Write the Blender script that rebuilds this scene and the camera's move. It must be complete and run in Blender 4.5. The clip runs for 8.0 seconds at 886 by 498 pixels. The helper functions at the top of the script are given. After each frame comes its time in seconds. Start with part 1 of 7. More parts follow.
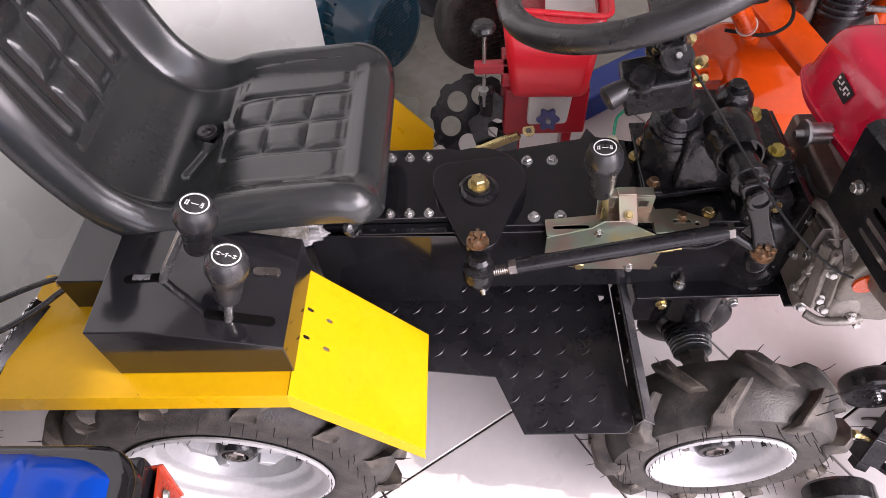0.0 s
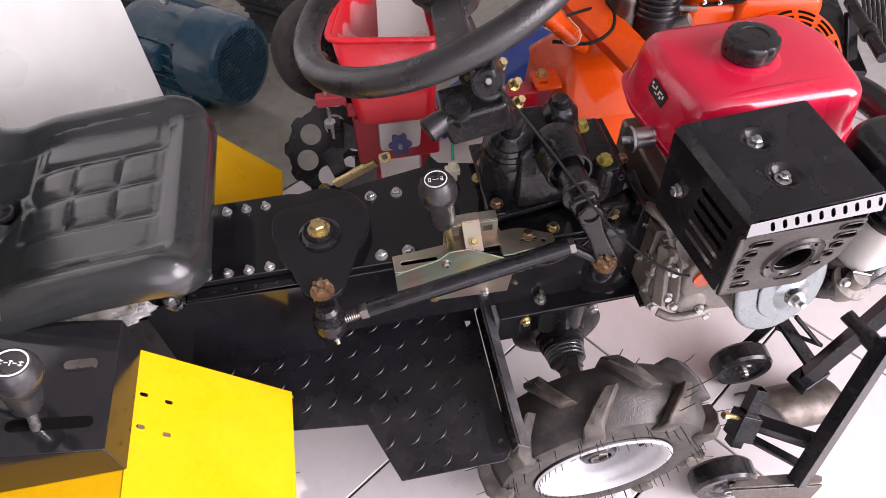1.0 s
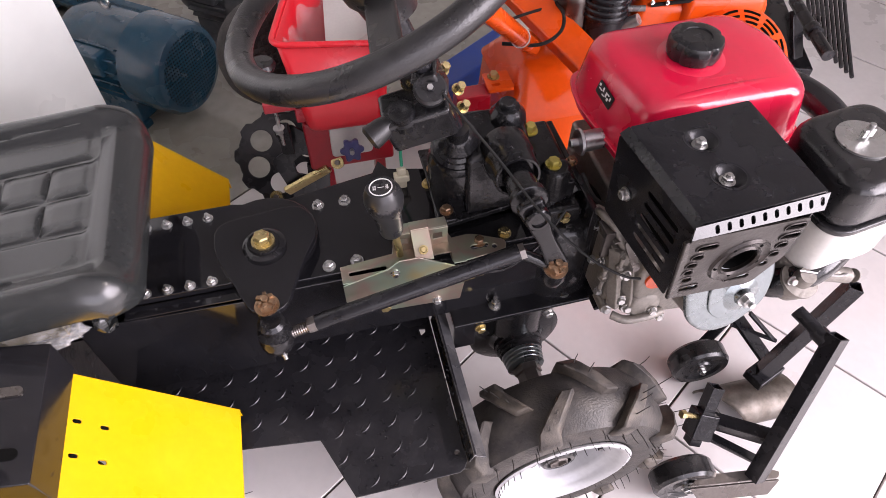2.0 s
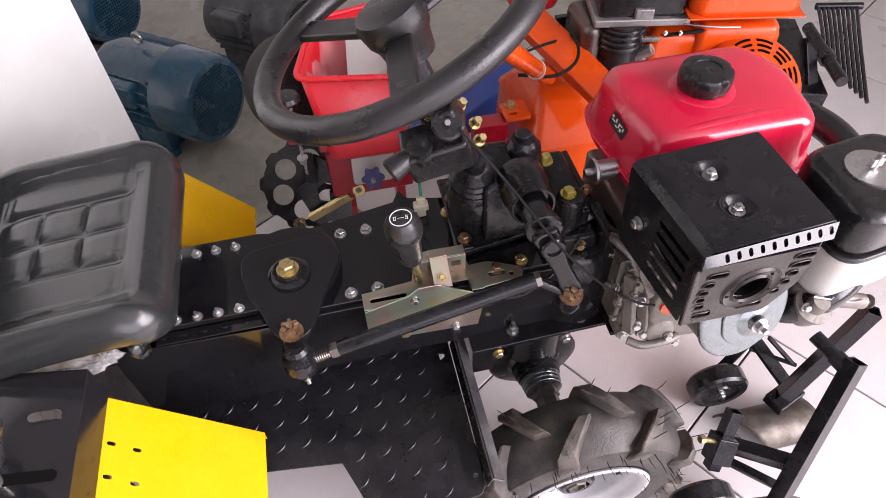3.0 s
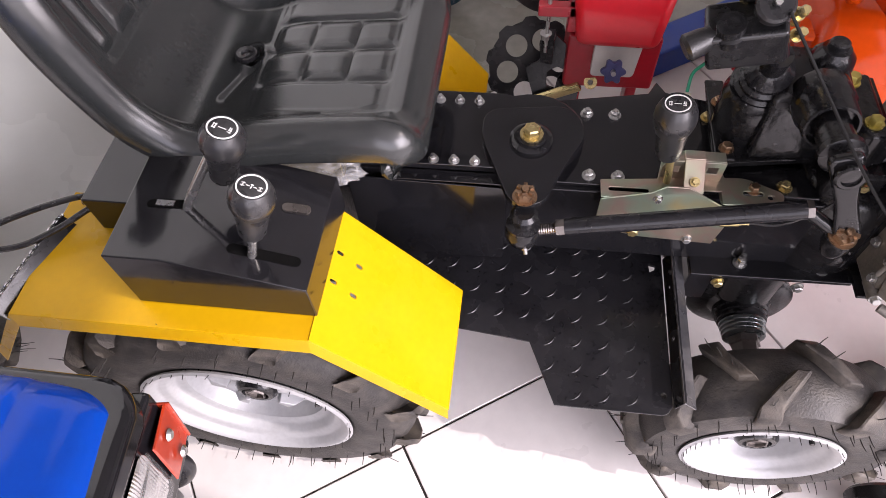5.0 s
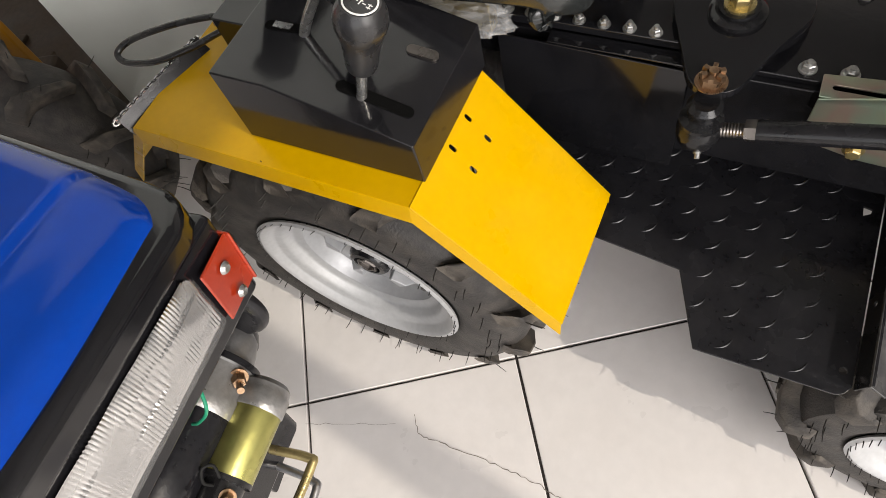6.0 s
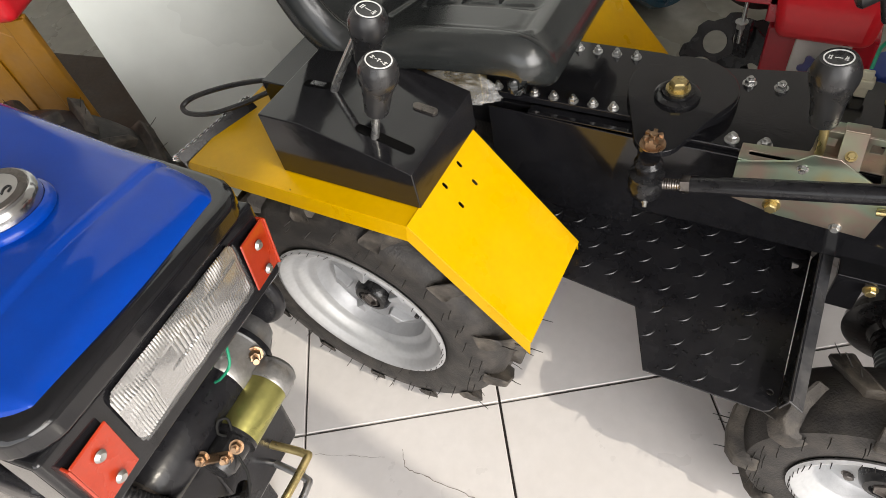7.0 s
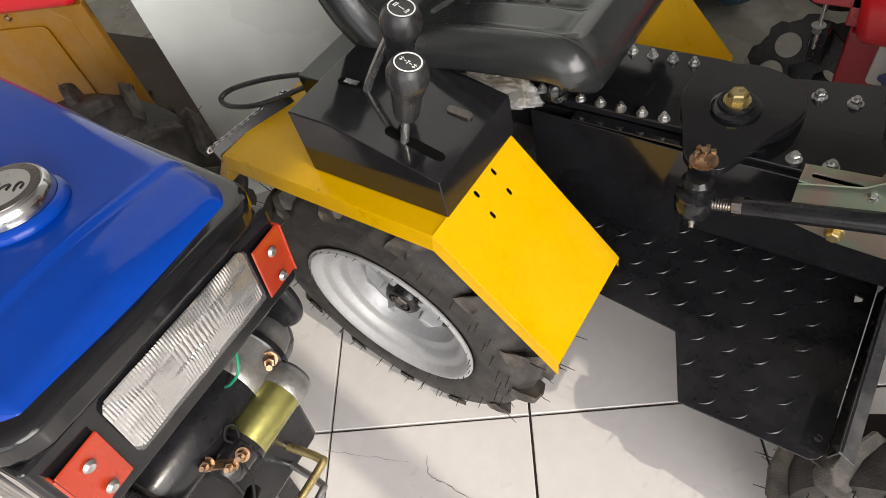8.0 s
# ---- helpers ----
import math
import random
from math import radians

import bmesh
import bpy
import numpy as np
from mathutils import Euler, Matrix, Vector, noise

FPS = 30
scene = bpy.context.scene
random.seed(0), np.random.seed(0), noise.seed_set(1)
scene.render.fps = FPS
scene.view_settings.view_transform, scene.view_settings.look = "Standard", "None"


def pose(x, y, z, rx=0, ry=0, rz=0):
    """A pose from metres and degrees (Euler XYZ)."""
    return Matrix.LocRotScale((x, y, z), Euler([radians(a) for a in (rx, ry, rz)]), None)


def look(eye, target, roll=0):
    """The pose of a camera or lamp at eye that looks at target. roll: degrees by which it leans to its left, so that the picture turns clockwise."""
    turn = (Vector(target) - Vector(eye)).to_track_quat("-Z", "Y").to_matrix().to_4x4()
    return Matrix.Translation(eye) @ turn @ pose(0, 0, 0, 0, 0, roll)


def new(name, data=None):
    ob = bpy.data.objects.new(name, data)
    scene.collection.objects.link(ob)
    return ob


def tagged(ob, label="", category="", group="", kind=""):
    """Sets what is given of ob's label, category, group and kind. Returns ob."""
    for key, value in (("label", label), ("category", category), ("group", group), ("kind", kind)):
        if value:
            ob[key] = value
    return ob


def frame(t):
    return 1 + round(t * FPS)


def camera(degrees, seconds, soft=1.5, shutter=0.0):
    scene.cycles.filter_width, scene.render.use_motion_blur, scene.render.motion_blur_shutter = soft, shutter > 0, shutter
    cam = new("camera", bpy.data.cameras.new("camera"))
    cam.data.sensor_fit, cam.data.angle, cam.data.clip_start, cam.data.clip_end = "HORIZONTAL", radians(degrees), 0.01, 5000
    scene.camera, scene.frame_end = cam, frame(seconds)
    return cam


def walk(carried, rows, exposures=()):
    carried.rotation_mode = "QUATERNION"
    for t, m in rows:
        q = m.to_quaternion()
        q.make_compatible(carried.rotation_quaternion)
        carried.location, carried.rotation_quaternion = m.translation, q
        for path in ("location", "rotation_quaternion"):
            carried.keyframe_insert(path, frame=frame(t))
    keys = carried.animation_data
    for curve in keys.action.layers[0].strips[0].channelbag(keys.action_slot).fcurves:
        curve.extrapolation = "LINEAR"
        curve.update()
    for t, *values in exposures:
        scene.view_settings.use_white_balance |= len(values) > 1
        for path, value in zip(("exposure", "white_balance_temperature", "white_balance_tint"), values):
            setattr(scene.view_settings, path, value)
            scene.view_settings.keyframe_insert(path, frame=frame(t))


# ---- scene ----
cam = camera(69.3, 8.0, soft=0.7)
PATH = [
    (0, (-0.017, -0.687, 1.324), (-0.098, 0.533, -0.259), -4.2),
    (0.3, (0.013, -0.67, 1.322), (-0.034, 0.546, -0.265), -4.6),
    (0.5, (0.025, -0.665, 1.321), (0.028, 0.551, -0.267), -3.8),
    (0.8, (0.059, -0.64, 1.318), (0.164, 0.571, -0.27), -3.1),
    (1, (0.083, -0.637, 1.319), (0.279, 0.586, -0.252), -2.0),
    (1.2, (0.111, -0.625, 1.316), (0.386, 0.58, -0.256), -1.0),
    (2.3, (0.115, -0.618, 1.309), (0.405, 0.585, -0.262), 0.1),
    (2.5, (0.111, -0.61, 1.314), (0.4, 0.585, -0.263), 0.2),
    (2.7, (0.124, -0.598, 1.314), (0.441, 0.573, -0.276), 1.0),
    (3, (0.116, -0.632, 1.338), (0.357, 0.635, -0.192), -2.4),
    (3.2, (0.118, -0.633, 1.337), (0.275, 0.648, -0.192), -4.0),
    (3.5, (0.08, -0.642, 1.343), (0.16, 0.645, -0.185), -3.6),
    (3.8, (0.066, -0.638, 1.335), (0.08, 0.621, -0.219), -3.3),
    (4, (0.047, -0.644, 1.333), (0.08, 0.606, -0.227), -2.0),
    (4.2, (0.043, -0.641, 1.325), (0.059, 0.576, -0.263), -2.4),
    (4.5, (0.006, -0.656, 1.308), (-0.028, 0.507, -0.318), -1.5),
    (4.7, (-0.019, -0.657, 1.302), (-0.106, 0.483, -0.339), -2.1),
    (5.8, (-0.015, -0.611, 1.151), (-0.619, 0.225, -0.562), -17.7),
    (6, (0.016, -0.611, 1.134), (-0.651, 0.128, -0.601), -20.8),
    (6.2, (0.048, -0.618, 1.099), (-0.58, -0.014, -0.702), -21.2),
    (6.3, (0.068, -0.618, 1.084), (-0.526, -0.001, -0.724), -19.2),
    (6.5, (0.081, -0.622, 1.102), (-0.546, 0.151, -0.633), -17.4),
    (6.8, (0.097, -0.694, 1.152), (-0.628, 0.26, -0.449), -15.8),
    (7, (0.125, -0.752, 1.194), (-0.666, 0.243, -0.35), -14.4),
    (7.5, (0.13, -0.748, 1.2), (-0.742, 0.204, -0.328), -16.3),
    (8, (0.131, -0.694, 1.176), (-0.796, 0.188, -0.361), -17.3),
]
EXPOSURES = [(0.0, 0.25, 6450, 26), (4.7, 0.25, 6450, 26), (5.8, -0.22, 6600, 15), (6.2, -0.60, 6900, 8), (6.6, -0.60, 6900, 8), (7.0, -0.30, 6750, 9), (7.5, -0.30, 6700, 10), (8.0, -0.38, 6750, 10)]
walk(cam, [(t, look(eye, target, roll)) for t, eye, target, roll in PATH], EXPOSURES)


# ---- light ----
SUN_ELEVATION, SUN_AZIMUTH = 41.0, -10.5      # azimuth from +x towards +y
world = bpy.data.worlds.new("world")
scene.world = world
world.use_nodes = True
wn = world.node_tree.nodes
sky = wn.new("ShaderNodeTexSky")
sky.sky_type, sky.sun_disc = "NISHITA", False
sky.sun_elevation, sky.sun_rotation = radians(SUN_ELEVATION), radians(90 - SUN_AZIMUTH)
world.node_tree.links.new(sky.outputs[0], wn["Background"].inputs[0])
wn["Background"].inputs[1].default_value = 0.15
sun = new("sun", bpy.data.lights.new("sun", "SUN"))
sun.data.energy, sun.data.angle, sun.data.color = 2.85, radians(0.6), (1.0, 0.93, 0.82)
_s = Vector((math.cos(radians(SUN_ELEVATION)) * math.cos(radians(SUN_AZIMUTH)),
             math.cos(radians(SUN_ELEVATION)) * math.sin(radians(SUN_AZIMUTH)), math.sin(radians(SUN_ELEVATION))))
sun.matrix_world = look(_s * 12, (0, 0, 0))


def opening_lamp(name, eye, target, w, h, watts):
    """Stands in for the sky's light in a wall opening."""
    lamp = new(name, bpy.data.lights.new(name, "AREA"))
    lamp.data.shape, lamp.data.size, lamp.data.size_y, lamp.data.energy = "RECTANGLE", w, h, watts
    lamp.data.color = (1.0, 0.97, 0.96)
    lamp.matrix_world = look(eye, target)


opening_lamp("south_opening_light", (1.0, -3.80, 1.7), (1.0, 0.0, 1.2), 3.6, 2.6, 85.0)
opening_lamp("east_opening_light", (3.4, -2.2, 2.0), (-0.6, -0.1, 0.7), 3.0, 2.6, 320.0)


# ---- materials ----
def material(name, rgb, rough=0.5, metal=0.0, var=0.12, scale=14.0, bump=0.0, bump_scale=220.0, coat=0.0,
             rough_var=0.12, dust=0.0, dust_rgb=(0.42, 0.39, 0.35), piece=0.0, spec=0.5):
    m = bpy.data.materials.new(name)
    m.use_nodes = True
    nt = m.node_tree
    n, link = nt.nodes, nt.links.new
    b = n["Principled BSDF"]
    co = n.new("ShaderNodeTexCoord").outputs["Object"]
    big = n.new("ShaderNodeTexNoise")
    big.inputs["Scale"].default_value, big.inputs["Detail"].default_value = scale, 5.0
    link(co, big.inputs["Vector"])
    fine = n.new("ShaderNodeTexNoise")
    fine.inputs["Scale"].default_value, fine.inputs["Detail"].default_value = scale * 9, 4.0
    link(co, fine.inputs["Vector"])
    both = n.new("ShaderNodeMath")
    both.operation = "ADD"
    link(big.outputs["Fac"], both.inputs[0])
    link(fine.outputs["Fac"], both.inputs[1])
    span = n.new("ShaderNodeMapRange")
    span.inputs["From Min"].default_value, span.inputs["From Max"].default_value = 0.65, 1.35
    span.inputs["To Min"].default_value, span.inputs["To Max"].default_value = 1 - var, 1 + var
    link(both.outputs[0], span.inputs["Value"])
    mul = n.new("ShaderNodeVectorMath")
    mul.operation = "SCALE"
    mul.inputs[0].default_value = rgb
    fac = span.outputs[0]
    if piece:
        info = n.new("ShaderNodeObjectInfo")
        pr = n.new("ShaderNodeMapRange")
        pr.inputs["To Min"].default_value, pr.inputs["To Max"].default_value = 1 - piece, 1 + piece
        link(info.outputs["Random"], pr.inputs["Value"])
        pm = n.new("ShaderNodeMath")
        pm.operation = "MULTIPLY"
        link(fac, pm.inputs[0])
        link(pr.outputs[0], pm.inputs[1])
        fac = pm.outputs[0]
    link(fac, mul.inputs["Scale"])
    colour = mul.outputs[0]
    if dust:
        dn = n.new("ShaderNodeTexNoise")
        dn.inputs["Scale"].default_value, dn.inputs["Detail"].default_value = scale * 2.3, 8.0
        link(co, dn.inputs["Vector"])
        dr = n.new("ShaderNodeMapRange")
        dr.inputs["From Min"].default_value, dr.inputs["From Max"].default_value = 0.42, 0.78
        dr.inputs["To Max"].default_value = dust
        link(dn.outputs["Fac"], dr.inputs["Value"])
        mix = n.new("ShaderNodeMix")
        mix.data_type = "RGBA"
        link(dr.outputs[0], mix.inputs["Factor"])
        link(colour, mix.inputs["A"])
        mix.inputs["B"].default_value = (*dust_rgb, 1)
        colour = mix.outputs["Result"]
    link(colour, b.inputs["Base Color"])
    rr = n.new("ShaderNodeMapRange")
    rr.inputs["From Min"].default_value, rr.inputs["From Max"].default_value = 0.3, 0.7
    rr.inputs["To Min"].default_value, rr.inputs["To Max"].default_value = max(rough - rough_var, 0.03), min(rough + rough_var, 1)
    link(big.outputs["Fac"], rr.inputs["Value"])
    link(rr.outputs[0], b.inputs["Roughness"])
    b.inputs["Metallic"].default_value = metal
    b.inputs["Specular IOR Level"].default_value = spec
    b.inputs["Coat Weight"].default_value = coat
    b.inputs["Coat Roughness"].default_value = 0.08
    if bump:
        bn = n.new("ShaderNodeTexNoise")
        bn.inputs["Scale"].default_value, bn.inputs["Detail"].default_value = bump_scale, 3.0
        link(co, bn.inputs["Vector"])
        bp = n.new("ShaderNodeBump")
        bp.inputs["Strength"].default_value, bp.inputs["Distance"].default_value = bump, 0.002
        link(bn.outputs["Fac"], bp.inputs["Height"])
        link(bp.outputs[0], b.inputs["Normal"])
    return m


M_TILE = material("floor_tile_glaze", (0.62, 0.595, 0.58), 0.34, var=0.05, scale=5, bump=0.05, bump_scale=40, dust=0.16, dust_rgb=(0.45, 0.41, 0.37), piece=0.03)
M_GROUT = material("dark_grout", (0.07, 0.06, 0.055), 0.9, var=0.4, scale=30)
M_CRACK = material("crack_dirt", (0.16, 0.14, 0.12), 0.9, var=0.3, scale=60)
M_CONCRETE = material("polished_concrete", (0.30, 0.295, 0.25), 0.26, var=0.18, scale=3.0, bump=0.08, bump_scale=60, dust=0.25, dust_rgb=(0.12, 0.11, 0.09))
M_WALL = material("white_wall_paint", (0.78, 0.77, 0.74), 0.75, var=0.04, scale=2, bump=0.1, bump_scale=90)
M_CEIL = material("grey_roof_panel", (0.48, 0.48, 0.48), 0.6, var=0.1, scale=2)
M_BOARD = material("white_laminate", (0.76, 0.79, 0.75), 0.30, var=0.05, scale=1.6, rough_var=0.1)
M_YELLOW = material("yellow_paint", (0.51, 0.290, 0.0), 0.34, var=0.05, scale=9, bump=0.05, bump_scale=90, coat=0.0, spec=0.22)
M_BLACK = material("black_gloss_paint", (0.0085, 0.0085, 0.0100), 0.10, var=0.3, scale=12, bump=0.03, bump_scale=70, rough_var=0.035, spec=0.5, dust=0.006)
M_BLACKSAT = material("black_satin_paint", (0.0105, 0.0105, 0.0125), 0.24, var=0.35, scale=18, bump=0.08, bump_scale=160, dust=0.008, spec=0.32)
M_CAST = material("black_painted_casting", (0.009, 0.009, 0.010), 0.20, var=0.4, scale=20, bump=0.24, bump_scale=110, dust=0.012, spec=0.36)
# black paint lightened to grey, so the sheen is in the colour
M_LIP = material("black_paint_greyed_for_sheen", (0.040, 0.040, 0.043), 0.32, var=0.35, scale=22, bump=0.1, bump_scale=160, dust=0.08)
M_VINYL = material("black_seat_vinyl", (0.019, 0.021, 0.021), 0.22, var=0.08, scale=20, bump=0.05, bump_scale=900, rough_var=0.04, spec=0.6)
M_RUBBER = material("tyre_rubber", (0.020, 0.018, 0.017), 0.58, var=0.35, scale=16, bump=0.5, bump_scale=320, dust=0.24, dust_rgb=(0.17, 0.145, 0.12))
M_HAIR = material("rubber_hair", (0.02, 0.018, 0.016), 0.7)
M_PLASTIC = material("black_plastic", (0.010, 0.010, 0.011), 0.25, var=0.25, scale=30, bump=0.08, bump_scale=500, dust=0.03, dust_rgb=(0.2, 0.19, 0.18))
M_GRIP = material("black_grained_plastic", (0.012, 0.012, 0.0125), 0.33, var=0.2, scale=30, bump=0.22, bump_scale=420, dust=0.04, dust_rgb=(0.10, 0.09, 0.08))
M_KNOB = material("dark_grey_knob_plastic", (0.020, 0.020, 0.021), 0.30, var=0.12, scale=40, bump=0.04, bump_scale=500)
M_SILVER = material("silver_wheel_paint", (0.385, 0.39, 0.40), 0.44, metal=0.30, var=0.10, scale=12, bump=0.15, bump_scale=150, dust=0.10)
M_ZINC = material("zinc_plate", (0.46, 0.46, 0.45), 0.30, metal=0.9, var=0.12, scale=20, bump=0.15, bump_scale=180)
M_BRASSZ = material("yellow_zinc", (0.52, 0.42, 0.20), 0.30, metal=0.9, var=0.18, scale=24, bump=0.15, bump_scale=180)
M_COPPER = material("coppery_zinc", (0.32, 0.21, 0.13), 0.33, metal=0.9, var=0.25, scale=60, bump=0.2)
M_DARKSTEEL = material("dark_pressed_steel", (0.16, 0.145, 0.135), 0.34, metal=0.9, var=0.15, scale=20, bump=0.12)
M_PLATE = material("brown_black_plate", (0.026, 0.022, 0.020), 0.32, metal=0.7, var=0.2, scale=20, bump=0.12)
M_OCHRE = material("dull_yellow_paint", (0.32, 0.145, 0.004), 0.40, var=0.12, scale=7, bump=0.12, bump_scale=120, dust=0.12)
M_DISC = material("pale_zinc_disc", (0.20, 0.225, 0.23), 0.27, metal=0.95, var=0.1, scale=14, bump=0.08)
# brown of the wheel disc, also used to paint floor shade and reflection
M_BROWN = material("dark_brown_steel_and_floor_shade", (0.045, 0.028, 0.016), 0.6, var=0.4, scale=9, bump=0.3)
M_CASTGREY = material("grey_cast_metal", (0.28, 0.275, 0.27), 0.36, metal=0.6, var=0.15, scale=20, bump=0.3, bump_scale=160)
M_GOLDZ = material("olive_gold_zinc", (0.40, 0.38, 0.13), 0.26, metal=0.9, var=0.2, scale=10, bump=0.05)
M_LUG = material("dusty_lug_rubber", (0.028, 0.024, 0.021), 0.66, var=0.35, scale=14, bump=0.5, bump_scale=420, dust=0.5, dust_rgb=(0.20, 0.17, 0.135))
M_YZINC = material("yellow_passivated_zinc", (0.52, 0.44, 0.12), 0.30, metal=0.85, var=0.15, scale=24)
M_CREAM = material("cream_plastic", (0.50, 0.46, 0.34), 0.45, var=0.08, scale=20)
M_CABLE = material("matt_black_cable", (0.010, 0.010, 0.010), 0.7, spec=0.2)
M_STEEL = material("bare_steel", (0.42, 0.42, 0.43), 0.30, metal=0.95, var=0.12, scale=24, bump=0.12)
M_ALU = material("cast_aluminium", (0.19, 0.175, 0.155), 0.5, metal=0.55, var=0.25, scale=22, bump=0.5, bump_scale=160, dust=0.2)
M_RED = material("red_tank_paint", (0.62, 0.010, 0.045), 0.20, var=0.05, scale=8, bump=0.06, bump_scale=60, coat=0.6)
M_REDPL = material("red_plastic", (0.66, 0.012, 0.022), 0.34, var=0.05, scale=9, bump=0.08, bump_scale=60, coat=0.2)
M_DKRED = material("dark_red_paint", (0.36, 0.006, 0.016), 0.32, var=0.12, scale=9, coat=0.3)
M_ORANGE = material("orange_paint", (0.66, 0.072, 0.003), 0.24, var=0.08, scale=9, bump=0.06, bump_scale=60, coat=0.2, spec=0.4)
M_BLUE = material("blue_gloss_paint", (0.0, 0.046, 0.36), 0.06, var=0.05, scale=6, bump=0.05, bump_scale=14, coat=0.0, spec=0.25)
M_TEAL = material("teal_motor_paint", (0.010, 0.062, 0.105), 0.22, var=0.12, scale=12, bump=0.15, bump_scale=90, coat=0.4, dust=0.05)
M_LAMPRED = material("orange_red_reflector", (0.36, 0.030, 0.008), 0.22, var=0.1, scale=30, coat=0.5)
M_WHITEPL = material("white_plastic", (0.50, 0.49, 0.46), 0.42, var=0.06, scale=20)
M_BLUEPL = material("blue_plastic", (0.004, 0.045, 0.30), 0.4, var=0.1, scale=20)
M_NAVY = material("navy_plastic", (0.05, 0.055, 0.16), 0.45, var=0.1, scale=20)
M_GREENW = material("green_wire", (0.01, 0.22, 0.12), 0.4)
M_INK = material("black_ink", (0.012, 0.012, 0.012), 0.5)
M_WHITEINK = material("white_print", (0.78, 0.78, 0.76), 0.45)
M_MIRROR = material("headlamp_reflector", (0.56, 0.56, 0.56), 0.20, metal=1.0, var=0.02)
# near-black that paints in the shade inside holes and recesses
M_HOLE = material("cavity_shade_black", (0.003, 0.003, 0.003), 0.95, spec=0.05)
# lighter than the plate, to paint the glint along the tread ridges
M_TREAD = material("tread_edge_glint", (0.035, 0.035, 0.038), 0.26, metal=0.3, var=0.2, scale=60)
M_CHAINZ = material("bright_chain", (0.75, 0.75, 0.76), 0.18, metal=1.0, var=0.1)


def zinc_rainbow():
    m = bpy.data.materials.new("rainbow_zinc")
    m.use_nodes = True
    n, link = m.node_tree.nodes, m.node_tree.links.new
    b = n["Principled BSDF"]
    noise_tex = n.new("ShaderNodeTexNoise")
    noise_tex.inputs["Scale"].default_value, noise_tex.inputs["Detail"].default_value = 14.0, 2.0
    link(n.new("ShaderNodeTexCoord").outputs["Object"], noise_tex.inputs["Vector"])
    ramp = n.new("ShaderNodeValToRGB")
    e = ramp.color_ramp.elements
    e[0].position, e[0].color = 0.30, (0.40, 0.43, 0.31, 1)
    e[1].position, e[1].color = 0.72, (0.45, 0.39, 0.20, 1)
    mid = e.new(0.46)
    mid.color = (0.44, 0.34, 0.28, 1)
    mid = e.new(0.58)
    mid.color = (0.34, 0.43, 0.33, 1)
    link(noise_tex.outputs["Fac"], ramp.inputs[0])
    link(ramp.outputs[0], b.inputs["Base Color"])
    b.inputs["Metallic"].default_value, b.inputs["Roughness"].default_value = 0.85, 0.32
    return m


M_RAINBOW = zinc_rainbow()


def film():
    m = bpy.data.materials.new("clear_film")
    m.use_nodes = True
    b = m.node_tree.nodes["Principled BSDF"]
    b.inputs["Base Color"].default_value = (0.85, 0.85, 0.84, 1)
    b.inputs["Roughness"].default_value = 0.18
    b.inputs["Alpha"].default_value = 0.20
    return m


M_FILM = film()
M_LENS = film()
M_LENS.name = "lamp_glass"
M_LENS.node_tree.nodes["Principled BSDF"].inputs["Alpha"].default_value = 0.10
M_LENS.node_tree.nodes["Principled BSDF"].inputs["Roughness"].default_value = 0.08


# ---- mesh helpers ----
def thing(name, at, label, category, group="", kind=""):
    ob = new(name)
    ob.empty_display_size = 0.05
    ob.location = at
    return tagged(ob, label, category, group, kind)


def part(name, bm, mat, parent=None, label="", bevel=0.0, smooth=True, segments=2):
    """Links a mesh, in world coordinates, as one object under its thing or part."""
    me = bpy.data.meshes.new(name)
    bmesh.ops.recalc_face_normals(bm, faces=bm.faces)
    bm.to_mesh(me)
    bm.free()
    for m in (mat if isinstance(mat, (list, tuple)) else [mat]):
        me.materials.append(m)
    ob = new(name, me)
    if smooth:
        me.set_sharp_from_angle(angle=radians(38)) if not bevel else me.shade_smooth()
        for p in me.polygons:
            p.use_smooth = True
    if bevel:
        mod = ob.modifiers.new("edges", "BEVEL")
        mod.width, mod.segments, mod.limit_method, mod.angle_limit = bevel, segments, "ANGLE", radians(32)
        mod.harden_normals = True
    if parent:
        ob.parent = parent
        if parent.type == "EMPTY":
            ob.matrix_parent_inverse = Matrix.Translation(parent.location).inverted()
    if label:
        ob["label"] = label
    return ob


def merged(*bms):
    out = bmesh.new()
    for b in bms:
        me = bpy.data.meshes.new("tmp")
        b.to_mesh(me)
        b.free()
        out.from_mesh(me)
        bpy.data.meshes.remove(me)
    return out


def box(x0, x1, y0, y1, z0, z1, m=None):
    bm = bmesh.new()
    bmesh.ops.create_cube(bm, size=1)
    bmesh.ops.transform(bm, matrix=Matrix.Translation(((x0 + x1) / 2, (y0 + y1) / 2, (z0 + z1) / 2)) @ Matrix.Diagonal((x1 - x0, y1 - y0, z1 - z0, 1)), verts=bm.verts)
    if m:
        bmesh.ops.transform(bm, matrix=m, verts=bm.verts)
    return bm


def along(a, b, roll=0.0):
    """Pose at a whose z axis points at b."""
    d = Vector(b) - Vector(a)
    return Matrix.Translation(a) @ d.to_track_quat("Z", "Y").to_matrix().to_4x4() @ Matrix.Rotation(roll, 4, "Z")


def bar(a, b, w, h, roll=0.0):
    """A rectangular bar from a to b."""
    n = (Vector(b) - Vector(a)).length
    return box(-w / 2, w / 2, -h / 2, h / 2, 0, n, along(a, b, roll))


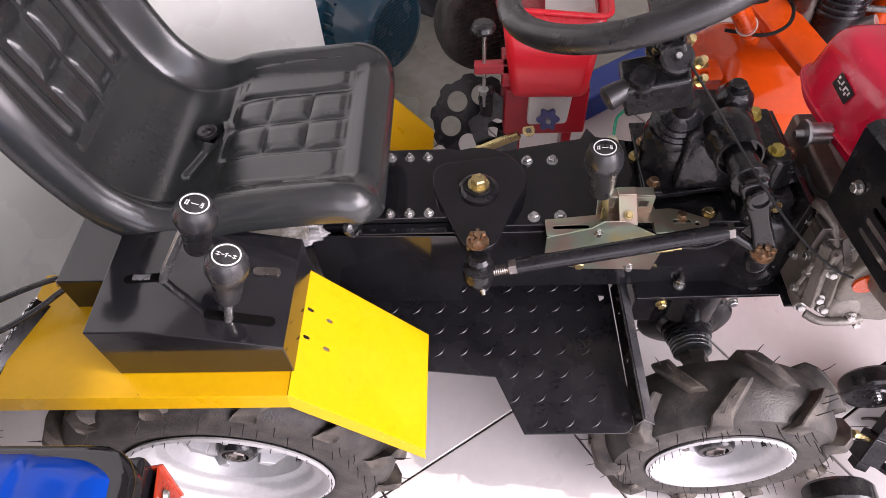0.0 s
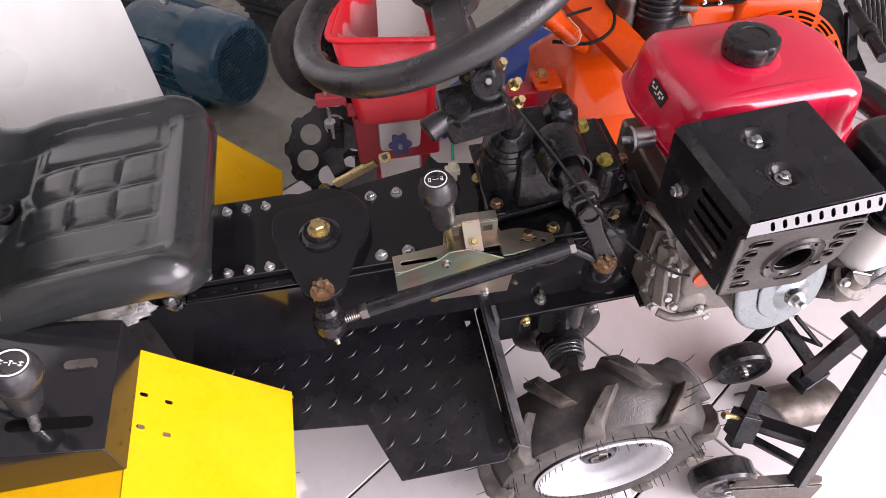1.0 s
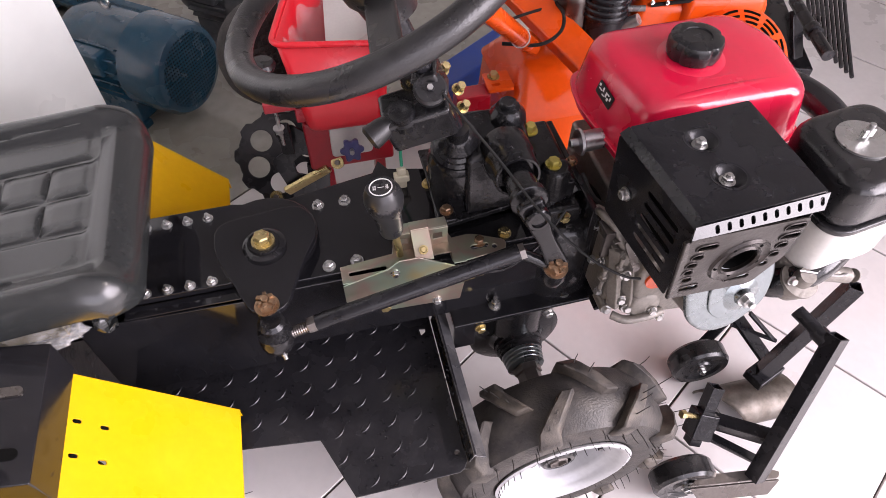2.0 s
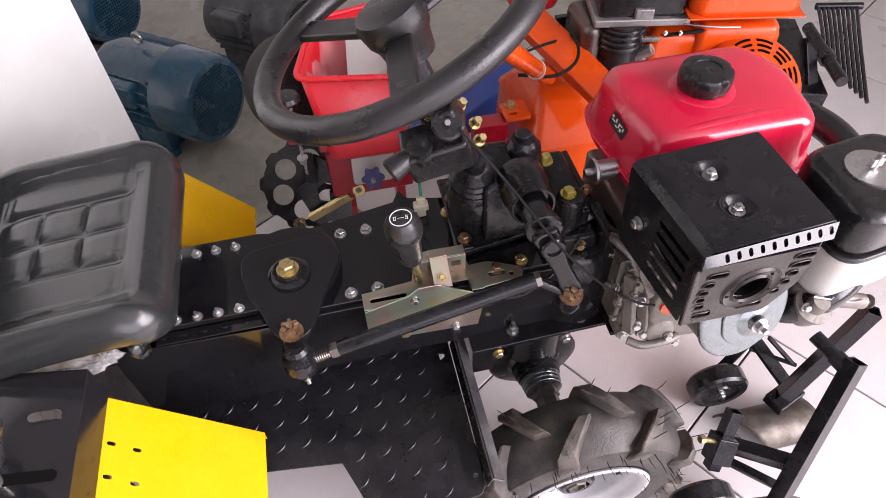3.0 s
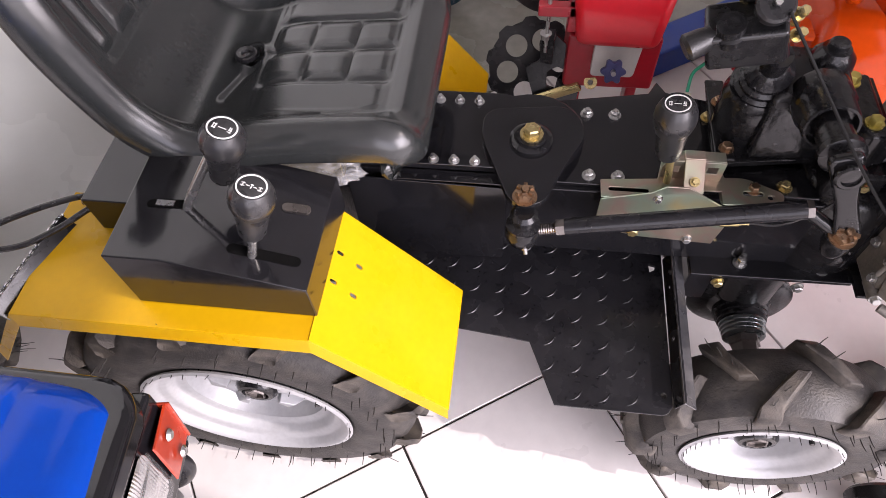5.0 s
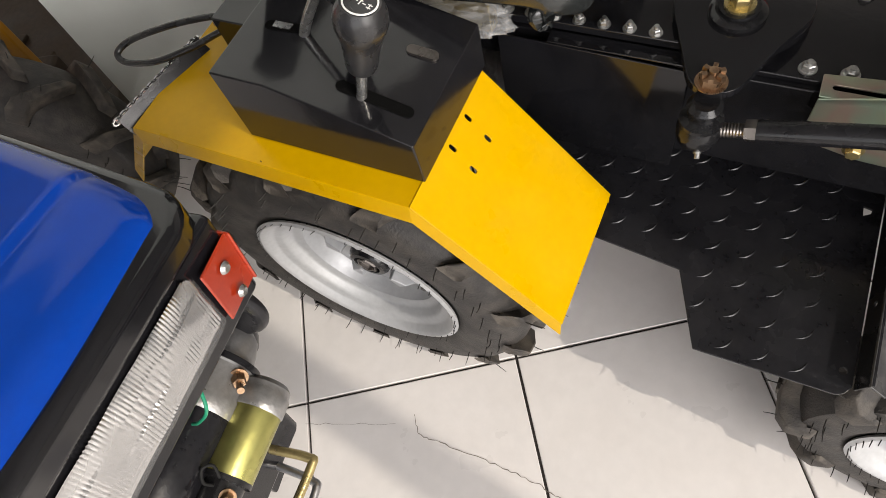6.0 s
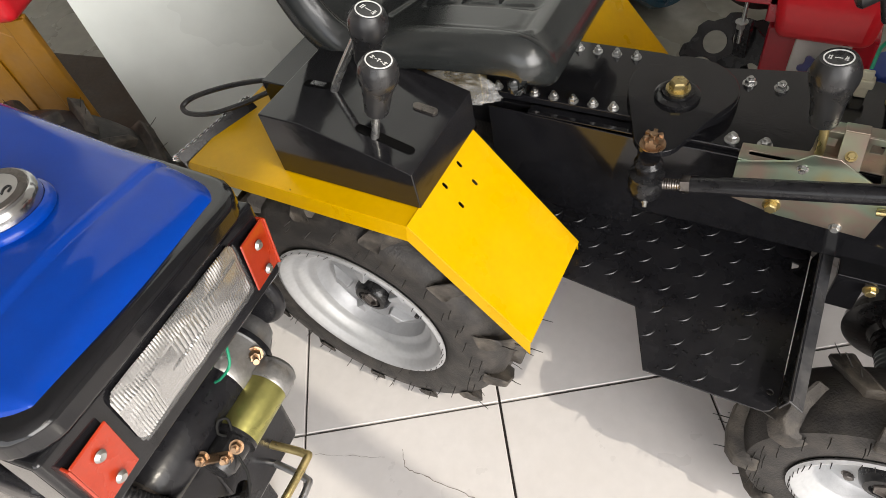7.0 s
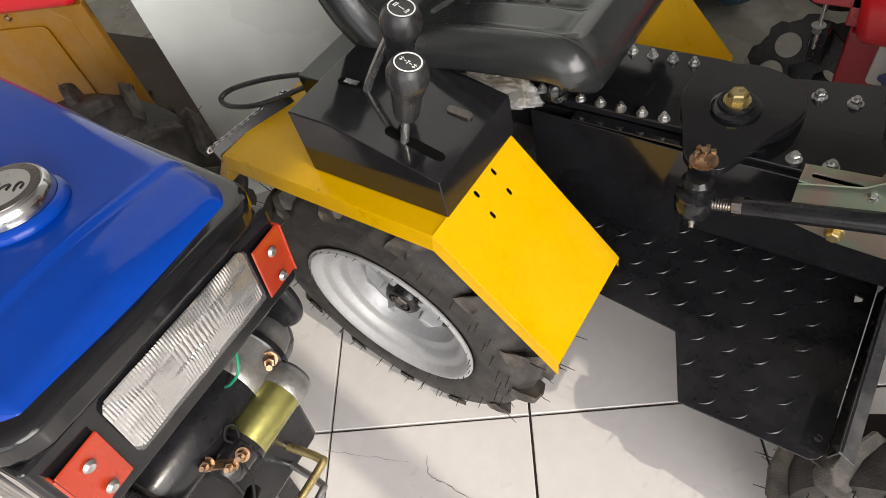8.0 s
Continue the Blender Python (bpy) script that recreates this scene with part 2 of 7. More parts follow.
def lathe(profile, m=None, n=32, close=False):
    """Turns (radius, height) pairs about z."""
    bm = bmesh.new()
    rings = []
    for r, z in profile:
        if r < 1e-6:
            rings.append([bm.verts.new((0, 0, z))])
        else:
            rings.append([bm.verts.new((r * math.cos(2 * math.pi * k / n), r * math.sin(2 * math.pi * k / n), z)) for k in range(n)])
    pairs = list(zip(rings, rings[1:])) + ([(rings[-1], rings[0])] if close else [])
    for a, b in pairs:
        for k in range(n):
            j = (k + 1) % n
            q = ([a[0]] if len(a) == 1 else [a[k], a[j]]) + ([b[0]] if len(b) == 1 else [b[j], b[k]])
            if len(q) > 2:
                bm.faces.new(q)
    if m:
        bmesh.ops.transform(bm, matrix=m, verts=bm.verts)
    return bm


def rod(a, b, r, r2=None, n=20):
    d = (Vector(b) - Vector(a)).length
    r2 = r if r2 is None else r2
    return lathe([(0, 0), (r, 0), (r2, d), (0, d)], along(a, b), n)


def smooth_path(pts, steps=8):
    """Catmull-Rom through the points."""
    p = [Vector(q) for q in pts]
    p = [p[0] * 2 - p[1]] + p + [p[-1] * 2 - p[-2]]
    out = []
    for k in range(1, len(p) - 2):
        for s in range(steps):
            t = s / steps
            a, b, c, d = p[k - 1], p[k], p[k + 1], p[k + 2]
            out.append(0.5 * (2 * b + (c - a) * t + (2 * a - 5 * b + 4 * c - d) * t * t + (3 * b - a - 3 * c + d) * t ** 3))
    return out + [p[-2]]


def tube(pts, r, n=12, steps=8, ribs=0.0, closed=False):
    path = smooth_path(pts, steps) if steps else [Vector(p) for p in pts]
    bm = bmesh.new()
    rings = []
    up = Vector((0.123, 0.456, 0.88)).normalized()
    for k, p in enumerate(path):
        if closed:
            t = path[(k + 1) % len(path)] - path[k - 1]
        else:
            t = path[min(k + 1, len(path) - 1)] - path[max(k - 1, 0)]
        t.normalize()
        u = (up - t * up.dot(t)).normalized()
        up = u
        v = t.cross(u)
        rad = r * (1 + ribs * (k % 2))
        rings.append([bm.verts.new(p + rad * (u * math.cos(2 * math.pi * i / n) + v * math.sin(2 * math.pi * i / n))) for i in range(n)])
    for a, b in list(zip(rings, rings[1:])) + ([(rings[-1], rings[0])] if closed else []):
        for i in range(n):
            bm.faces.new((a[i], a[(i + 1) % n], b[(i + 1) % n], b[i]))
    if not closed:
        bm.faces.new(rings[0][::-1])
        bm.faces.new(rings[-1])
    return bm


def circle2(cx, cy, r, n=20, ry=None, a0=0.0):
    ry = ry or r
    return [(cx + r * math.cos(a0 + 2 * math.pi * k / n), cy + ry * math.sin(a0 + 2 * math.pi * k / n)) for k in range(n)]


def slot2(cx, cy, length, width, ang=0.0, n=6):
    pts = []
    h, r = length / 2 - width / 2, width / 2
    for k in range(n + 1):
        a = -math.pi / 2 + math.pi * k / n
        pts.append((h + r * math.cos(a), r * math.sin(a)))
    for k in range(n + 1):
        a = math.pi / 2 + math.pi * k / n
        pts.append((-h + r * math.cos(a), r * math.sin(a)))
    c, s = math.cos(ang), math.sin(ang)
    return [(cx + x * c - y * s, cy + x * s + y * c) for x, y in pts]


def round2(pts, r, n=5):
    """Rounds the corners of a polygon."""
    out = []
    k = len(pts)
    for i in range(k):
        p, a, b = Vector(pts[i]), Vector(pts[i - 1]), Vector(pts[(i + 1) % k])
        rr = r[i] if isinstance(r, (list, tuple)) else r
        da, db = (a - p), (b - p)
        q = min(rr, da.length * 0.48, db.length * 0.48)
        if q < 1e-5:
            out.append(tuple(p))
            continue
        s, e = p + da.normalized() * q, p + db.normalized() * q
        for j in range(n + 1):
            t = j / n
            out.append(tuple((1 - t) ** 2 * s + 2 * t * (1 - t) * p + t * t * e))
    return out


def sheet(outer, t, m=None, holes=()):
    """A flat plate: an outline in x, y with holes through it, from z = 0 to z = t."""
    bm = bmesh.new()
    edges = []
    for loop in (outer, *holes):
        vs = [bm.verts.new((x, y, 0)) for x, y in loop]
        edges += [bm.edges.new((vs[i], vs[(i + 1) % len(vs)])) for i in range(len(vs))]
    if holes:
        bmesh.ops.triangle_fill(bm, use_beauty=True, edges=edges)
    else:
        bm.faces.new(list(bm.verts))
    got = bmesh.ops.extrude_face_region(bm, geom=bm.faces[:])
    bmesh.ops.translate(bm, vec=(0, 0, t), verts=[v for v in got["geom"] if isinstance(v, bmesh.types.BMVert)])
    if m:
        bmesh.ops.transform(bm, matrix=m, verts=bm.verts)
    return bm


def frame3(o, x, y):
    """The pose with origin o and axes along x and (squared up) y."""
    x = Vector(x).normalized()
    y = Vector(y)
    y = (y - x * y.dot(x)).normalized()
    z = x.cross(y)
    m = Matrix((x, y, z)).transposed().to_4x4()
    m.translation = o
    return m


def hexbolt(at, d=0.012, axis=(0, 0, 1), washer=True, h=None, stud=0.0):
    """A hexagon head on its washer, standing on the point at."""
    h = h or d * 0.55
    a = Vector(at)
    m = along(a, a + Vector(axis), 0.3 + 7 * (a.x + a.y))
    r = d / 2
    bms = []
    z = 0.0
    if washer:
        bms.append(lathe([(0, 0), (r * 1.5, 0), (r * 1.5, d * 0.13), (0, d * 0.13)], m, 20))
        z = d * 0.13
    bms.append(lathe([(0, z), (r * 1.12, z), (r * 1.12, z + h * 0.82), (r * 0.92, z + h), (0, z + h)], m, 6))
    if stud:
        bms.append(lathe([(0, z + h), (r * 0.55, z + h), (r * 0.55, z + h + stud), (0, z + h + stud)], m, 12))
    return merged(*bms)


def bolt(parent, at, d=0.012, axis=(0, 0, 1), mat=None, washer=True, h=None, stud=0.0, name="bolt"):
    return part(name, hexbolt(at, d, axis, washer, h, stud), mat or M_ZINC, parent)


# ---- room ----
TILE, TILE_AT, TILE_TURN = 0.4, Vector((-0.199, -0.291)), radians(33.2)


def tile_pose(i, j):
    c, s = math.cos(TILE_TURN), math.sin(TILE_TURN)
    u, v = (i + 0.5) * TILE, (j + 0.5) * TILE
    return Matrix.Translation((TILE_AT.x + u * c - v * s, TILE_AT.y + u * s + v * c, 0)) @ Matrix.Rotation(TILE_TURN, 4, "Z")


def tile_bm(m=None):
    a, b = TILE / 2 - 0.0024, TILE / 2 - 0.0038
    bm = bmesh.new()
    rings = [[bm.verts.new((x * r, y * r, z)) for x, y in ((-1, -1), (1, -1), (1, 1), (-1, 1))] for r, z in ((a, -0.009), (a, -0.0012), (b, 0.0))]
    for p, q in zip(rings, rings[1:]):
        for k in range(4):
            bm.faces.new((p[k], p[(k + 1) % 4], q[(k + 1) % 4], q[k]))
    bm.faces.new(rings[-1])
    if m:
        bmesh.ops.transform(bm, matrix=m, verts=bm.verts)
    return bm


floor = part("floor", box(-4.4, 2.5, -4.1, 3.3, -0.10, -0.0095), M_GROUT, smooth=False)
tagged(floor, "white glazed floor tiles with dark dirty joints", "floor", kind="structure")


def crack(name, pts, w):
    bm = bmesh.new()
    row = []
    rnd = random.Random(3)
    fine = []
    for (x0, y0), (x1, y1) in zip(pts, pts[1:]):
        for k in range(8):
            t = k / 8
            fine.append(Vector((x0 + (x1 - x0) * t + rnd.uniform(-1, 1) * 0.0018, y0 + (y1 - y0) * t + rnd.uniform(-1, 1) * 0.0018, 0.0006)))
    for k, p in enumerate(fine):
        d = (fine[min(k + 1, len(fine) - 1)] - fine[max(k - 1, 0)]).normalized()
        side = Vector((-d.y, d.x, 0)) * w * rnd.uniform(0.25, 1.0) / 2
        row.append((bm.verts.new(p - side), bm.verts.new(p + side)))
    for a, b in zip(row, row[1:]):
        bm.faces.new((a[0], b[0], b[1], a[1]))
    ob = part(name, bm, M_CRACK, floor, smooth=False)
    return ob


WX0, WX1, WY0, WY1, CEIL = -4.2, 2.3, -3.9, 3.1, 3.2
SHADE_EDGE = -0.60     # the unseen front wall, added to keep sun off the engine, ends here, and the sun comes in beyond it


def wall(name, *size):
    return tagged(part(name, box(*size), M_WALL, smooth=False), "plain white painted wall, unseen, added to enclose and block light", "wall", kind="structure")


# walls are out of view, added to bounce and block light
wall("wall_north", WX0, WX1, WY1, WY1 + 0.15, 0, CEIL)
wall("wall_west", WX0 - 0.15, WX0, WY0 - 0.15, WY1 + 0.15, 0, CEIL)
wall("wall_south", WX0, -0.9, WY0 - 0.15, WY0, 0, CEIL)
wall("wall_east", WX1, WX1 + 0.15, SHADE_EDGE, WY1 + 0.15, 0, CEIL)
wall("wall_corner", WX1, WX1 + 0.15, WY0 - 0.15, WY0 + 0.2, 0, CEIL)
tagged(part("door_post", box(WX1 + 0.02, WX1 + 0.10, -1.06, -0.975, 0, CEIL), M_ZINC, smooth=False), "grey metal post of the shop front", "post", kind="structure")
# ceiling is out of view, added for bounce light and reflections
tagged(part("ceiling", box(WX0 - 0.15, WX1 + 0.15, WY0 - 0.15, WY1 + 0.15, CEIL, CEIL + 0.12), M_CEIL, smooth=False), "plain grey ceiling, unseen, added to shape bounced light", "ceiling", kind="structure")
tagged(part("ground", box(-60, 60, -60, 60, -0.4, -0.11), material("pavement_concrete", (0.33, 0.31, 0.29), 0.85, var=0.15, scale=1.2, bump=0.3), smooth=False), "grey concrete ground outside the shop front", "ground", kind="structure")
TILE_ROWS = 2           # past this row of tiles the floor is bare concrete


def grid_point(u, v, z):
    c, s = math.cos(TILE_TURN), math.sin(TILE_TURN)
    return (TILE_AT.x + u * c - v * s, TILE_AT.y + u * s + v * c, z)


slab = bmesh.new()
vs = [slab.verts.new(grid_point(u, v, z)) for z in (-0.009, -0.0005) for u, v in ((-9, TILE_ROWS * TILE + 0.003), (9, TILE_ROWS * TILE + 0.003), (9, 8), (-9, 8))]
slab.faces.new(vs[4:])
for k in range(4):
    slab.faces.new((vs[k], vs[(k + 1) % 4], vs[4 + (k + 1) % 4], vs[4 + k]))
tagged(part("concrete_floor", slab, M_CONCRETE, smooth=False), "polished grey concrete floor beyond the tiles", "floor", kind="structure")

# white sheet standing behind the tractor
BOARD_A, BOARD_B = Vector((-0.383, 0.763, 0)), Vector((-1.178, -0.087, 0))
board = thing("white_board", (BOARD_A + BOARD_B) / 2, "large white glossy laminate board standing upright behind the tractor", "board")
bd = (BOARD_B - BOARD_A).normalized()
part("panel", sheet([(0, 0), ((BOARD_B - BOARD_A).length, 0), ((BOARD_B - BOARD_A).length, 2.1), (0, 2.1)], 0.016, frame3(BOARD_A, bd, (0, 0, 1))), M_BOARD, board, bevel=0.002)


# ---- the mini tractor ----
tractor = thing("mini_tractor", (0, 0, 0), "small black and yellow articulated mini tractor with red petrol engine", "tractor")
CY = 0.0        # middle line of the tractor


def tyre_bm(R, W, rim, m, lugs, lug_w, lug_h):
    Rc = R - lug_h
    prof = [(rim - 0.004, -W * 0.34), (rim + 0.004, -W * 0.43), (rim + 0.25 * (Rc - rim), -W * 0.49), (rim + 0.55 * (Rc - rim), -W * 0.5), (rim + 0.8 * (Rc - rim), -W * 0.46),
            (Rc - 0.012, -W * 0.38), (Rc - 0.003, -W * 0.22), (Rc, 0)]
    prof = prof + [(r, -h) for r, h in prof[-2::-1]]
    return lathe(prof, m, 64)


def lug_bms(R, W, rim, m, lugs, lug_w, lug_h, low=0.62):
    Rc = R - lug_h
    over = 0.006 if low < 0.7 else -0.004
    out = []
    for k in range(lugs):
        for s in (-1, 1):
            bm = bmesh.new()
            th = 2 * math.pi * (k + (0.25 if s > 0 else -0.25)) / lugs
            spine = [(th - 0.02, -s * 0.05 * W, Rc - 0.003, R), (th + 0.10, s * 0.20 * W, Rc - 0.006, R), (th + 0.21, s * 0.43 * W, Rc - 0.022, R - 0.006),
                     (th + 0.23, s * 0.50 * W, rim + (low + 0.16) * (Rc - rim), R - 0.020), (th + 0.235, s * 0.497 * W, rim + low * (Rc - rim), rim + (low + 0.06) * (Rc - rim))]
            rows = []
            for i, (a, h, r0, r1) in enumerate(spine):
                w0, w1 = lug_w * (1.0 + 0.12 * i), lug_w * (0.62 + 0.14 * i)
                row = []
                for r, w in ((r0, -w0), (r1, -w1), (r1, w1), (r0, w0)):
                    aa = a + w / R
                    hh = h + (over * s if (i >= 3 and r == r1) else 0)
                    row.append(bm.verts.new((r * math.cos(aa), r * math.sin(aa), hh)))
                rows.append(row)
            for p, q in zip(rows, rows[1:]):
                for i in range(3):
                    bm.faces.new((p[i], p[i + 1], q[i + 1], q[i]))
            bm.faces.new(rows[0])
            bm.faces.new(rows[-1][::-1])
            bmesh.ops.recalc_face_normals(bm, faces=bm.faces)
            bmesh.ops.bevel(bm, geom=[e for e in bm.edges if e.is_manifold and e.calc_face_angle(0) > 0.6], offset=0.0022, segments=1, affect="EDGES")
            bmesh.ops.transform(bm, matrix=m, verts=bm.verts)
            out.append(bm)
    return out


def hairs_bm(R, W, rim, m, lugs, seed, lug_h):
    """Moulding hairs left on a new tyre: rows on the sidewall, pairs at the lug tips."""
    rnd = random.Random(seed)
    bm = bmesh.new()
    Rc = R - lug_h
    roots = []
    for share, h, count in ((0.04, 0.43, 46), (0.56, 0.50, 34), (0.70, 0.485, 30)):
        for k in range(count):
            if rnd.random() < 0.16:
                continue
            a = 2 * math.pi * (k + rnd.uniform(-0.15, 0.15)) / count
            r = rim + share * (Rc - rim)
            roots.append((Vector((r * math.cos(a), r * math.sin(a), W * h)), Vector((0.15 * math.cos(a), 0.15 * math.sin(a), 1.0)), rnd.uniform(0.011, 0.021)))
    for k in range(lugs):
        for side in (-1, 1):
            a = 2 * math.pi * (k + 0.25 * side) / lugs
            for da, share in ((0.06, 0.12), (0.12, 0.24), (0.20, 0.42)):
                if rnd.random() < 0.35:
                    continue
                r = R - 0.003 - (0.004 if share > 0.4 else 0)
                b = a + da
                roots.append((Vector((r * math.cos(b), r * math.sin(b), side * share * W)), Vector((math.cos(b), math.sin(b), 0.1 * side)), rnd.uniform(0.016, 0.032)))
    for p, d, length in roots:
        d = d.normalized() * length
        bend = Vector((rnd.uniform(-1, 1), rnd.uniform(-1, 1), rnd.uniform(-1, 1))) * 0.002
        rows = []
        u = d.orthogonal().normalized()
        v = d.normalized().cross(u)
        for q, w in zip([p - d * 0.2, p + d * 0.5, p + d + bend], (0.0010, 0.0009, 0.0006)):
            rows.append([bm.verts.new(q + w * (u * math.cos(t) + v * math.sin(t))) for t in (0, 2.09, 4.19)])
        for p0, p1 in zip(rows, rows[1:]):
            for i in range(3):
                bm.faces.new((p0[i], p0[(i + 1) % 3], p1[(i + 1) % 3], p1[i]))
    bmesh.ops.transform(bm, matrix=m, verts=bm.verts)
    return bm


def wheel(name, c, side, R, W, rim, lugs, lug_w, lug_h, seed, label):
    m = along(c, (c[0], c[1] + side, c[2]), 0.37 * seed)
    w = part(name, tyre_bm(R, W, rim, m, lugs, lug_w, lug_h), M_RUBBER, tractor, label)
    for lug in lug_bms(R, W, rim, m, lugs, lug_w, lug_h, 0.74 if R > 0.25 else 0.56):
        part("lug", lug, M_LUG, w)
    part("rubber_hairs", hairs_bm(R, W, rim, m, lugs, seed, lug_h), M_HAIR, w, smooth=False)["kind"] = "stuff"
    h = W * 0.46
    large = R > 0.25
    d = -0.016 if large else -0.004           # depth of the hub
    rolled = [(rim + 0.008, h), (rim + 0.010, h + 0.004), (rim + 0.003, h + 0.006), (rim - 0.005, h + 0.002), (rim - 0.009, h - 0.006)]
    if large:
        disc = h - 0.052
        prof = rolled + [(rim - 0.014, h - 0.009), (rim - 0.022, h - 0.011), (rim - 0.029, h - 0.016), (rim - 0.0315, h - 0.024), (rim - 0.035, h - 0.0275), (rim - 0.042, h - 0.0285), (rim - 0.0475, h - 0.032),
                      (rim - 0.050, h - 0.041), (rim - 0.053, h - 0.050), (rim - 0.057, h - 0.0565), (rim - 0.062, h - 0.0575), (rim - 0.068, disc - 0.002), (rim * 0.36, disc + 0.003), (rim * 0.26, disc + 0.004), (0.0, disc + 0.004)]
    else:
        disc = h - 0.044
        prof = rolled + [(rim - 0.013, h - 0.013), (rim - 0.020, h - 0.017), (rim - 0.024, h - 0.026), (rim - 0.027, h - 0.040), (rim - 0.031, h - 0.048), (rim - 0.036, h - 0.049), (rim * 0.60, disc - 0.001), (rim * 0.36, disc + 0.004), (0.0, disc + 0.004)]
    back = [(0.0, -h + 0.02), (rim * 0.6, -h + 0.02), (rim - 0.02, -h), (rim + 0.008, -h)]
    part("rim", lathe(prof, m, 72), M_SILVER, w, "silver painted pressed steel rim")
    part("rim_back", lathe(back, m, 40), M_SILVER, w)
    for k in range(5 if large else 0):
        a = 2 * math.pi * k / 5
        b = bmesh.new()
        ears = [b.verts.new(q) for q in ((rim * 0.27, -0.006, disc), (rim * 0.56, -0.018, disc - 0.001), (rim * 0.56, 0.018, disc - 0.001), (rim * 0.27, 0.006, disc), (rim * 0.29, -0.004, disc + 0.020), (rim * 0.46, -0.010, disc + 0.017), (rim * 0.46, 0.010, disc + 0.017), (rim * 0.29, 0.004, disc + 0.020))]
        for q in ((0, 1, 5, 4), (1, 2, 6, 5), (2, 3, 7, 6), (3, 0, 4, 7), (4, 5, 6, 7)):
            b.faces.new([ears[i] for i in q])
        bmesh.ops.transform(b, matrix=m @ Matrix.Rotation(a, 4, "Z"), verts=b.verts)
        part("rim_rib", b, M_SILVER, w, bevel=0.002)
    part("hub", lathe([(0, h - 0.020 + d), (0.020, h - 0.020 + d), (0.022, h - 0.014 + d), (0.029, h - 0.015 + d), (0.034, h - 0.021 + d), (0.037, h - 0.045 + d)], m, 24), M_CAST, w, "black hub with a hexagon socket")
    part("hub_socket", lathe([(0, h - 0.0180 + d), (0.0145, h - 0.0180 + d), (0.0150, h - 0.013 + d), (0.0175, h - 0.013 + d), (0.0185, h - 0.016 + d)], m, 6), M_DARKSTEEL, w)
    for k in range(0 if large else 5):
        a = 2 * math.pi * (k + 0.5) / 5
        p = m @ Vector((rim * 0.47 * math.cos(a), rim * 0.47 * math.sin(a), disc + 0.001))
        bolt(w, p, 0.013, (0, side, 0), M_DARKSTEEL)
    vp = m @ Vector((rim - 0.030, 0, h - 0.03))
    part("valve", rod(vp, vp + Vector((0, side * 0.024, 0)), 0.004), M_PLASTIC, w)
    return w


wheel("rear_wheel", (-0.412, -0.288, 0.286), -1, 0.286, 0.122, 0.158, 13, 0.014, 0.018, 1, "rear tyre with angled lugs on a silver rim")
wheel("rear_wheel", (-0.412, 2 * CY + 0.288, 0.286), 1, 0.286, 0.122, 0.158, 13, 0.014, 0.018, 3, "rear tyre with angled lugs on a silver rim")
wheel("front_wheel", (0.404, -0.250, 0.206), -1, 0.214, 0.112, 0.112, 9, 0.017, 0.018, 2, "front tyre with angled lugs on a silver rim")
wheel("front_wheel", (0.404, 2 * CY + 0.250, 0.206), 1, 0.214, 0.112, 0.112, 9, 0.017, 0.018, 4, "front tyre with angled lugs on a silver rim")


# fenders
def fender(side, slots):
    """side -1: the near one. Top, sloping front and back, outer lip."""
    def y(v):
        return v if side < 0 else 2 * CY - v
    yi, yo = -0.152, -0.346
    t = 0.0022
    prof = [(-0.735, 0.455), (-0.632, 0.587), (-0.248, 0.588), (-0.088, 0.397)]
    bm = bmesh.new()
    rows = [(bm.verts.new((x, y(yi), z)), bm.verts.new((x, y(yo), z))) for x, z in prof]
    for a, b in list(zip(rows, rows[1:]))[:2]:
        bm.faces.new((a[0], b[0], b[1], a[1]))
    lip = [bm.verts.new((x, y(yo - 0.004), z - 0.026)) for x, z in prof]
    for k in range(3):
        bm.faces.new((rows[k][1], rows[k + 1][1], lip[k + 1], lip[k]))
    inner = [bm.verts.new((x, y(yi + 0.001), z - 0.02)) for x, z in prof]
    for k in range(3):
        bm.faces.new((rows[k][0], rows[k + 1][0], inner[k + 1], inner[k]))
    ob = part("fender", bm, M_YELLOW, tractor, "yellow painted folded steel fender", smooth=False)
    sol = ob.modifiers.new("thickness", "SOLIDIFY")
    sol.thickness, sol.offset = t, -1
    bev = ob.modifiers.new("edges", "BEVEL")
    bev.width, bev.segments = 0.0012, 2
    a, b = Vector((-0.248, 0, 0.588)), Vector((-0.088, 0, 0.397))
    n = (b - a).length
    m = frame3((a.x, y(yi), a.z), (b - a), (0, side, 0))
    holes = [slot2(s, w, 0.011, 0.0055) for s, w in ((0.0142, 0.0617), (0.0480, 0.0645), (0.0140, 0.1050), (0.0486, 0.1087))] if slots else ()
    wy = yi - yo
    part("front_slope", sheet([(0, 0), (n, 0), (n, wy), (0, wy)], -t if side < 0 else t, m, holes), M_YELLOW, ob, bevel=0.0006)
    return ob


near_fender = fender(-1, True)
fender(1, False)
part("rubber_strip", bar((-0.612, -0.205, 0.592), (-0.648, -0.346, 0.580), 0.006, 0.026, 0.6), M_PLASTIC, near_fender, "black edge strip")
links = bmesh.new()
for k in range(24):
    t = k / 23
    p = Vector((-0.622, -0.207, 0.600)).lerp(Vector((-0.660, -0.344, 0.587)), t)
    d = Vector((-0.038, -0.137, -0.013)).normalized()
    mm = frame3(p, d, (0, 0, 1) if k % 2 else (1, -0.3, 0.2))
    links = merged(links, tube([mm @ Vector((0.0064 * math.cos(a), 0.0042 * math.sin(a), 0)) for a in [2 * math.pi * j / 10 for j in range(10)]], 0.0016, 6, 0, closed=True))
part("chain", links, M_CHAINZ, near_fender, "bright steel chain along the back edge")

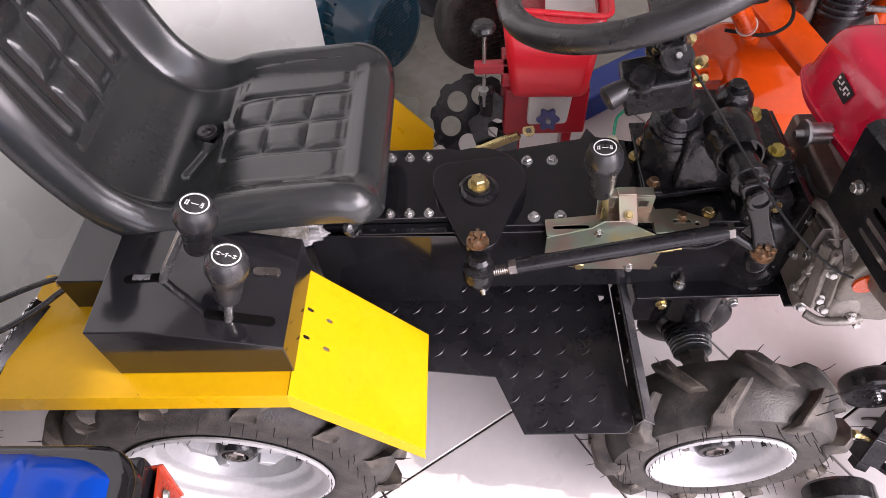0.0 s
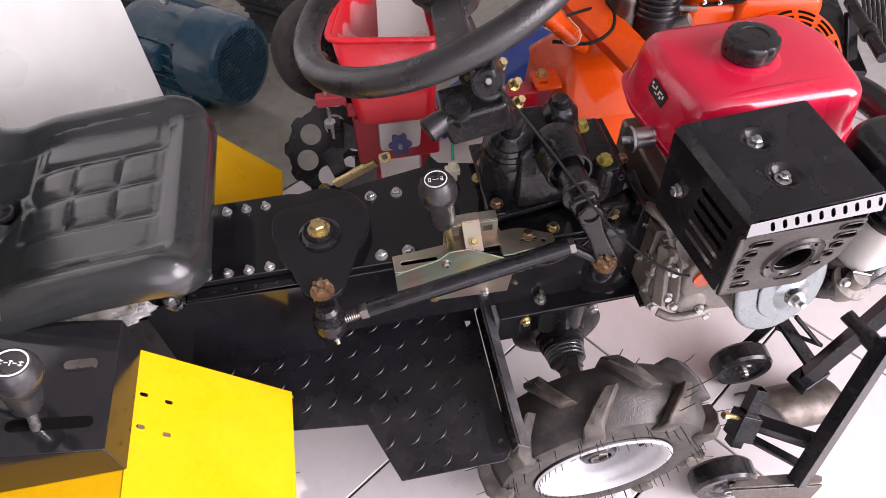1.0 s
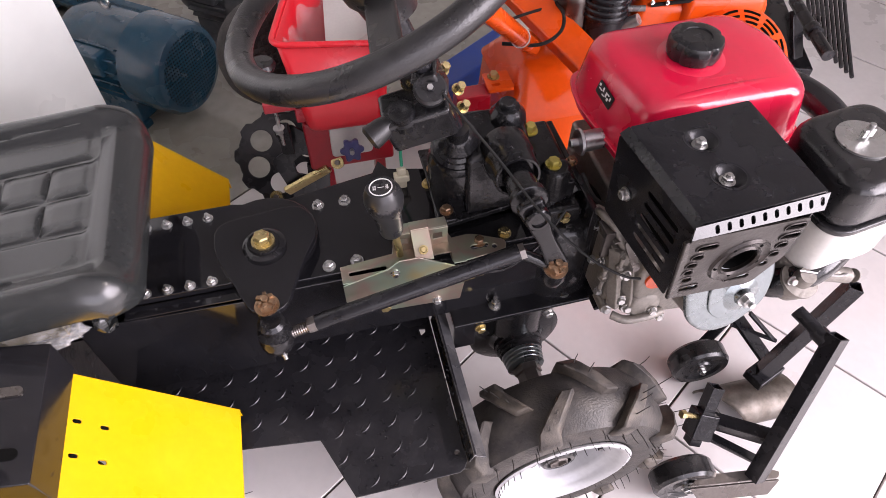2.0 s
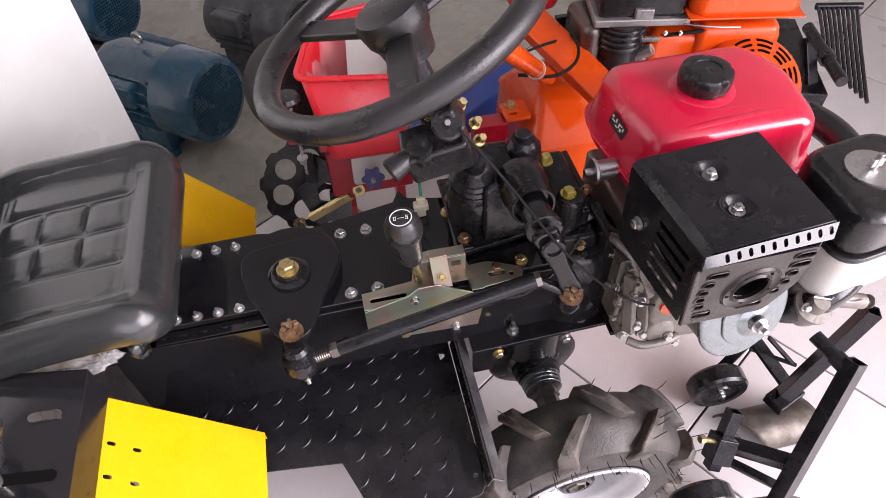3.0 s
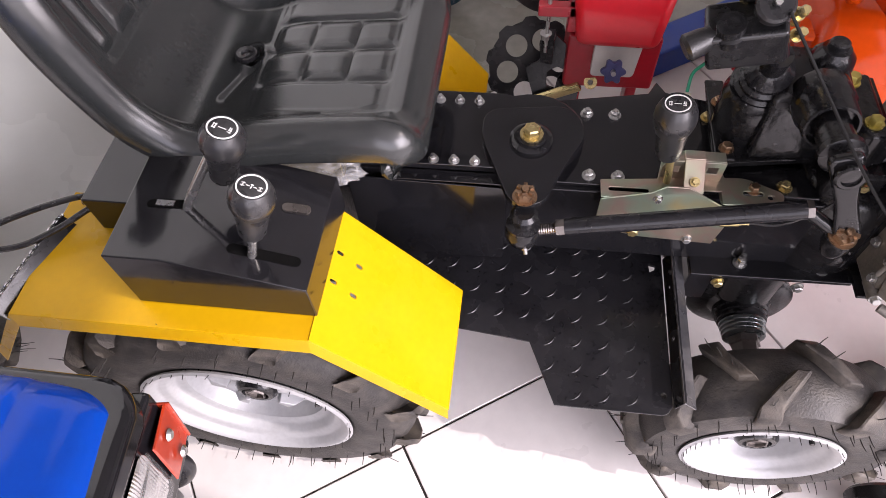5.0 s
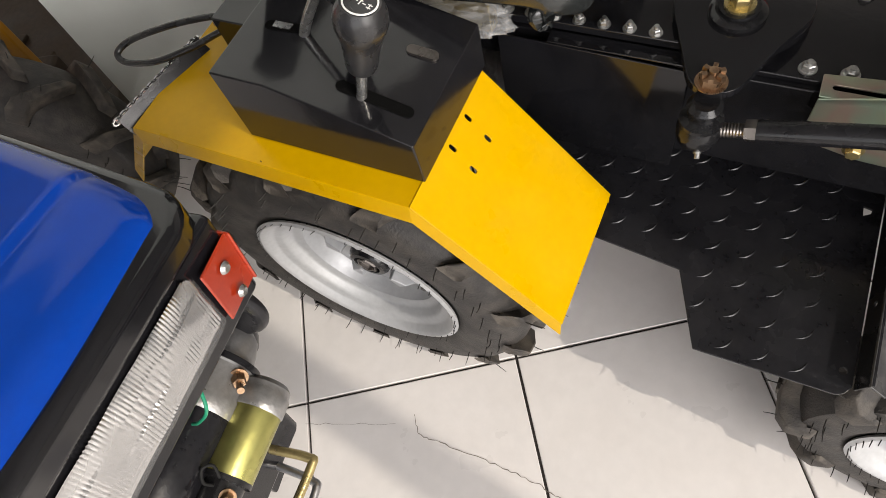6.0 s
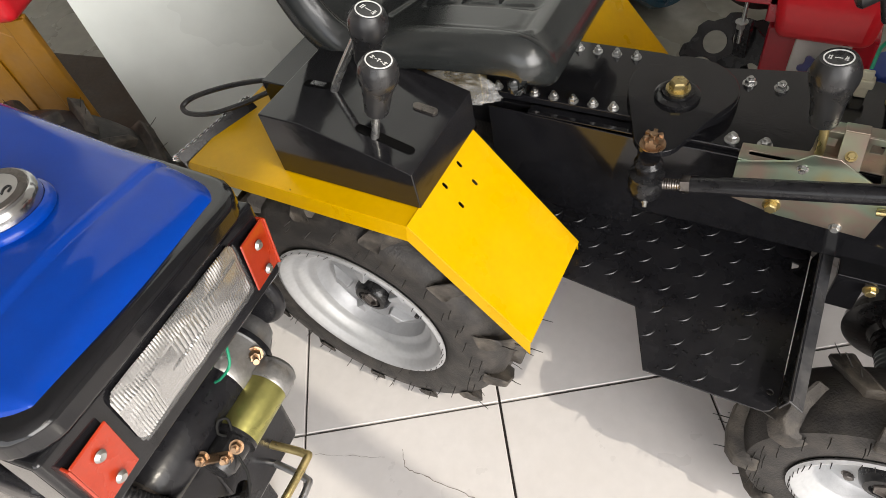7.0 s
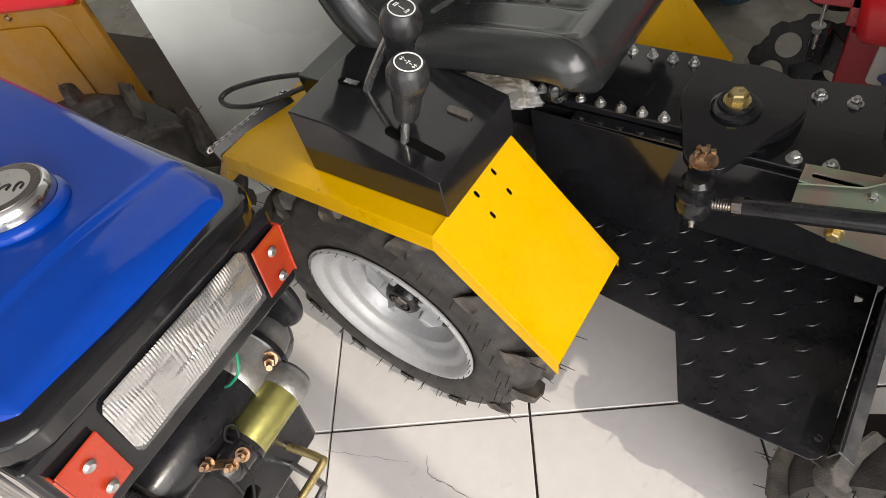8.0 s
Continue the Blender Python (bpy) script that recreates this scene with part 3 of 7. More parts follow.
# lever console on the near fender
con = part("lever_console", sheet([(-0.470, 0.5885), (-0.470, 0.692), (-0.402, 0.692), (-0.243, 0.650), (-0.243, 0.5885)], 0.168, frame3((0, -0.145, 0), (1, 0, 0), (0, 0, 1))), M_BLACK, tractor, "glossy black folded lever console", bevel=0.0018)
part("rear_box", box(-0.566, -0.4715, -0.208, -0.070, 0.560, 0.648), M_BLACK, con, bevel=0.002)
# slots are flat near-black pieces, the shade of the opening painted on
part("lever_slot", sheet(slot2(0, 0, 0.085, 0.013), 0.0012, frame3((-0.298, -0.279, 0.6646), (1, 0, -0.264), (0, 1, 0))), M_HOLE, con)
part("lever_gate", sheet(slot2(0, 0, 0.05, 0.012), 0.001, frame3((-0.418, -0.236, 0.6922), (1, 0.05, 0), (0, 1, 0))), M_HOLE, con)
part("gate_tongue", box(-0.432, -0.410, -0.240, -0.232, 0.6925, 0.6945), M_STEEL, con)
part("catch", sheet(slot2(0, 0, 0.035, 0.012), 0.004, frame3((-0.279, -0.207, 0.6585), (1, 0.1, -0.25), (0, 1, 0))), M_DARKSTEEL, con)


def lever(base, bend, top, axis, label, bars, metal=None, long=1.0, wide=1.0):
    base, bend, top = Vector(base), Vector(bend), Vector(top)
    lv = part("lever", tube([base, bend, bend.lerp(top, 0.7)], 0.0055, 10, 6), metal or M_ZINC, tractor, label)
    a = Vector(axis).normalized()
    m = along(top - a * 0.078, top)
    squat = Matrix.Translation((0, 0, 0.0765)) @ Matrix.Diagonal((wide, wide, long, 1)) @ Matrix.Translation((0, 0, -0.0765))
    knob = part("knob", lathe([(0.0, 0), (0.0140, 0), (0.0152, 0.003), (0.0174, 0.026), (0.0192, 0.037), (0.0218, 0.045), (0.0240, 0.052), (0.0246, 0.058), (0.0236, 0.066), (0.0208, 0.0725), (0.0178, 0.0770), (0.0165, 0.0765), (0.0, 0.0765)], m @ squat, 36), M_KNOB, lv, "dark grey plastic gear knob")
    part("ring", lathe([(0.0142, 0.0768), (0.0158, 0.0768), (0.0158, 0.0774), (0.0142, 0.0774)], m, 36, True), M_WHITEINK, knob, "white printed circle")
    bmk = bmesh.new()
    for x, y, w, h in bars:
        x, y, w, h = x * 0.86, y * 0.86, w * 0.86, h * 0.86
        bmk = merged(bmk, box(x - w / 2, x + w / 2, y - h / 2, y + h / 2, 0.0766, 0.0772))
    fm = frame3(top - a * 0.0784, Vector((1, -0.12, 0)) - a * a.dot(Vector((1, -0.12, 0))), a.cross(Vector((1, -0.12, 0))))
    bmesh.ops.transform(bmk, matrix=fm, verts=bmk.verts)
    part("print", bmk, M_WHITEINK, knob, smooth=False)
    return lv


MARK_A = [(-0.0085, 0, 0.0015, 0.009), (-0.0115, 0, 0.0012, 0.008), (-0.010, 0.003, 0.005, 0.001), (-0.010, -0.003, 0.005, 0.001), (0.0, 0, 0.010, 0.0011), (0.0085, 0.003, 0.0012, 0.004), (0.0105, 0, 0.0012, 0.009), (0.0095, -0.003, 0.005, 0.001), (0.0095, 0.0, 0.005, 0.001)]
MARK_B = [(-0.0105, 0.002, 0.005, 0.001), (-0.0105, -0.002, 0.005, 0.001), (-0.0105, 0, 0.001, 0.007), (-0.0045, 0, 0.004, 0.0011), (0, 0, 0.0012, 0.007), (0, 0.0025, 0.004, 0.001), (0.0045, 0, 0.004, 0.0011), (0.0105, 0, 0.001, 0.007), (0.0105, 0.002, 0.005, 0.001), (0.0105, -0.002, 0.005, 0.001)]
lever((-0.396, -0.238, 0.688), (-0.380, -0.234, 0.716), (-0.318, -0.218, 0.808), (0.30, 0.06, 1), "bent steel lever with black knob", MARK_A)
lever((-0.314, -0.283, 0.655), (-0.304, -0.280, 0.69), (-0.279, -0.271, 0.783), (0.27, 0.08, 1), "straight steel lever with black knob", MARK_B)
lever((0.188, -0.055, 0.575), (0.186, -0.052, 0.60), (0.172, -0.040, 0.706), (-0.10, 0.02, 1), "gear lever with black knob on the frame", MARK_A, M_BRASSZ, 1.18, 1.10)


# seat
def seat_bm():
    y0 = 0.020
    spine = smooth_path([(-0.140, 0, 0.648), (-0.130, 0, 0.672), (-0.134, 0, 0.695), (-0.150, 0, 0.711), (-0.176, 0, 0.716), (-0.25, 0, 0.711), (-0.34, 0, 0.702), (-0.40, 0, 0.684), (-0.450, 0, 0.684), (-0.494, 0, 0.716), (-0.524, 0, 0.785), (-0.548, 0, 0.880), (-0.566, 0, 0.965), (-0.574, 0, 1.01)], 14)
    arc = [0.0]
    for a, b in zip(spine, spine[1:]):
        arc.append(arc[-1] + (b - a).length)
    total = arc[-1]
    lead = 0.052          # length of the roll at the front
    nu, nv = 320, 190
    bm = bmesh.new()

    def at(s):
        for k in range(len(arc) - 1):
            if arc[k + 1] >= s:
                t = (s - arc[k]) / max(arc[k + 1] - arc[k], 1e-9)
                d = spine[k + 1] - spine[k]
                if 0 < k < len(arc) - 2:
                    d = (spine[k + 1] - spine[k - 1]) * (1 - t) + (spine[k + 2] - spine[k]) * t
                d.normalize()
                return spine[k].lerp(spine[k + 1], t), Vector((d.z, 0, -d.x))
        return spine[-1], Vector((1, 0, 0.3))

    def sm(a, b, x):
        t = min(max((x - a) / (b - a), 0), 1)
        return t * t * (3 - 2 * t)

    def pad(s, y, s0, s1, ya, yb, e=0.008):
        return sm(s0, s0 + e, s) * (1 - sm(s1 - e, s1, s)) * sm(ya, ya + e, y) * (1 - sm(yb - e, yb, y))

    def pillow(s, y, s0, s1, ya, yb):
        a, b = (s - s0) / (s1 - s0), (y - ya) / (yb - ya)
        if not (0 < a < 1 and 0 < b < 1):
            return 0.0
        return min(1, (5 * a * (1 - a)) ** 0.55) * min(1, (5 * b * (1 - b)) ** 0.55)

    rows = []
    for i in range(nu + 1):
        q0 = total * i / nu
        c, nrm = at(q0)
        s = q0 - lead
        end = total - lead
        back = sm(0.24, 0.38, s)
        hw = 0.176 + 0.010 * sm(0.1, 0.36, s) - 0.018 * sm(0.5, end, s)
        if q0 < 0.10:
            hw -= 0.040 * (1 - math.sqrt(max(0, 1 - (1 - q0 / 0.10) ** 2)))
        if s > end - 0.08:
            hw *= 1 - 0.38 * (1 - math.sqrt(max(0, 1 - (1 - (end - s) / 0.08) ** 2)))
        roll = 0.036
        row = []
        for j in range(nv + 1):
            v = -1 + 2 * j / nv
            av = abs(v)
            rim = 0.024 * sm(-0.02, 0.06, s) + 0.022 * back
            if av < 0.78:
                ay, drop = av / 0.78 * (hw - roll), 0.0
            else:
                phi = (av - 0.78) / 0.22 * radians(112)
                ay, drop = hw - roll + roll * math.sin(phi), roll * (1 - math.cos(phi))
            y = ay if v > 0 else -ay
            h = rim * sm(hw - 0.068, hw - roll + 0.012, ay) - drop
            topb = sm(end - 0.09, end - 0.045, s)
            h += 0.035 * topb * (1 - sm(0.6, 0.88, av)) - 0.07 * sm(end - 0.03, end, s)
            h += 0.007 * sm(-0.03, 0.01, s) * (1 - sm(0.030, 0.058, s)) * (1 - sm(hw - 0.068, hw - roll, ay))
            # pressed pattern of the cushion
            h -= 0.0050 * pad(s, y, 0.050, 0.250, -0.122, 0.142, 0.018)
            for ya, yb in ((-0.114, -0.056), (0.076, 0.134)):
                h += 0.0050 * min(1, 1.6 * pillow(s, y, 0.056, 0.244, ya, yb))
            for k in range(3):
                for ya, yb in ((-0.050, 0.008), (0.012, 0.070)):
                    h += 0.0052 * pillow(s, y, 0.058 + 0.0615 * k, 0.1185 + 0.0615 * k, ya, yb)
            # back rest
            h -= 0.006 * pad(s, y, 0.43, 0.66, -0.105, 0.105, 0.014)
            for ya, yb in ((-0.100, -0.066), (0.066, 0.100)):
                h += 0.009 * pad(s, y, 0.44, 0.645, ya, yb, 0.017)
            for k in range(3):
                for ya, yb in ((-0.054, -0.004), (0.004, 0.054)):
                    h += 0.0085 * pillow(s, y, 0.44 + 0.07 * k, 0.508 + 0.07 * k, ya, yb)
            # drain hollow and its channel
            d = math.hypot(s - 0.269, y - 0.010)
            h += 0.006 * (1 - sm(0.020, 0.034, d)) - 0.012 * (1 - sm(0.010, 0.022, d))
            w = min(max(((s - 0.256) * 0.030 + (y - 0.002) * -0.070) / (0.030 ** 2 + 0.070 ** 2), 0), 1)
            q = math.hypot(s - 0.256 - 0.030 * w, y - 0.002 + 0.070 * w)
            h -= 0.0045 * (1 - sm(0.003, 0.015, q))
            row.append(bm.verts.new(c + nrm * h + Vector((0, y0 + y, 0))))
        rows.append(row)
    for a, b in zip(rows, rows[1:]):
        for j in range(nv):
            bm.faces.new((a[j], a[j + 1], b[j + 1], b[j]))
    return bm


seat = part("seat", seat_bm(), M_VINYL, tractor, "moulded black vinyl bucket seat")
smod = seat.modifiers.new("thickness", "SOLIDIFY")
smod.thickness, smod.offset = 0.012, -1
part("drain_plug", lathe([(0.0, 0.0), (0.006, 0.0), (0.007, 0.003), (0.013, 0.004), (0.0155, 0.0025), (0.016, -0.002)], Matrix.Translation((-0.403, 0.030, 0.690)), 28), M_PLASTIC, seat)
for sx, sy in ((-0.30, -0.05), (-0.30, 0.10), (-0.42, -0.05), (-0.42, 0.10)):
    part("seat_spring", tube([(sx + 0.016 * math.cos(a), sy + 0.016 * math.sin(a), 0.578 + 0.085 * a / 25.2) for a in [0.6 * k for k in range(43)]], 0.0028, 8, 2), M_ZINC, seat)
part("seat_bracket", merged(box(-0.46, -0.26, -0.085, -0.065, 0.575, 0.660), box(-0.46, -0.26, 0.115, 0.135, 0.575, 0.660), box(-0.46, -0.26, -0.085, 0.135, 0.648, 0.662)), M_BRASSZ, seat, "yellow zinc seat bracket", bevel=0.002)
wrap = bmesh.new()
bmesh.ops.create_icosphere(wrap, subdivisions=4, radius=1)
for v in wrap.verts:
    k = noise.noise(v.co * 3.1) * 0.35 + noise.noise(v.co * 8.0) * 0.22
    v.co = Vector((-0.285 + v.co.x * 0.060 * (1 + k), -0.105 + v.co.y * 0.026 * (1 + k), 0.618 + v.co.z * 0.018 * (1 + k)))
part("plastic_wrap", wrap, M_FILM, seat, "crumpled clear plastic wrap", smooth=False)

def castle_nut(m, k):
    """Washer, hexagon, six crown teeth and the stud end."""
    pieces = [lathe([(0, 0.002 * k), (0.0135 * k, 0.002 * k), (0.0135 * k, 0.011 * k), (0.010 * k, 0.012 * k), (0, 0.012 * k)], m, 6), lathe([(0, 0), (0.017 * k, 0), (0.017 * k, 0.002 * k), (0, 0.002 * k)], m, 24), lathe([(0, 0), (0.005 * k, 0), (0.005 * k, 0.019 * k), (0, 0.020 * k)], m, 12)]
    for q in range(6):
        pieces.append(box(-0.003 * k, 0.003 * k, -0.0025 * k, 0.0025 * k, 0.011 * k, 0.0165 * k, m @ Matrix.Rotation(radians(30 + 60 * q), 4, "Z") @ Matrix.Translation((0.0093 * k, 0, 0))))
    return merged(*pieces)


# rear frame, pivot and front frame
rear_frame = part("rear_frame", merged(box(-0.60, -0.03, -0.044, 0.104, 0.500, 0.552), sheet([(-0.60, -0.046), (-0.045, -0.046)] + circle2(0, 0.030, 0.078, 24, a0=-1.45)[0:14] + [(-0.045, 0.106), (-0.60, 0.106)], 0.012, Matrix.Translation((0, 0, 0.560)))), M_BLACK, tractor, "glossy black steel rear frame plate", bevel=0.002)
for k in range(7):
    for yy in (-0.038, 0.084):
        bolt(rear_frame, (-0.078 - 0.030 * k - (0.004 if yy > 0 else 0), yy, 0.572), 0.0106, stud=0.004)
front_frame = part("front_frame", merged(sheet([(-0.06, -0.052), (0.398, -0.054), (0.398, 0.000), (0.30, 0.004), (0.30, 0.120), (0.205, 0.142), (0.192, 0.165), (0.178, 0.138), (0.046, 0.114), (-0.03, 0.098), (-0.06, 0.090)], 0.008, Matrix.Translation((0, 0, 0.549))),
                               box(-0.05, 0.50, -0.060, -0.050, 0.40, 0.549), box(-0.02, 0.50, 0.095, 0.105, 0.40, 0.549)), M_BLACK, tractor, "glossy black steel front frame", bevel=0.0018)
for x, yy in ((0.085, -0.038), (0.126, -0.037), (0.083, 0.085), (0.125, 0.085)):
    bolt(front_frame, (x, yy, 0.557), 0.013, stud=0.003)
arm = part("steering_arm", sheet(round2([(-0.072, 0.060), (0.060, 0.075), (0.082, 0.020), (0.050, -0.040), (0.020, -0.116), (-0.024, -0.116), (-0.050, -0.050), (-0.072, 0.0)], 0.03), 0.010, Matrix.Translation((0, 0, 0.5725))), M_BLACK, tractor, "black pivot arm plate", bevel=0.0012)
part("pivot_collar", lathe([(0, 0), (0.031, 0), (0.031, 0.005), (0.026, 0.008), (0.022, 0.008), (0.022, 0.012), (0, 0.012)], Matrix.Translation((0, 0, 0.5825)), 36), M_CAST, arm)
bolt(arm, (0, 0, 0.5945), 0.0225, mat=M_BRASSZ)
BALL = Vector((-0.003, -0.122, 0.533))
ball = part("ball_joint", lathe([(0, -0.036), (0.006, -0.036), (0.008, -0.030), (0.018, -0.026), (0.0235, -0.016), (0.0245, -0.002), (0.020, 0.008), (0.0235, 0.010), (0.0235, 0.014), (0.015, 0.018), (0.017, 0.026), (0.019, 0.034), (0.014, 0.040), (0, 0.040)], Matrix.Translation(BALL), 32), M_CAST, tractor, "black ball joint with grease nipple")
part("castle_nut", castle_nut(Matrix.Translation((-0.004, -0.104, 0.5826)), 1.0), M_COPPER, ball, "coppery castle nut")
part("grease_nipple", merged(rod((0.002, -0.138, 0.514), (0.004, -0.148, 0.508), 0.003), lathe([(0, 0), (0.0045, 0), (0.0045, 0.004), (0, 0.004)], along((0.002, -0.140, 0.513), (0.004, -0.148, 0.508)), 6)), M_ZINC, ball)
part("joint_stem", tube([(0.012 + 0.0016 * k, -0.121 + 0.0001 * k, 0.530 + 0.0003 * k) for k in range(30)], 0.0078, 14, 0, ribs=0.10), M_DARKSTEEL, ball, "threaded steel stem")
TIE_A, TIE_B = Vector((0.055, -0.118, 0.539)), Vector((0.345, -0.118, 0.612))
tie = part("tie_rod", rod(TIE_A, TIE_B, 0.0125, n=28), M_BLACKSAT, tractor, "long black steering tie rod")
dirn = (TIE_B - TIE_A).normalized()
for p in (TIE_A - dirn * 0.012, TIE_B - dirn * 0.004):
    part("lock_nut", lathe([(0, 0), (0.0125, 0), (0.0125, 0.012), (0, 0.012)], along(p, p + dirn), 6), M_DARKSTEEL, tie)
part("end_joint", lathe([(0, -0.030), (0.012, -0.028), (0.018, -0.012), (0.018, 0.004), (0.012, 0.010), (0, 0.010)], Matrix.Translation((0.394, -0.136, 0.580)), 24), M_CAST, tie)
part("end_stem", rod(TIE_B, (0.392, -0.134, 0.586), 0.009), M_CAST, tie)

# side panel and foot plate
part("side_panel", sheet([(-0.262, 0.372), (-0.030, 0.372), (-0.030, 0.553), (-0.262, 0.560)], 0.003, frame3((0, -0.066, 0), (1, 0, 0), (0, 0, 1))), M_BLACK, tractor, "glossy black side panel", bevel=0.001)
part("panel_edge", sheet([(-0.20, -0.066), (-0.030, -0.066), (-0.030, -0.046), (-0.20, -0.046)], 0.003, Matrix.Translation((0, 0, 0.556))), M_BLACK, tractor, bevel=0.001)
FOOT = [(-0.255, -0.150), (-0.120, -0.198), (0.022, -0.214), (0.062, -0.311), (0.216, -0.311), (0.224, -0.307), (0.2305, -0.297), (0.2305, 0.06), (-0.255, 0.06)]
foot = part("foot_plate", sheet(FOOT, 0.003, Matrix.Translation((0, 0, 0.363)), [[(0.209, -0.058), (0.219, -0.060), (0.218, -0.066), (0.210, -0.071)], circle2(0.219, -0.281, 0.0045, 10)]), M_BLACKSAT, tractor, "black chequered foot plate", bevel=0.0008)
tread = bmesh.new()
tread_rows = []
for k in range(9):
    t = -1 + k / 4
    u, w = t * 0.0118, 0.0036 * (t * t - 1)
    half = 0.0010 * (1 - t * t) + 0.0002
    tread_rows.append([tread.verts.new(q) for q in ((u, w - half, 0), (u, w, 0.0011 * (1 - t * t) + 0.0002), (u, w + half, 0))])
for a, b in zip(tread_rows, tread_rows[1:]):
    tread.faces.new((a[0], b[0], b[1], a[1]))
    tread.faces.new((a[1], b[1], b[2], a[2]))
bmesh.ops.recalc_face_normals(tread, faces=tread.faces)
tread_mesh = bpy.data.meshes.new("tread_bar")
tread.to_mesh(tread_mesh)
tread.free()
# ridges get the brighter colour for the light they catch
tread_mesh.materials.append(M_TREAD)
for i in range(-5, 6):
    for j in range(7):
        x, y = 0.0115 + 0.0407 * i, -0.041 - 0.0420 * j
        edge = -0.150 - (x + 0.255) * 0.355 if x < -0.120 else (-0.198 - (x + 0.120) * 0.113 if x < 0.022 else max(-0.214 - (x - 0.022) * 2.42, -0.311))
        if y < edge + 0.010 or x > 0.205:
            continue
        bar_ob = new("tread_bar", tread_mesh)
        bar_ob.parent = foot
        bar_ob.matrix_basis = Matrix.Translation((x, y, 0.3661)) @ Matrix.Rotation(radians(46), 4, "Z")
lip = part("front_lip", sheet([(-0.045, 0.0), (-0.300, 0.0), (-0.302, 0.033), (-0.045, 0.033)], 0.003, frame3((0.2315, 0, 0.366), (0, 1, 0), (0.25, 0, 1)), [circle2(-0.105, 0.014, 0.0035, 8), circle2(-0.195, 0.014, 0.0035, 8), circle2(-0.150, 0.022, 0.0025, 8)]), M_BLACKSAT, foot, bevel=0.0008)
# flange coloured grey for the light it reflects
part("lip_flange", sheet([(-0.045, 0.0), (-0.303, 0.0), (-0.306, 0.022), (-0.045, 0.022)], 0.003, frame3((0.2385, 0, 0.398), (0, 1, 0), (0.82, 0, -0.50))), M_LIP, lip, "satin black flange of the lip, greyed for its sheen", bevel=0.0008)

# gear lever bracket
brk = part("shift_bracket", sheet([(0.100, 0.500), (0.165, 0.484), (0.272, 0.478), (0.282, 0.545), (0.262, 0.566), (0.210, 0.600), (0.182, 0.600), (0.165, 0.585), (0.100, 0.566)], 0.0025, frame3((0, -0.0830, 0), (1, 0, 0), (0, 0, 1))), M_RAINBOW, tractor, "iridescent zinc plated shift bracket", bevel=0.001)
part("top_flange", sheet([(0.100, -0.083), (0.172, -0.083), (0.182, -0.062), (0.262, -0.062), (0.262, -0.083), (0.282, -0.083), (0.262, -0.010), (0.186, -0.010), (0.178, -0.045), (0.100, -0.052)], 0.0025, Matrix.Translation((0, 0, 0.5665)), [slot2(0.138, -0.068, 0.055, 0.007)]), M_RAINBOW, brk, bevel=0.0008)
part("selector_riser", sheet([(0.180, 0.566), (0.262, 0.566), (0.262, 0.604), (0.186, 0.604), (0.180, 0.590)], 0.0025, frame3((0, -0.040, 0), (1, 0, 0), (0, 0, 1)), [[(0.191, 0.582), (0.203, 0.582), (0.203, 0.594), (0.191, 0.594)], [(0.240, 0.582), (0.254, 0.582), (0.254, 0.594), (0.240, 0.594)]]), M_RAINBOW, brk, bevel=0.0006)
part("selector_top", sheet([(0.186, -0.040), (0.262, -0.040), (0.262, -0.022), (0.186, -0.022)], 0.0025, Matrix.Translation((0, 0, 0.6015))), M_RAINBOW, brk, bevel=0.0008)
part("selector_tongue", merged(sheet([(0.207, 0.0), (0.234, 0.0), (0.234, 0.046), (0.207, 0.046)], 0.003, frame3((0, -0.0400, 0.6065), (1, 0, 0), (0, -0.82, -0.57))), box(0.207, 0.234, -0.0400, -0.024, 0.6042, 0.6075)), M_RAINBOW, brk, bevel=0.001)
for p, d in (((0.155, -0.0855, 0.502), 0.015), ((0.235, -0.0855, 0.487), 0.010), ((0.175, -0.0855, 0.575), 0.009)):
    bolt(brk, p, d, (0, -1, 0), M_BRASSZ if d > 0.012 else M_ZINC)
bolt(brk, (0.2205, -0.0665, 0.5915), 0.009, (0, -0.57, 0.82), mat=M_BRASSZ)
part("lock_plate", sheet(round2([(0.262, -0.078), (0.345, -0.070), (0.350, -0.052), (0.300, -0.028), (0.262, -0.030)], 0.010), 0.0025, Matrix.Translation((0, 0, 0.5585)), [slot2(0.308, -0.055, 0.028, 0.008), circle2(0.330, -0.060, 0.004, 10)]), M_RAINBOW, brk, bevel=0.0006)
part("cable_end", merged(rod((0.268, -0.088, 0.532), (0.292, -0.088, 0.536), 0.005), rod((0.292, -0.088, 0.536), (0.305, -0.089, 0.539), 0.0035)), M_BRASSZ, brk)
part("bowden_cable", tube([(0.305, -0.089, 0.539), (0.345, -0.092, 0.545), (0.400, -0.075, 0.570), (0.440, -0.05, 0.60)], 0.0022, 8, 6), M_PLASTIC, brk)


# steering box and column
body_bm = bmesh.new()
low = [body_bm.verts.new(p) for p in ((0.300, -0.004, 0.572), (0.400, 0.000, 0.572), (0.408, 0.100, 0.572), (0.300, 0.110, 0.572))]
ridge_v = [body_bm.verts.new(p) for p in ((0.303, 0.006, 0.676), (0.400, 0.026, 0.690), (0.402, 0.092, 0.694), (0.306, 0.104, 0.690))]
body_bm.faces.new(low[::-1])
body_bm.faces.new(ridge_v)
for k in range(4):
    body_bm.faces.new((low[k], low[(k + 1) % 4], ridge_v[(k + 1) % 4], ridge_v[k]))
sbox = part("steering_box", body_bm, M_CAST, tractor, "black painted cast steering gearbox", bevel=0.009, segments=3)
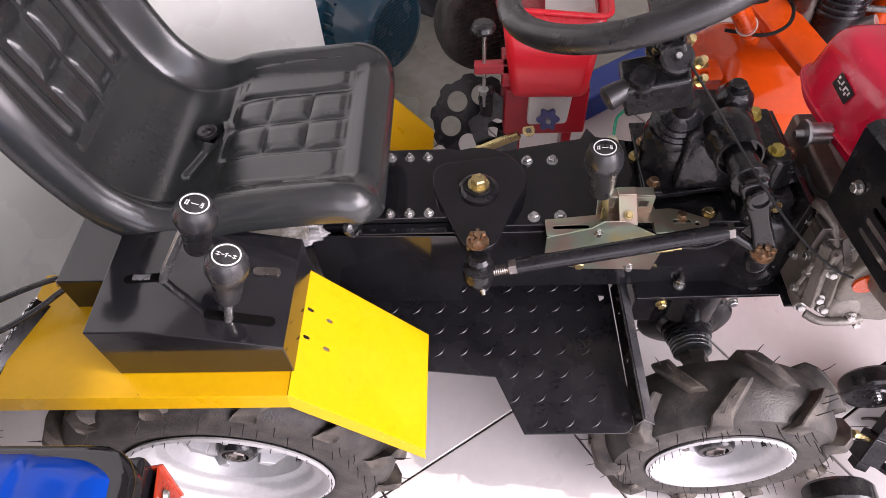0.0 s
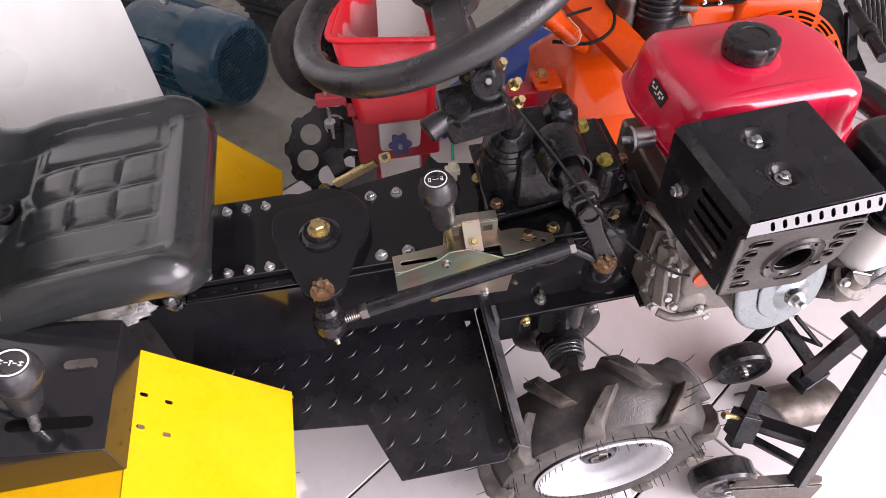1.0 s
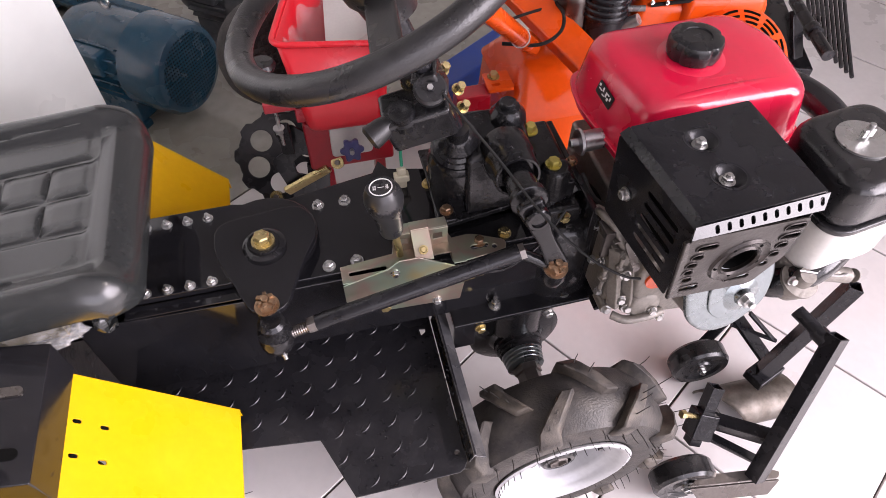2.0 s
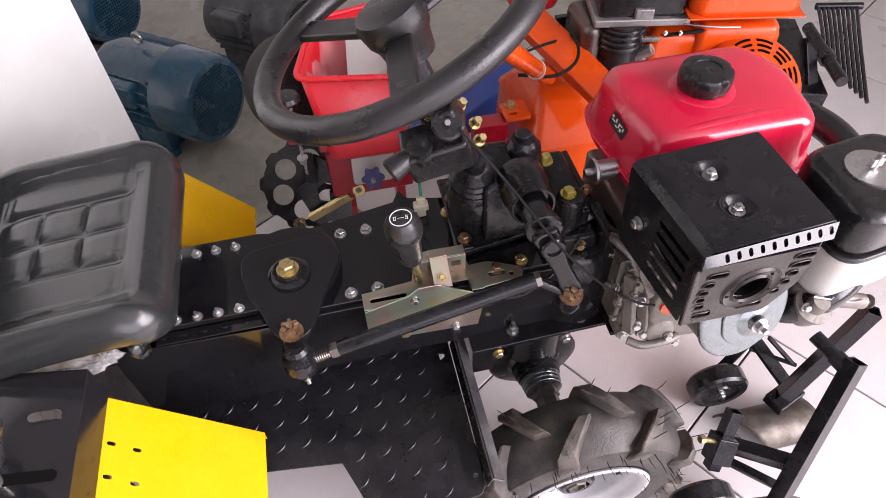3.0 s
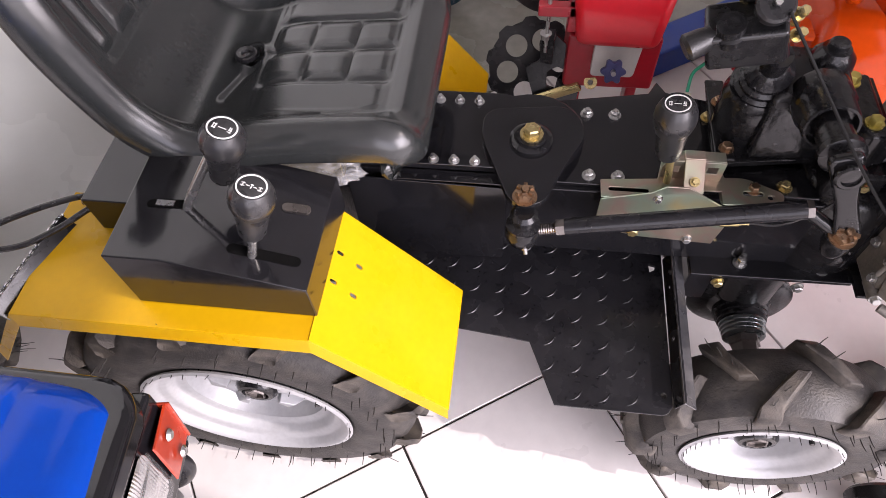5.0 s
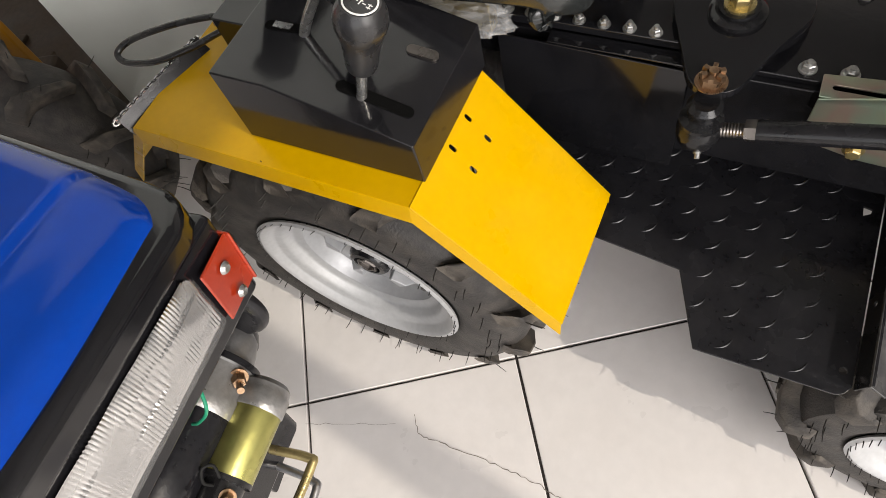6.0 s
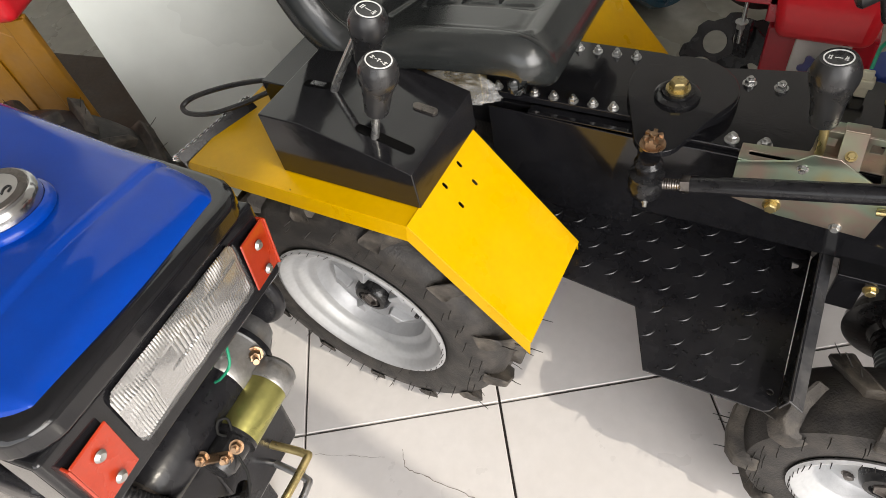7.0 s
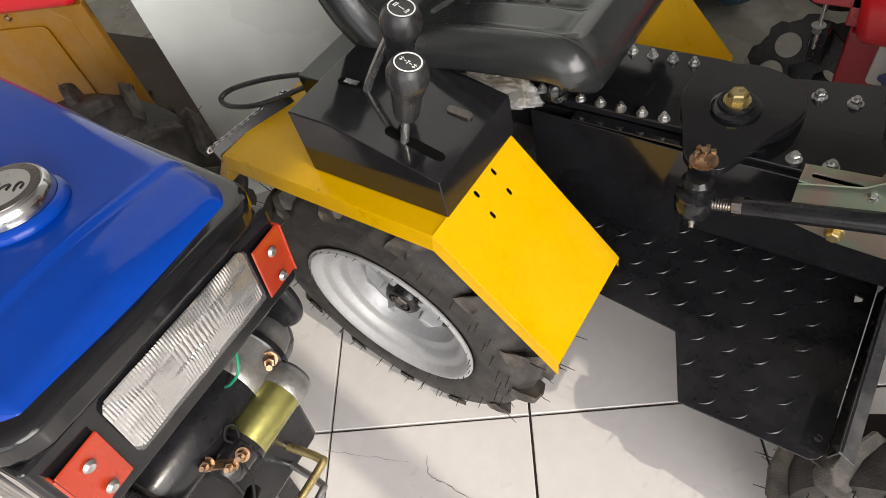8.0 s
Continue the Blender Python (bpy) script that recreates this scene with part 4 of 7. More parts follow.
part("gearbox_shoulder", lathe([(0, 0), (0.043, 0), (0.045, 0.008), (0.045, 0.070), (0.040, 0.080), (0, 0.080)], along((0.303, 0.060, 0.572), (0.300, 0.055, 0.70)), 36), M_CAST, sbox)
part("filler_plug", lathe([(0, -0.01), (0.029, -0.01), (0.027, 0.003), (0.021, 0.010), (0.018, 0.015), (0.013, 0.016), (0.0125, 0.024), (0.010, 0.026), (0, 0.026)], along((0.380, 0.074, 0.692), (0.376, 0.072, 0.80)), 28), M_CAST, sbox)
part("plug_rib", merged(*[box(-0.0015, 0.0015, -0.0245, 0.0245, -0.006, 0.005 + 0.002 * q, Matrix.Translation((0.380, 0.074, 0.692)) @ Matrix.Rotation(radians(60 * q), 4, "Z")) for q in range(3)]), M_CAST, sbox, bevel=0.001)
part("column_boot", lathe([(0.0, -0.01), (0.040, -0.01), (0.041, 0.006), (0.037, 0.010), (0.038, 0.020), (0.033, 0.024), (0.034, 0.034), (0.029, 0.038), (0.030, 0.048), (0.025, 0.053), (0.021, 0.058), (0.016, 0.062), (0.016, 0.095), (0, 0.095)], along((0.303, 0.062, 0.650), (0.290, 0.020, 0.735)), 36), M_CAST, sbox, "ribbed black steering column boot")
SHAFT = along((0.362, 0.030, 0.672), (0.360, -0.120, 0.688))
part("sector_housing", lathe([(0, 0), (0.036, 0), (0.037, 0.004), (0.037, 0.040), (0.034, 0.044), (0.0335, 0.070), (0.032, 0.073), (0.029, 0.073), (0.027, 0.070), (0.026, 0.062), (0.0, 0.062)], SHAFT, 40), M_CAST, sbox)
part("base_plate", sheet([(0.254, -0.016), (0.378, 0.002), (0.410, 0.004), (0.408, 0.130), (0.262, 0.150)], 0.010, Matrix.Translation((0, 0, 0.5640))), M_CAST, sbox, bevel=0.002)
part("base_lug", merged(box(0.256, 0.284, -0.014, 0.060, 0.574, 0.582), box(0.258, 0.286, 0.060, 0.150, 0.574, 0.580)), M_CAST, sbox, bevel=0.003)

part("output_shaft", lathe([(0, 0.060), (0.0215, 0.060), (0.0215, 0.112), (0.026, 0.114), (0.026, 0.124), (0.022, 0.126), (0.0, 0.126)], SHAFT, 32), M_CAST, sbox)
part("shaft_nut", lathe([(0, 0.150), (0.0175, 0.150), (0.0175, 0.162), (0.015, 0.164), (0.011, 0.164), (0.010, 0.161), (0.004, 0.161), (0, 0.162)], SHAFT, 24), M_CAST, sbox)
part("pitman_arm", sheet(round2([(-0.020, 0.020), (0.020, 0.020), (0.013, -0.05), (0.017, -0.118), (-0.015, -0.118), (-0.012, -0.05)], 0.012), 0.014, frame3((0.357, -0.110, 0.690), (1, 0, 0.40), (-0.36, 0.20, 1))), M_CAST, sbox, "black pitman arm", bevel=0.005, segments=3)
part("castle_nut", castle_nut(along((0.393, -0.139, 0.590), (0.396, -0.157, 0.65)), 1.05), M_COPPER, sbox, "coppery castle nut")
for p, mt in (((0.272, 0.006, 0.582), M_COPPER), ((0.272, 0.100, 0.580), M_COPPER), ((0.262, 0.090, 0.5575), M_BRASSZ), ((0.310, -0.045, 0.5575), M_COPPER), ((0.352, -0.038, 0.5575), M_BRASSZ)):
    bolt(sbox, p, 0.014, mat=mt)
gear = part("transmission_case", merged(
    lathe([(0, 0), (0.075, 0), (0.078, 0.01), (0.078, 0.14), (0.066, 0.165), (0.05, 0.17), (0, 0.17)], along((0.455, CY, 0.40), (0.455, CY, 0.70)), 32),
    box(0.395, 0.470, -0.048, 0.13, 0.40, 0.60), rod((0.43, -0.015, 0.60), (0.43, -0.015, 0.662), 0.022), box(0.41, 0.46, -0.03, 0.11, 0.60, 0.640)), M_CAST, tractor, "black painted transmission casting", bevel=0.008, segments=3)
bolt(gear, (0.425, -0.013, 0.662), 0.016, mat=M_YZINC)
bolt(gear, (0.418, 0.070, 0.655), 0.016, mat=M_YZINC, h=0.012)
part("bell_plate", merged(box(0.470, 0.480, -0.075, 0.13, 0.42, 0.615), box(0.480, 0.520, -0.075, -0.068, 0.44, 0.60)), M_BLACK, gear, bevel=0.002)
bolt(gear, (0.476, 0.03, 0.615), 0.013, mat=M_COPPER)
bolt(gear, (0.440, -0.049, 0.585), 0.013, (0, -1, 0), M_BRASSZ)
# added bright sheet standing in for lit floor visible through the gap
part("floor_gap_sheet", sheet([(0.400, -0.048), (0.470, -0.02), (0.468, 0.0), (0.40, -0.02)], 0.002, Matrix.Translation((0, 0, 0.604))), M_STEEL, gear)

# steering column, switch cluster, wheel
HUB, FOOTC = Vector((0.197, 0.030, 0.950)), Vector((0.282, 0.008, 0.745))
col = part("steering_column", rod(FOOTC, HUB, 0.0125), M_BLACKSAT, tractor, "black steering column")
ax = (HUB - FOOTC).normalized()
part("column_clamp", merged(bar(FOOTC + ax * 0.055, FOOTC + ax * 0.10, 0.045, 0.034), bar(FOOTC + ax * 0.065 + Vector((-0.02, 0.03, 0)), FOOTC + ax * 0.09 + Vector((-0.02, 0.03, 0)), 0.05, 0.02)), M_PLASTIC, col, bevel=0.004)
sw = part("switch_box", merged(box(-0.060, 0.028, -0.026, 0.030, -0.045, 0.012, frame3((0.246, 0.004, 0.790), (1, -0.12, 0.30), (0.1, 1, 0.25)))), M_PLASTIC, col, "black plastic switch box", bevel=0.006, segments=3)
part("key_switch", lathe([(0, 0), (0.019, 0), (0.019, 0.012), (0.016, 0.014), (0.016, 0.026), (0.006, 0.027), (0, 0.024)], along((0.216, -0.002, 0.775), (0.198, -0.020, 0.838)), 28), M_PLASTIC, sw)
part("cable_plug", lathe([(0, 0), (0.012, 0), (0.015, 0.012), (0.017, 0.030), (0.013, 0.034), (0, 0.034)], along((0.196, -0.002, 0.776), (0.160, -0.014, 0.760)), 24), M_GRIP, sw)
part("throttle_pivot", lathe([(0, 0), (0.021, 0), (0.021, 0.010), (0.018, 0.013), (0.005, 0.013), (0.005, 0.016), (0, 0.016)], along((0.248, -0.004, 0.818), (0.242, -0.046, 0.876)), 28), M_PLASTIC, sw)
part("pivot_screw", lathe([(0, 0), (0.004, 0), (0.004, 0.003), (0, 0.003)], along((0.2454, -0.017, 0.8332), (0.242, -0.046, 0.876)), 6), M_ZINC, sw)
part("throttle_cable", tube([(0.260, -0.022, 0.826), (0.266, -0.028, 0.818), (0.312, -0.077, 0.765), (0.361, -0.149, 0.712), (0.412, -0.182, 0.662), (0.466, -0.190, 0.615), (0.500, -0.185, 0.590)], 0.0018, 8, 8), M_CABLE, col, "thin black throttle cable")
part("horn_plate", sheet(round2([(-0.02, 0), (0.018, 0), (0.018, 0.03), (-0.02, 0.03)], 0.006), 0.012, frame3((0.214, 0.034, 0.812), (1, -0.1, 0.3), (0, 1, 0.2))), M_PLASTIC, col)
for p in ((0.226, 0.030, 0.806), (0.276, 0.048, 0.806), (0.292, 0.030, 0.786), (0.296, 0.020, 0.764)):
    bolt(col, p, 0.0115, (0.25, -0.5, 0.8), M_BRASSZ, h=0.014)
part("cable_clip", merged(box(0.213, 0.228, 0.090, 0.097, 0.558, 0.600), box(0.208, 0.232, 0.086, 0.101, 0.575, 0.588)), M_CREAM, front_frame, "cream plastic cable connector", bevel=0.002)
part("clip_wire", tube([(0.222, 0.098, 0.60), (0.224, 0.108, 0.625), (0.232, 0.100, 0.65), (0.240, 0.07, 0.70)], 0.0025, 8, 6), M_GREENW, front_frame)
RW = 0.172
wm = along(HUB, HUB + ax)
sw_ob = part("steering_wheel", tube([wm @ Vector((RW * math.cos(a), RW * math.sin(a), 0)) for a in [2 * math.pi * k / 64 for k in range(64)]], 0.0155, 18, 0, closed=True), M_GRIP, tractor, "black grained plastic steering wheel")
part("wheel_hub", lathe([(0, -0.045), (0.030, -0.045), (0.034, -0.02), (0.040, -0.010), (0.044, 0.010), (0.040, 0.020), (0.030, 0.024), (0, 0.025)], wm, 32), M_GRIP, sw_ob)
for a in (radians(138), radians(266), radians(22)):
    d = Vector((math.cos(a), math.sin(a), 0))
    d = (d - ax * d.dot(ax)).normalized()
    part("spoke", box(0.020, RW - 0.004, -0.017, 0.017, -0.010, 0.001, frame3(HUB, d, ax.cross(d))), M_GRIP, sw_ob, bevel=0.004)

# front axle
ax_bed = part("axle_bed", merged(sheet([(0.262, -0.094), (0.500, -0.090), (0.515, -0.070), (0.515, 0.13), (0.262, 0.13)], 0.008, Matrix.Translation((0, 0, 0.399))), box(0.262, 0.30, -0.09, 0.13, 0.33, 0.399)), M_BLACK, tractor, "black axle mounting plate", bevel=0.002)
for p in ((0.338, -0.068, 0.407), (0.458, -0.070, 0.407)):
    bolt(ax_bed, p, 0.014, stud=0.010, mat=M_ZINC, h=0.012)
for p in ((0.306, -0.0945, 0.392), (0.425, -0.0925, 0.392)):
    bolt(ax_bed, p, 0.013, (0.1, -1, 0), M_BRASSZ if p[0] < 0.4 else M_ZINC)
hub_m = along((0.404, 0.02, 0.216), (0.404, -0.5, 0.216))
part("front_axle", lathe([(0, 0), (0.070, 0), (0.078, 0.006), (0.080, 0.022), (0.088, 0.026), (0.090, 0.040), (0.082, 0.046), (0.054, 0.050), (0.047, 0.058), (0.048, 0.068), (0.044, 0.070), (0.045, 0.077), (0.041, 0.079), (0.042, 0.086), (0.037, 0.088), (0.036, 0.093)], hub_m, 40), M_CAST, tractor, "black cast axle drum", )
part("axle_neck", merged(rod((0.404, -0.01, 0.24), (0.404, -0.01, 0.40), 0.05), box(0.382, 0.426, -0.030, 0.02, 0.27, 0.395)), M_CAST, tractor, bevel=0.008)
part("axle_seal", lathe([(0.020, 0.088)] + [q for k in range(4) for q in ((0.037 - 0.0012 * k, 0.089 + 0.0075 * k), (0.0395 - 0.0012 * k, 0.0905 + 0.0075 * k), (0.0395 - 0.0012 * k, 0.0935 + 0.0075 * k), (0.0365 - 0.0012 * k, 0.0950 + 0.0075 * k))] + [(0.020, 0.119)], hub_m, 36), M_DISC, tractor, "bright zinc axle collar")
part("drive_hexagon", lathe([(0, 0.112), (0.025, 0.118), (0.027, 0.120), (0.027, 0.132), (0.023, 0.134), (0.023, 0.22), (0, 0.22)], hub_m, 6), M_DARKSTEEL, tractor, "dark steel hexagonal drive shaft", smooth=False)
part("rear_axle", merged(rod((-0.412, -0.24, 0.286), (-0.412, 0.286, 0.286), 0.04), box(-0.50, -0.32, -0.06, 0.11, 0.22, 0.50)), M_CAST, tractor, bevel=0.01)

# engine
block = part("engine_block", merged(box(0.520, 0.760, -0.10, 0.14, 0.432, 0.60), box(0.488, 0.58, -0.138, -0.05, 0.445, 0.585), rod((0.62, -0.16, 0.53), (0.62, 0.10, 0.53), 0.10)), M_ALU, tractor, "grey cast aluminium engine block", bevel=0.008, segments=2)
for k in range(3):
    part("cooling_fin", box(0.486, 0.520, -0.125, -0.05, 0.570 + 0.013 * k, 0.574 + 0.013 * k), M_ALU, block)
for a, b, w in (((0.500, -0.150, 0.470), (0.492, -0.125, 0.585), 0.012), ((0.522, -0.156, 0.455), (0.512, -0.130, 0.590), 0.008), ((0.535, -0.156, 0.455), (0.524, -0.130, 0.590), 0.006), ((0.548, -0.160, 0.455), (0.540, -0.135, 0.560), 0.010)):
    part("casting_rib", bar(a, b, w, 0.020, 0.2), M_ALU, block, bevel=0.003)
part("side_cover", lathe([(0, 0.014), (0.020, 0.014), (0.026, 0.010), (0.030, 0.0), (0.030, -0.03)], along((0.548, -0.152, 0.470), (0.545, -0.40, 0.50)), 28), M_ALU, block)
part("drain_pipe", tube([(0.500, -0.155, 0.452), (0.520, -0.168, 0.450), (0.555, -0.172, 0.455), (0.580, -0.165, 0.450)], 0.007, 12, 6), M_ALU, block)
for p in ((0.492, -0.148, 0.462), (0.508, -0.152, 0.488), (0.506, -0.146, 0.545), (0.520, -0.158, 0.470), (0.560, -0.168, 0.462), (0.575, -0.170, 0.445)):
    part("bolt_boss", rod((p[0], p[1] + 0.03, p[2]), p, 0.010, n=16), M_ALU, block)
    bolt(block, p, 0.0115, (-0.1, -1, 0.2), M_ZINC)
# brackets, pipes and studs on the flank of the block
part("intake_pipe", tube([(0.484, -0.060, 0.600), (0.478, -0.085, 0.622), (0.492, -0.112, 0.612), (0.505, -0.128, 0.575)], 0.006, 12, 8), M_ALU, block)
part("spark_lead", tube([(0.470, -0.020, 0.640), (0.476, -0.060, 0.628), (0.490, -0.100, 0.640), (0.510, -0.120, 0.615)], 0.0032, 8, 8), M_CABLE, block)
part("bracket", merged(box(0.474, 0.500, -0.118, -0.112, 0.560, 0.612), box(0.474, 0.500, -0.118, -0.090, 0.608, 0.613)), M_DARKSTEEL, block, bevel=0.001)
for p, q in (((0.480, -0.132, 0.500), (0.474, -0.140, 0.560)), ((0.497, -0.142, 0.520), (0.492, -0.146, 0.590)), ((0.487, -0.090, 0.590), (0.486, -0.090, 0.640))):
    part("stud", merged(rod(p, q, 0.0035, n=10), hexbolt(Vector(p).lerp(Vector(q), 0.6), 0.011, Vector(q) - Vector(p), True)), M_ALU, block)
for p in ((0.486, -0.070, 0.575), (0.486, -0.110, 0.540), (0.486, -0.125, 0.480), (0.486, -0.085, 0.510)):
    bolt(block, p, 0.0105, (-1, -0.1, 0.2), M_ZINC)
part("governor_arm", sheet(slot2(0, 0, 0.060, 0.011), 0.0025, frame3((0.500, -0.152, 0.600), (0.35, -0.25, -0.9), (1, 0.2, 0.3))), M_DARKSTEEL, block)
part("governor_spring", tube([(0.504 + 0.0035 * math.cos(a), -0.150 + 0.0035 * math.sin(a), 0.588 + 0.0008 * a) for a in [0.5 * k for k in range(70)]], 0.0007, 6, 0), M_STEEL, block)
part("orange_seal", rod((0.552, -0.164, 0.540), (0.552, -0.140, 0.540), 0.020), M_ORANGE, block)
part("engine_bed", sheet([(0.490, -0.124), (0.70, -0.124), (0.70, 0.14), (0.490, 0.14)], 0.006, Matrix.Translation((0, 0, 0.421)), [slot2(0.510, -0.085, 0.040, 0.012, 1.57)]), M_BLACK, tractor, "black engine mounting plate", bevel=0.001)
tank_bm = bmesh.new()
tank_rings = []
for inset, z in ((0.006, 0.632), (0.0, 0.642), (0.0, 0.664), (0.005, 0.700), (0.008, 0.722), (0.011, 0.734), (0.016, 0.742), (0.024, 0.7475), (0.034, 0.7500), (0.070, 0.7515)):
    outline = round2([(0.531 + inset * 1.2, -0.036 + inset * 0.8), (0.802 - inset, -0.042 + inset * 0.8), (0.822 - inset, 0.090), (0.790 - inset, 0.186 - inset), (0.530 + inset, 0.184 - inset), (0.513 + inset * 1.4, 0.118 - inset * 0.4)], 0.030, 6)
    tank_rings.append([tank_bm.verts.new((x, y, z)) for x, y in outline])
for a, b in zip(tank_rings, tank_rings[1:]):
    for k in range(len(a)):
        tank_bm.faces.new((a[k], a[(k + 1) % len(a)], b[(k + 1) % len(a)], b[k]))
tank_bm.faces.new(tank_rings[-1])
tank = part("fuel_tank", tank_bm, M_RED, tractor, "glossy crimson red petrol tank")
for poly in tank.data.polygons:
    poly.use_smooth = True
part("tank_seam", sheet(round2([(0.525, -0.043), (0.808, -0.049), (0.829, 0.09), (0.796, 0.194), (0.524, 0.192), (0.506, 0.120)], 0.034, 6), 0.005, Matrix.Translation((0, 0, 0.656))), M_RED, tank, bevel=0.002)
for k in range(2):
    yy = -0.010 + 0.022 * k
    part("tank_rib", tube([(0.575 + 0.02 * k, yy, 0.7370), (0.60 + 0.02 * k, yy + 0.001, 0.7405), (0.68, yy + 0.004, 0.7418), (0.75, yy + 0.006, 0.7405), (0.772, yy + 0.006, 0.7370)], 0.0100, 16, 6), M_RED, tank)
part("cap_base", lathe([(0, 0), (0.052, -0.0005), (0.048, 0.0012), (0.040, 0.004), (0, 0.006)], Matrix.Translation((0.652, 0.068, 0.7506)), 40), M_RED, tank)
cap = bmesh.new()
prof = [(0.036, 0.006), (0.038, 0.012), (0.0385, 0.028), (0.036, 0.034), (0.028, 0.0365), (0.020, 0.0362), (0.0195, 0.0345), (0.0, 0.0345)]
cap_rings = []
for r, z in prof:
    ring_v = []
    for k in range(72):
        a = 2 * math.pi * k / 72
        notch = 0.08 * max(0, math.cos(5 * a + 0.6)) ** 8 if r > 0.030 else 0
        ring_v.append(cap.verts.new((0.652 + r * 1.02 * (1 - notch) * math.cos(a), 0.068 + r * 1.02 * (1 - notch) * math.sin(a), 0.7505 + z)))
    cap_rings.append(ring_v)
for a, b in zip(cap_rings, cap_rings[1:]):
    for k in range(72):
        cap.faces.new((a[k], a[(k + 1) % 72], b[(k + 1) % 72], b[k]))
part("cap", cap, M_PLASTIC, tank, "black ribbed fuel cap")
STICK = frame3((0.5255, 0.064, 0.710), (0.124, -0.99, -0.10), (0.16, 0.02, 0.98)) @ Matrix.Diagonal((0.95, 0.66, 1, 1))
sticker = part("sticker", sheet(round2([(-0.022, -0.016), (0.022, -0.020), (0.024, 0.014), (-0.020, 0.018)], 0.003), 0.0006, STICK), M_INK, tank, "small black and white warning sticker")
bars_bm = bmesh.new()
for k, (u, v, w, h) in enumerate(((-0.016, 0.008, 0.004, 0.006), (-0.012, 0.000, 0.008, 0.003), (-0.005, 0.006, 0.003, 0.010), (-0.002, -0.006, 0.006, 0.003), (0.004, 0.002, 0.003, 0.012), (0.009, 0.007, 0.006, 0.003), (0.010, -0.004, 0.004, 0.007), (0.016, 0.003, 0.003, 0.009))):
    bars_bm = merged(bars_bm, box(u - w / 2, u + w / 2, v - h / 2, v + h / 2, 0.0006, 0.0012, STICK))
part("print", bars_bm, M_WHITEINK, sticker, smooth=False)
part("fuel_filter", lathe([(0, 0), (0.006, 0), (0.006, 0.012), (0.020, 0.013), (0.021, 0.017), (0.016, 0.020), (0.016, 0.05)], along((0.470, 0.035, 0.650), (0.54, 0.035, 0.650)), 24), M_STEEL, tank, "small steel fuel cock")

# muffler guard: top, near plate with the outlet hole, slotted side
GZ = 0.7825
guard = part("muffler_guard", sheet(round2([(0.495, -0.252), (0.652, -0.240), (0.648, -0.077), (0.479, -0.088)], 0.004), 0.0025, Matrix.Translation((0, 0, GZ)), [circle2(0.554, -0.130, 0.0195, 28), circle2(0.556, -0.193, 0.0195, 28)]), M_BLACKSAT, tractor, "black pressed steel muffler guard", bevel=0.001)
for p in ((0.554, -0.130), (0.556, -0.193)):
    part("dimple", lathe([(0.0, -0.007), (0.009, -0.007), (0.012, -0.0055), (0.016, -0.001), (0.0195, 0.0022), (0.023, 0.0029)], Matrix.Translation((p[0], p[1], GZ)), 36), M_BLACKSAT, guard)
    bolt(guard, (p[0], p[1], GZ - 0.007), 0.013, stud=0.003)
CH = frame3((0.486, -0.2535, 0.7835), (0.166, 0.012, 0), (0.0, -0.55, -0.83))
part("chamfer", sheet([(-0.004, 0.0), (0.168, 0.0), (0.160, 0.019), (-0.010, 0.014)], -0.002, CH, [slot2(0.022 + 0.0150 * k, 0.008, 0.0105, 0.0055, 1.5) for k in range(10)]), M_BLACK, guard, "slotted bevel of the guard")
part("chamfer_lining", sheet([(0.012, 0.002), (0.150, 0.002), (0.146, 0.014), (0.010, 0.012)], 0.001, CH @ Matrix.Translation((0, 0, 0.0025))), M_DISC, guard)
PM = frame3((0.474, -0.2635, 0.7735), (1, 0.03, -0.03), (0.03, 0.04, -1))
outl = round2([(0.002, 0.0), (0.156, 0.002), (0.160, 0.076), (0.134, 0.128), (0.016, 0.122)], 0.008)
slots = [(0.030, 0.020, 0.026), (0.024, 0.037, 0.014), (0.022, 0.052, 0.013), (0.022, 0.067, 0.013), (0.024, 0.083, 0.018), (0.034, 0.104, 0.032), (0.140, 0.014, 0.026), (0.142, 0.032, 0.026), (0.140, 0.049, 0.014), (0.137, 0.066, 0.013), (0.130, 0.083, 0.013), (0.104, 0.104, 0.034)]
face = part("outlet_plate", sheet(outl, 0.002, PM, [circle2(0.090, 0.064, 0.0220, 28)] + [slot2(u, v, w, 0.0085) for u, v, w in slots]), M_PLATE, guard, "bare brown perforated front plate")
part("outlet_ring", lathe([(0.0220, 0.004), (0.0220, -0.001), (0.0245, -0.0035), (0.027, -0.001), (0.033, -0.001), (0.036, -0.003), (0.039, 0.0)], PM @ Matrix.Translation((0.090, 0.064, 0.0)), 40), M_PLATE, face)
for u, v, w in slots:
    part("slot_rim", tube([PM @ Vector((x, y, -0.0004)) for x, y in slot2(u, v, w + 0.002, 0.0105)], 0.0011, 6, 0, closed=True), M_PLATE, face)
for k in range(5):
    a = radians(20 + 72 * k)
    part("rivet_hole", rod(PM @ Vector((0.090 + 0.0300 * math.cos(a), 0.064 + 0.0300 * math.sin(a), -0.0016)), PM @ Vector((0.090 + 0.0300 * math.cos(a), 0.064 + 0.0300 * math.sin(a), 0.0)), 0.002, n=8), M_HOLE, face)
part("plate_fold", bar((0.4775, -0.2600, 0.770), (0.4905, -0.2575, 0.655), 0.006, 0.016, 0.0), M_PLATE, face, bevel=0.0025)
# pipe and muffler coloured near-black for the shade inside the guard
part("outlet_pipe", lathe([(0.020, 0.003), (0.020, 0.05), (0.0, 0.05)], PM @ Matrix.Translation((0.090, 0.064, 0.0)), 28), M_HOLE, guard)
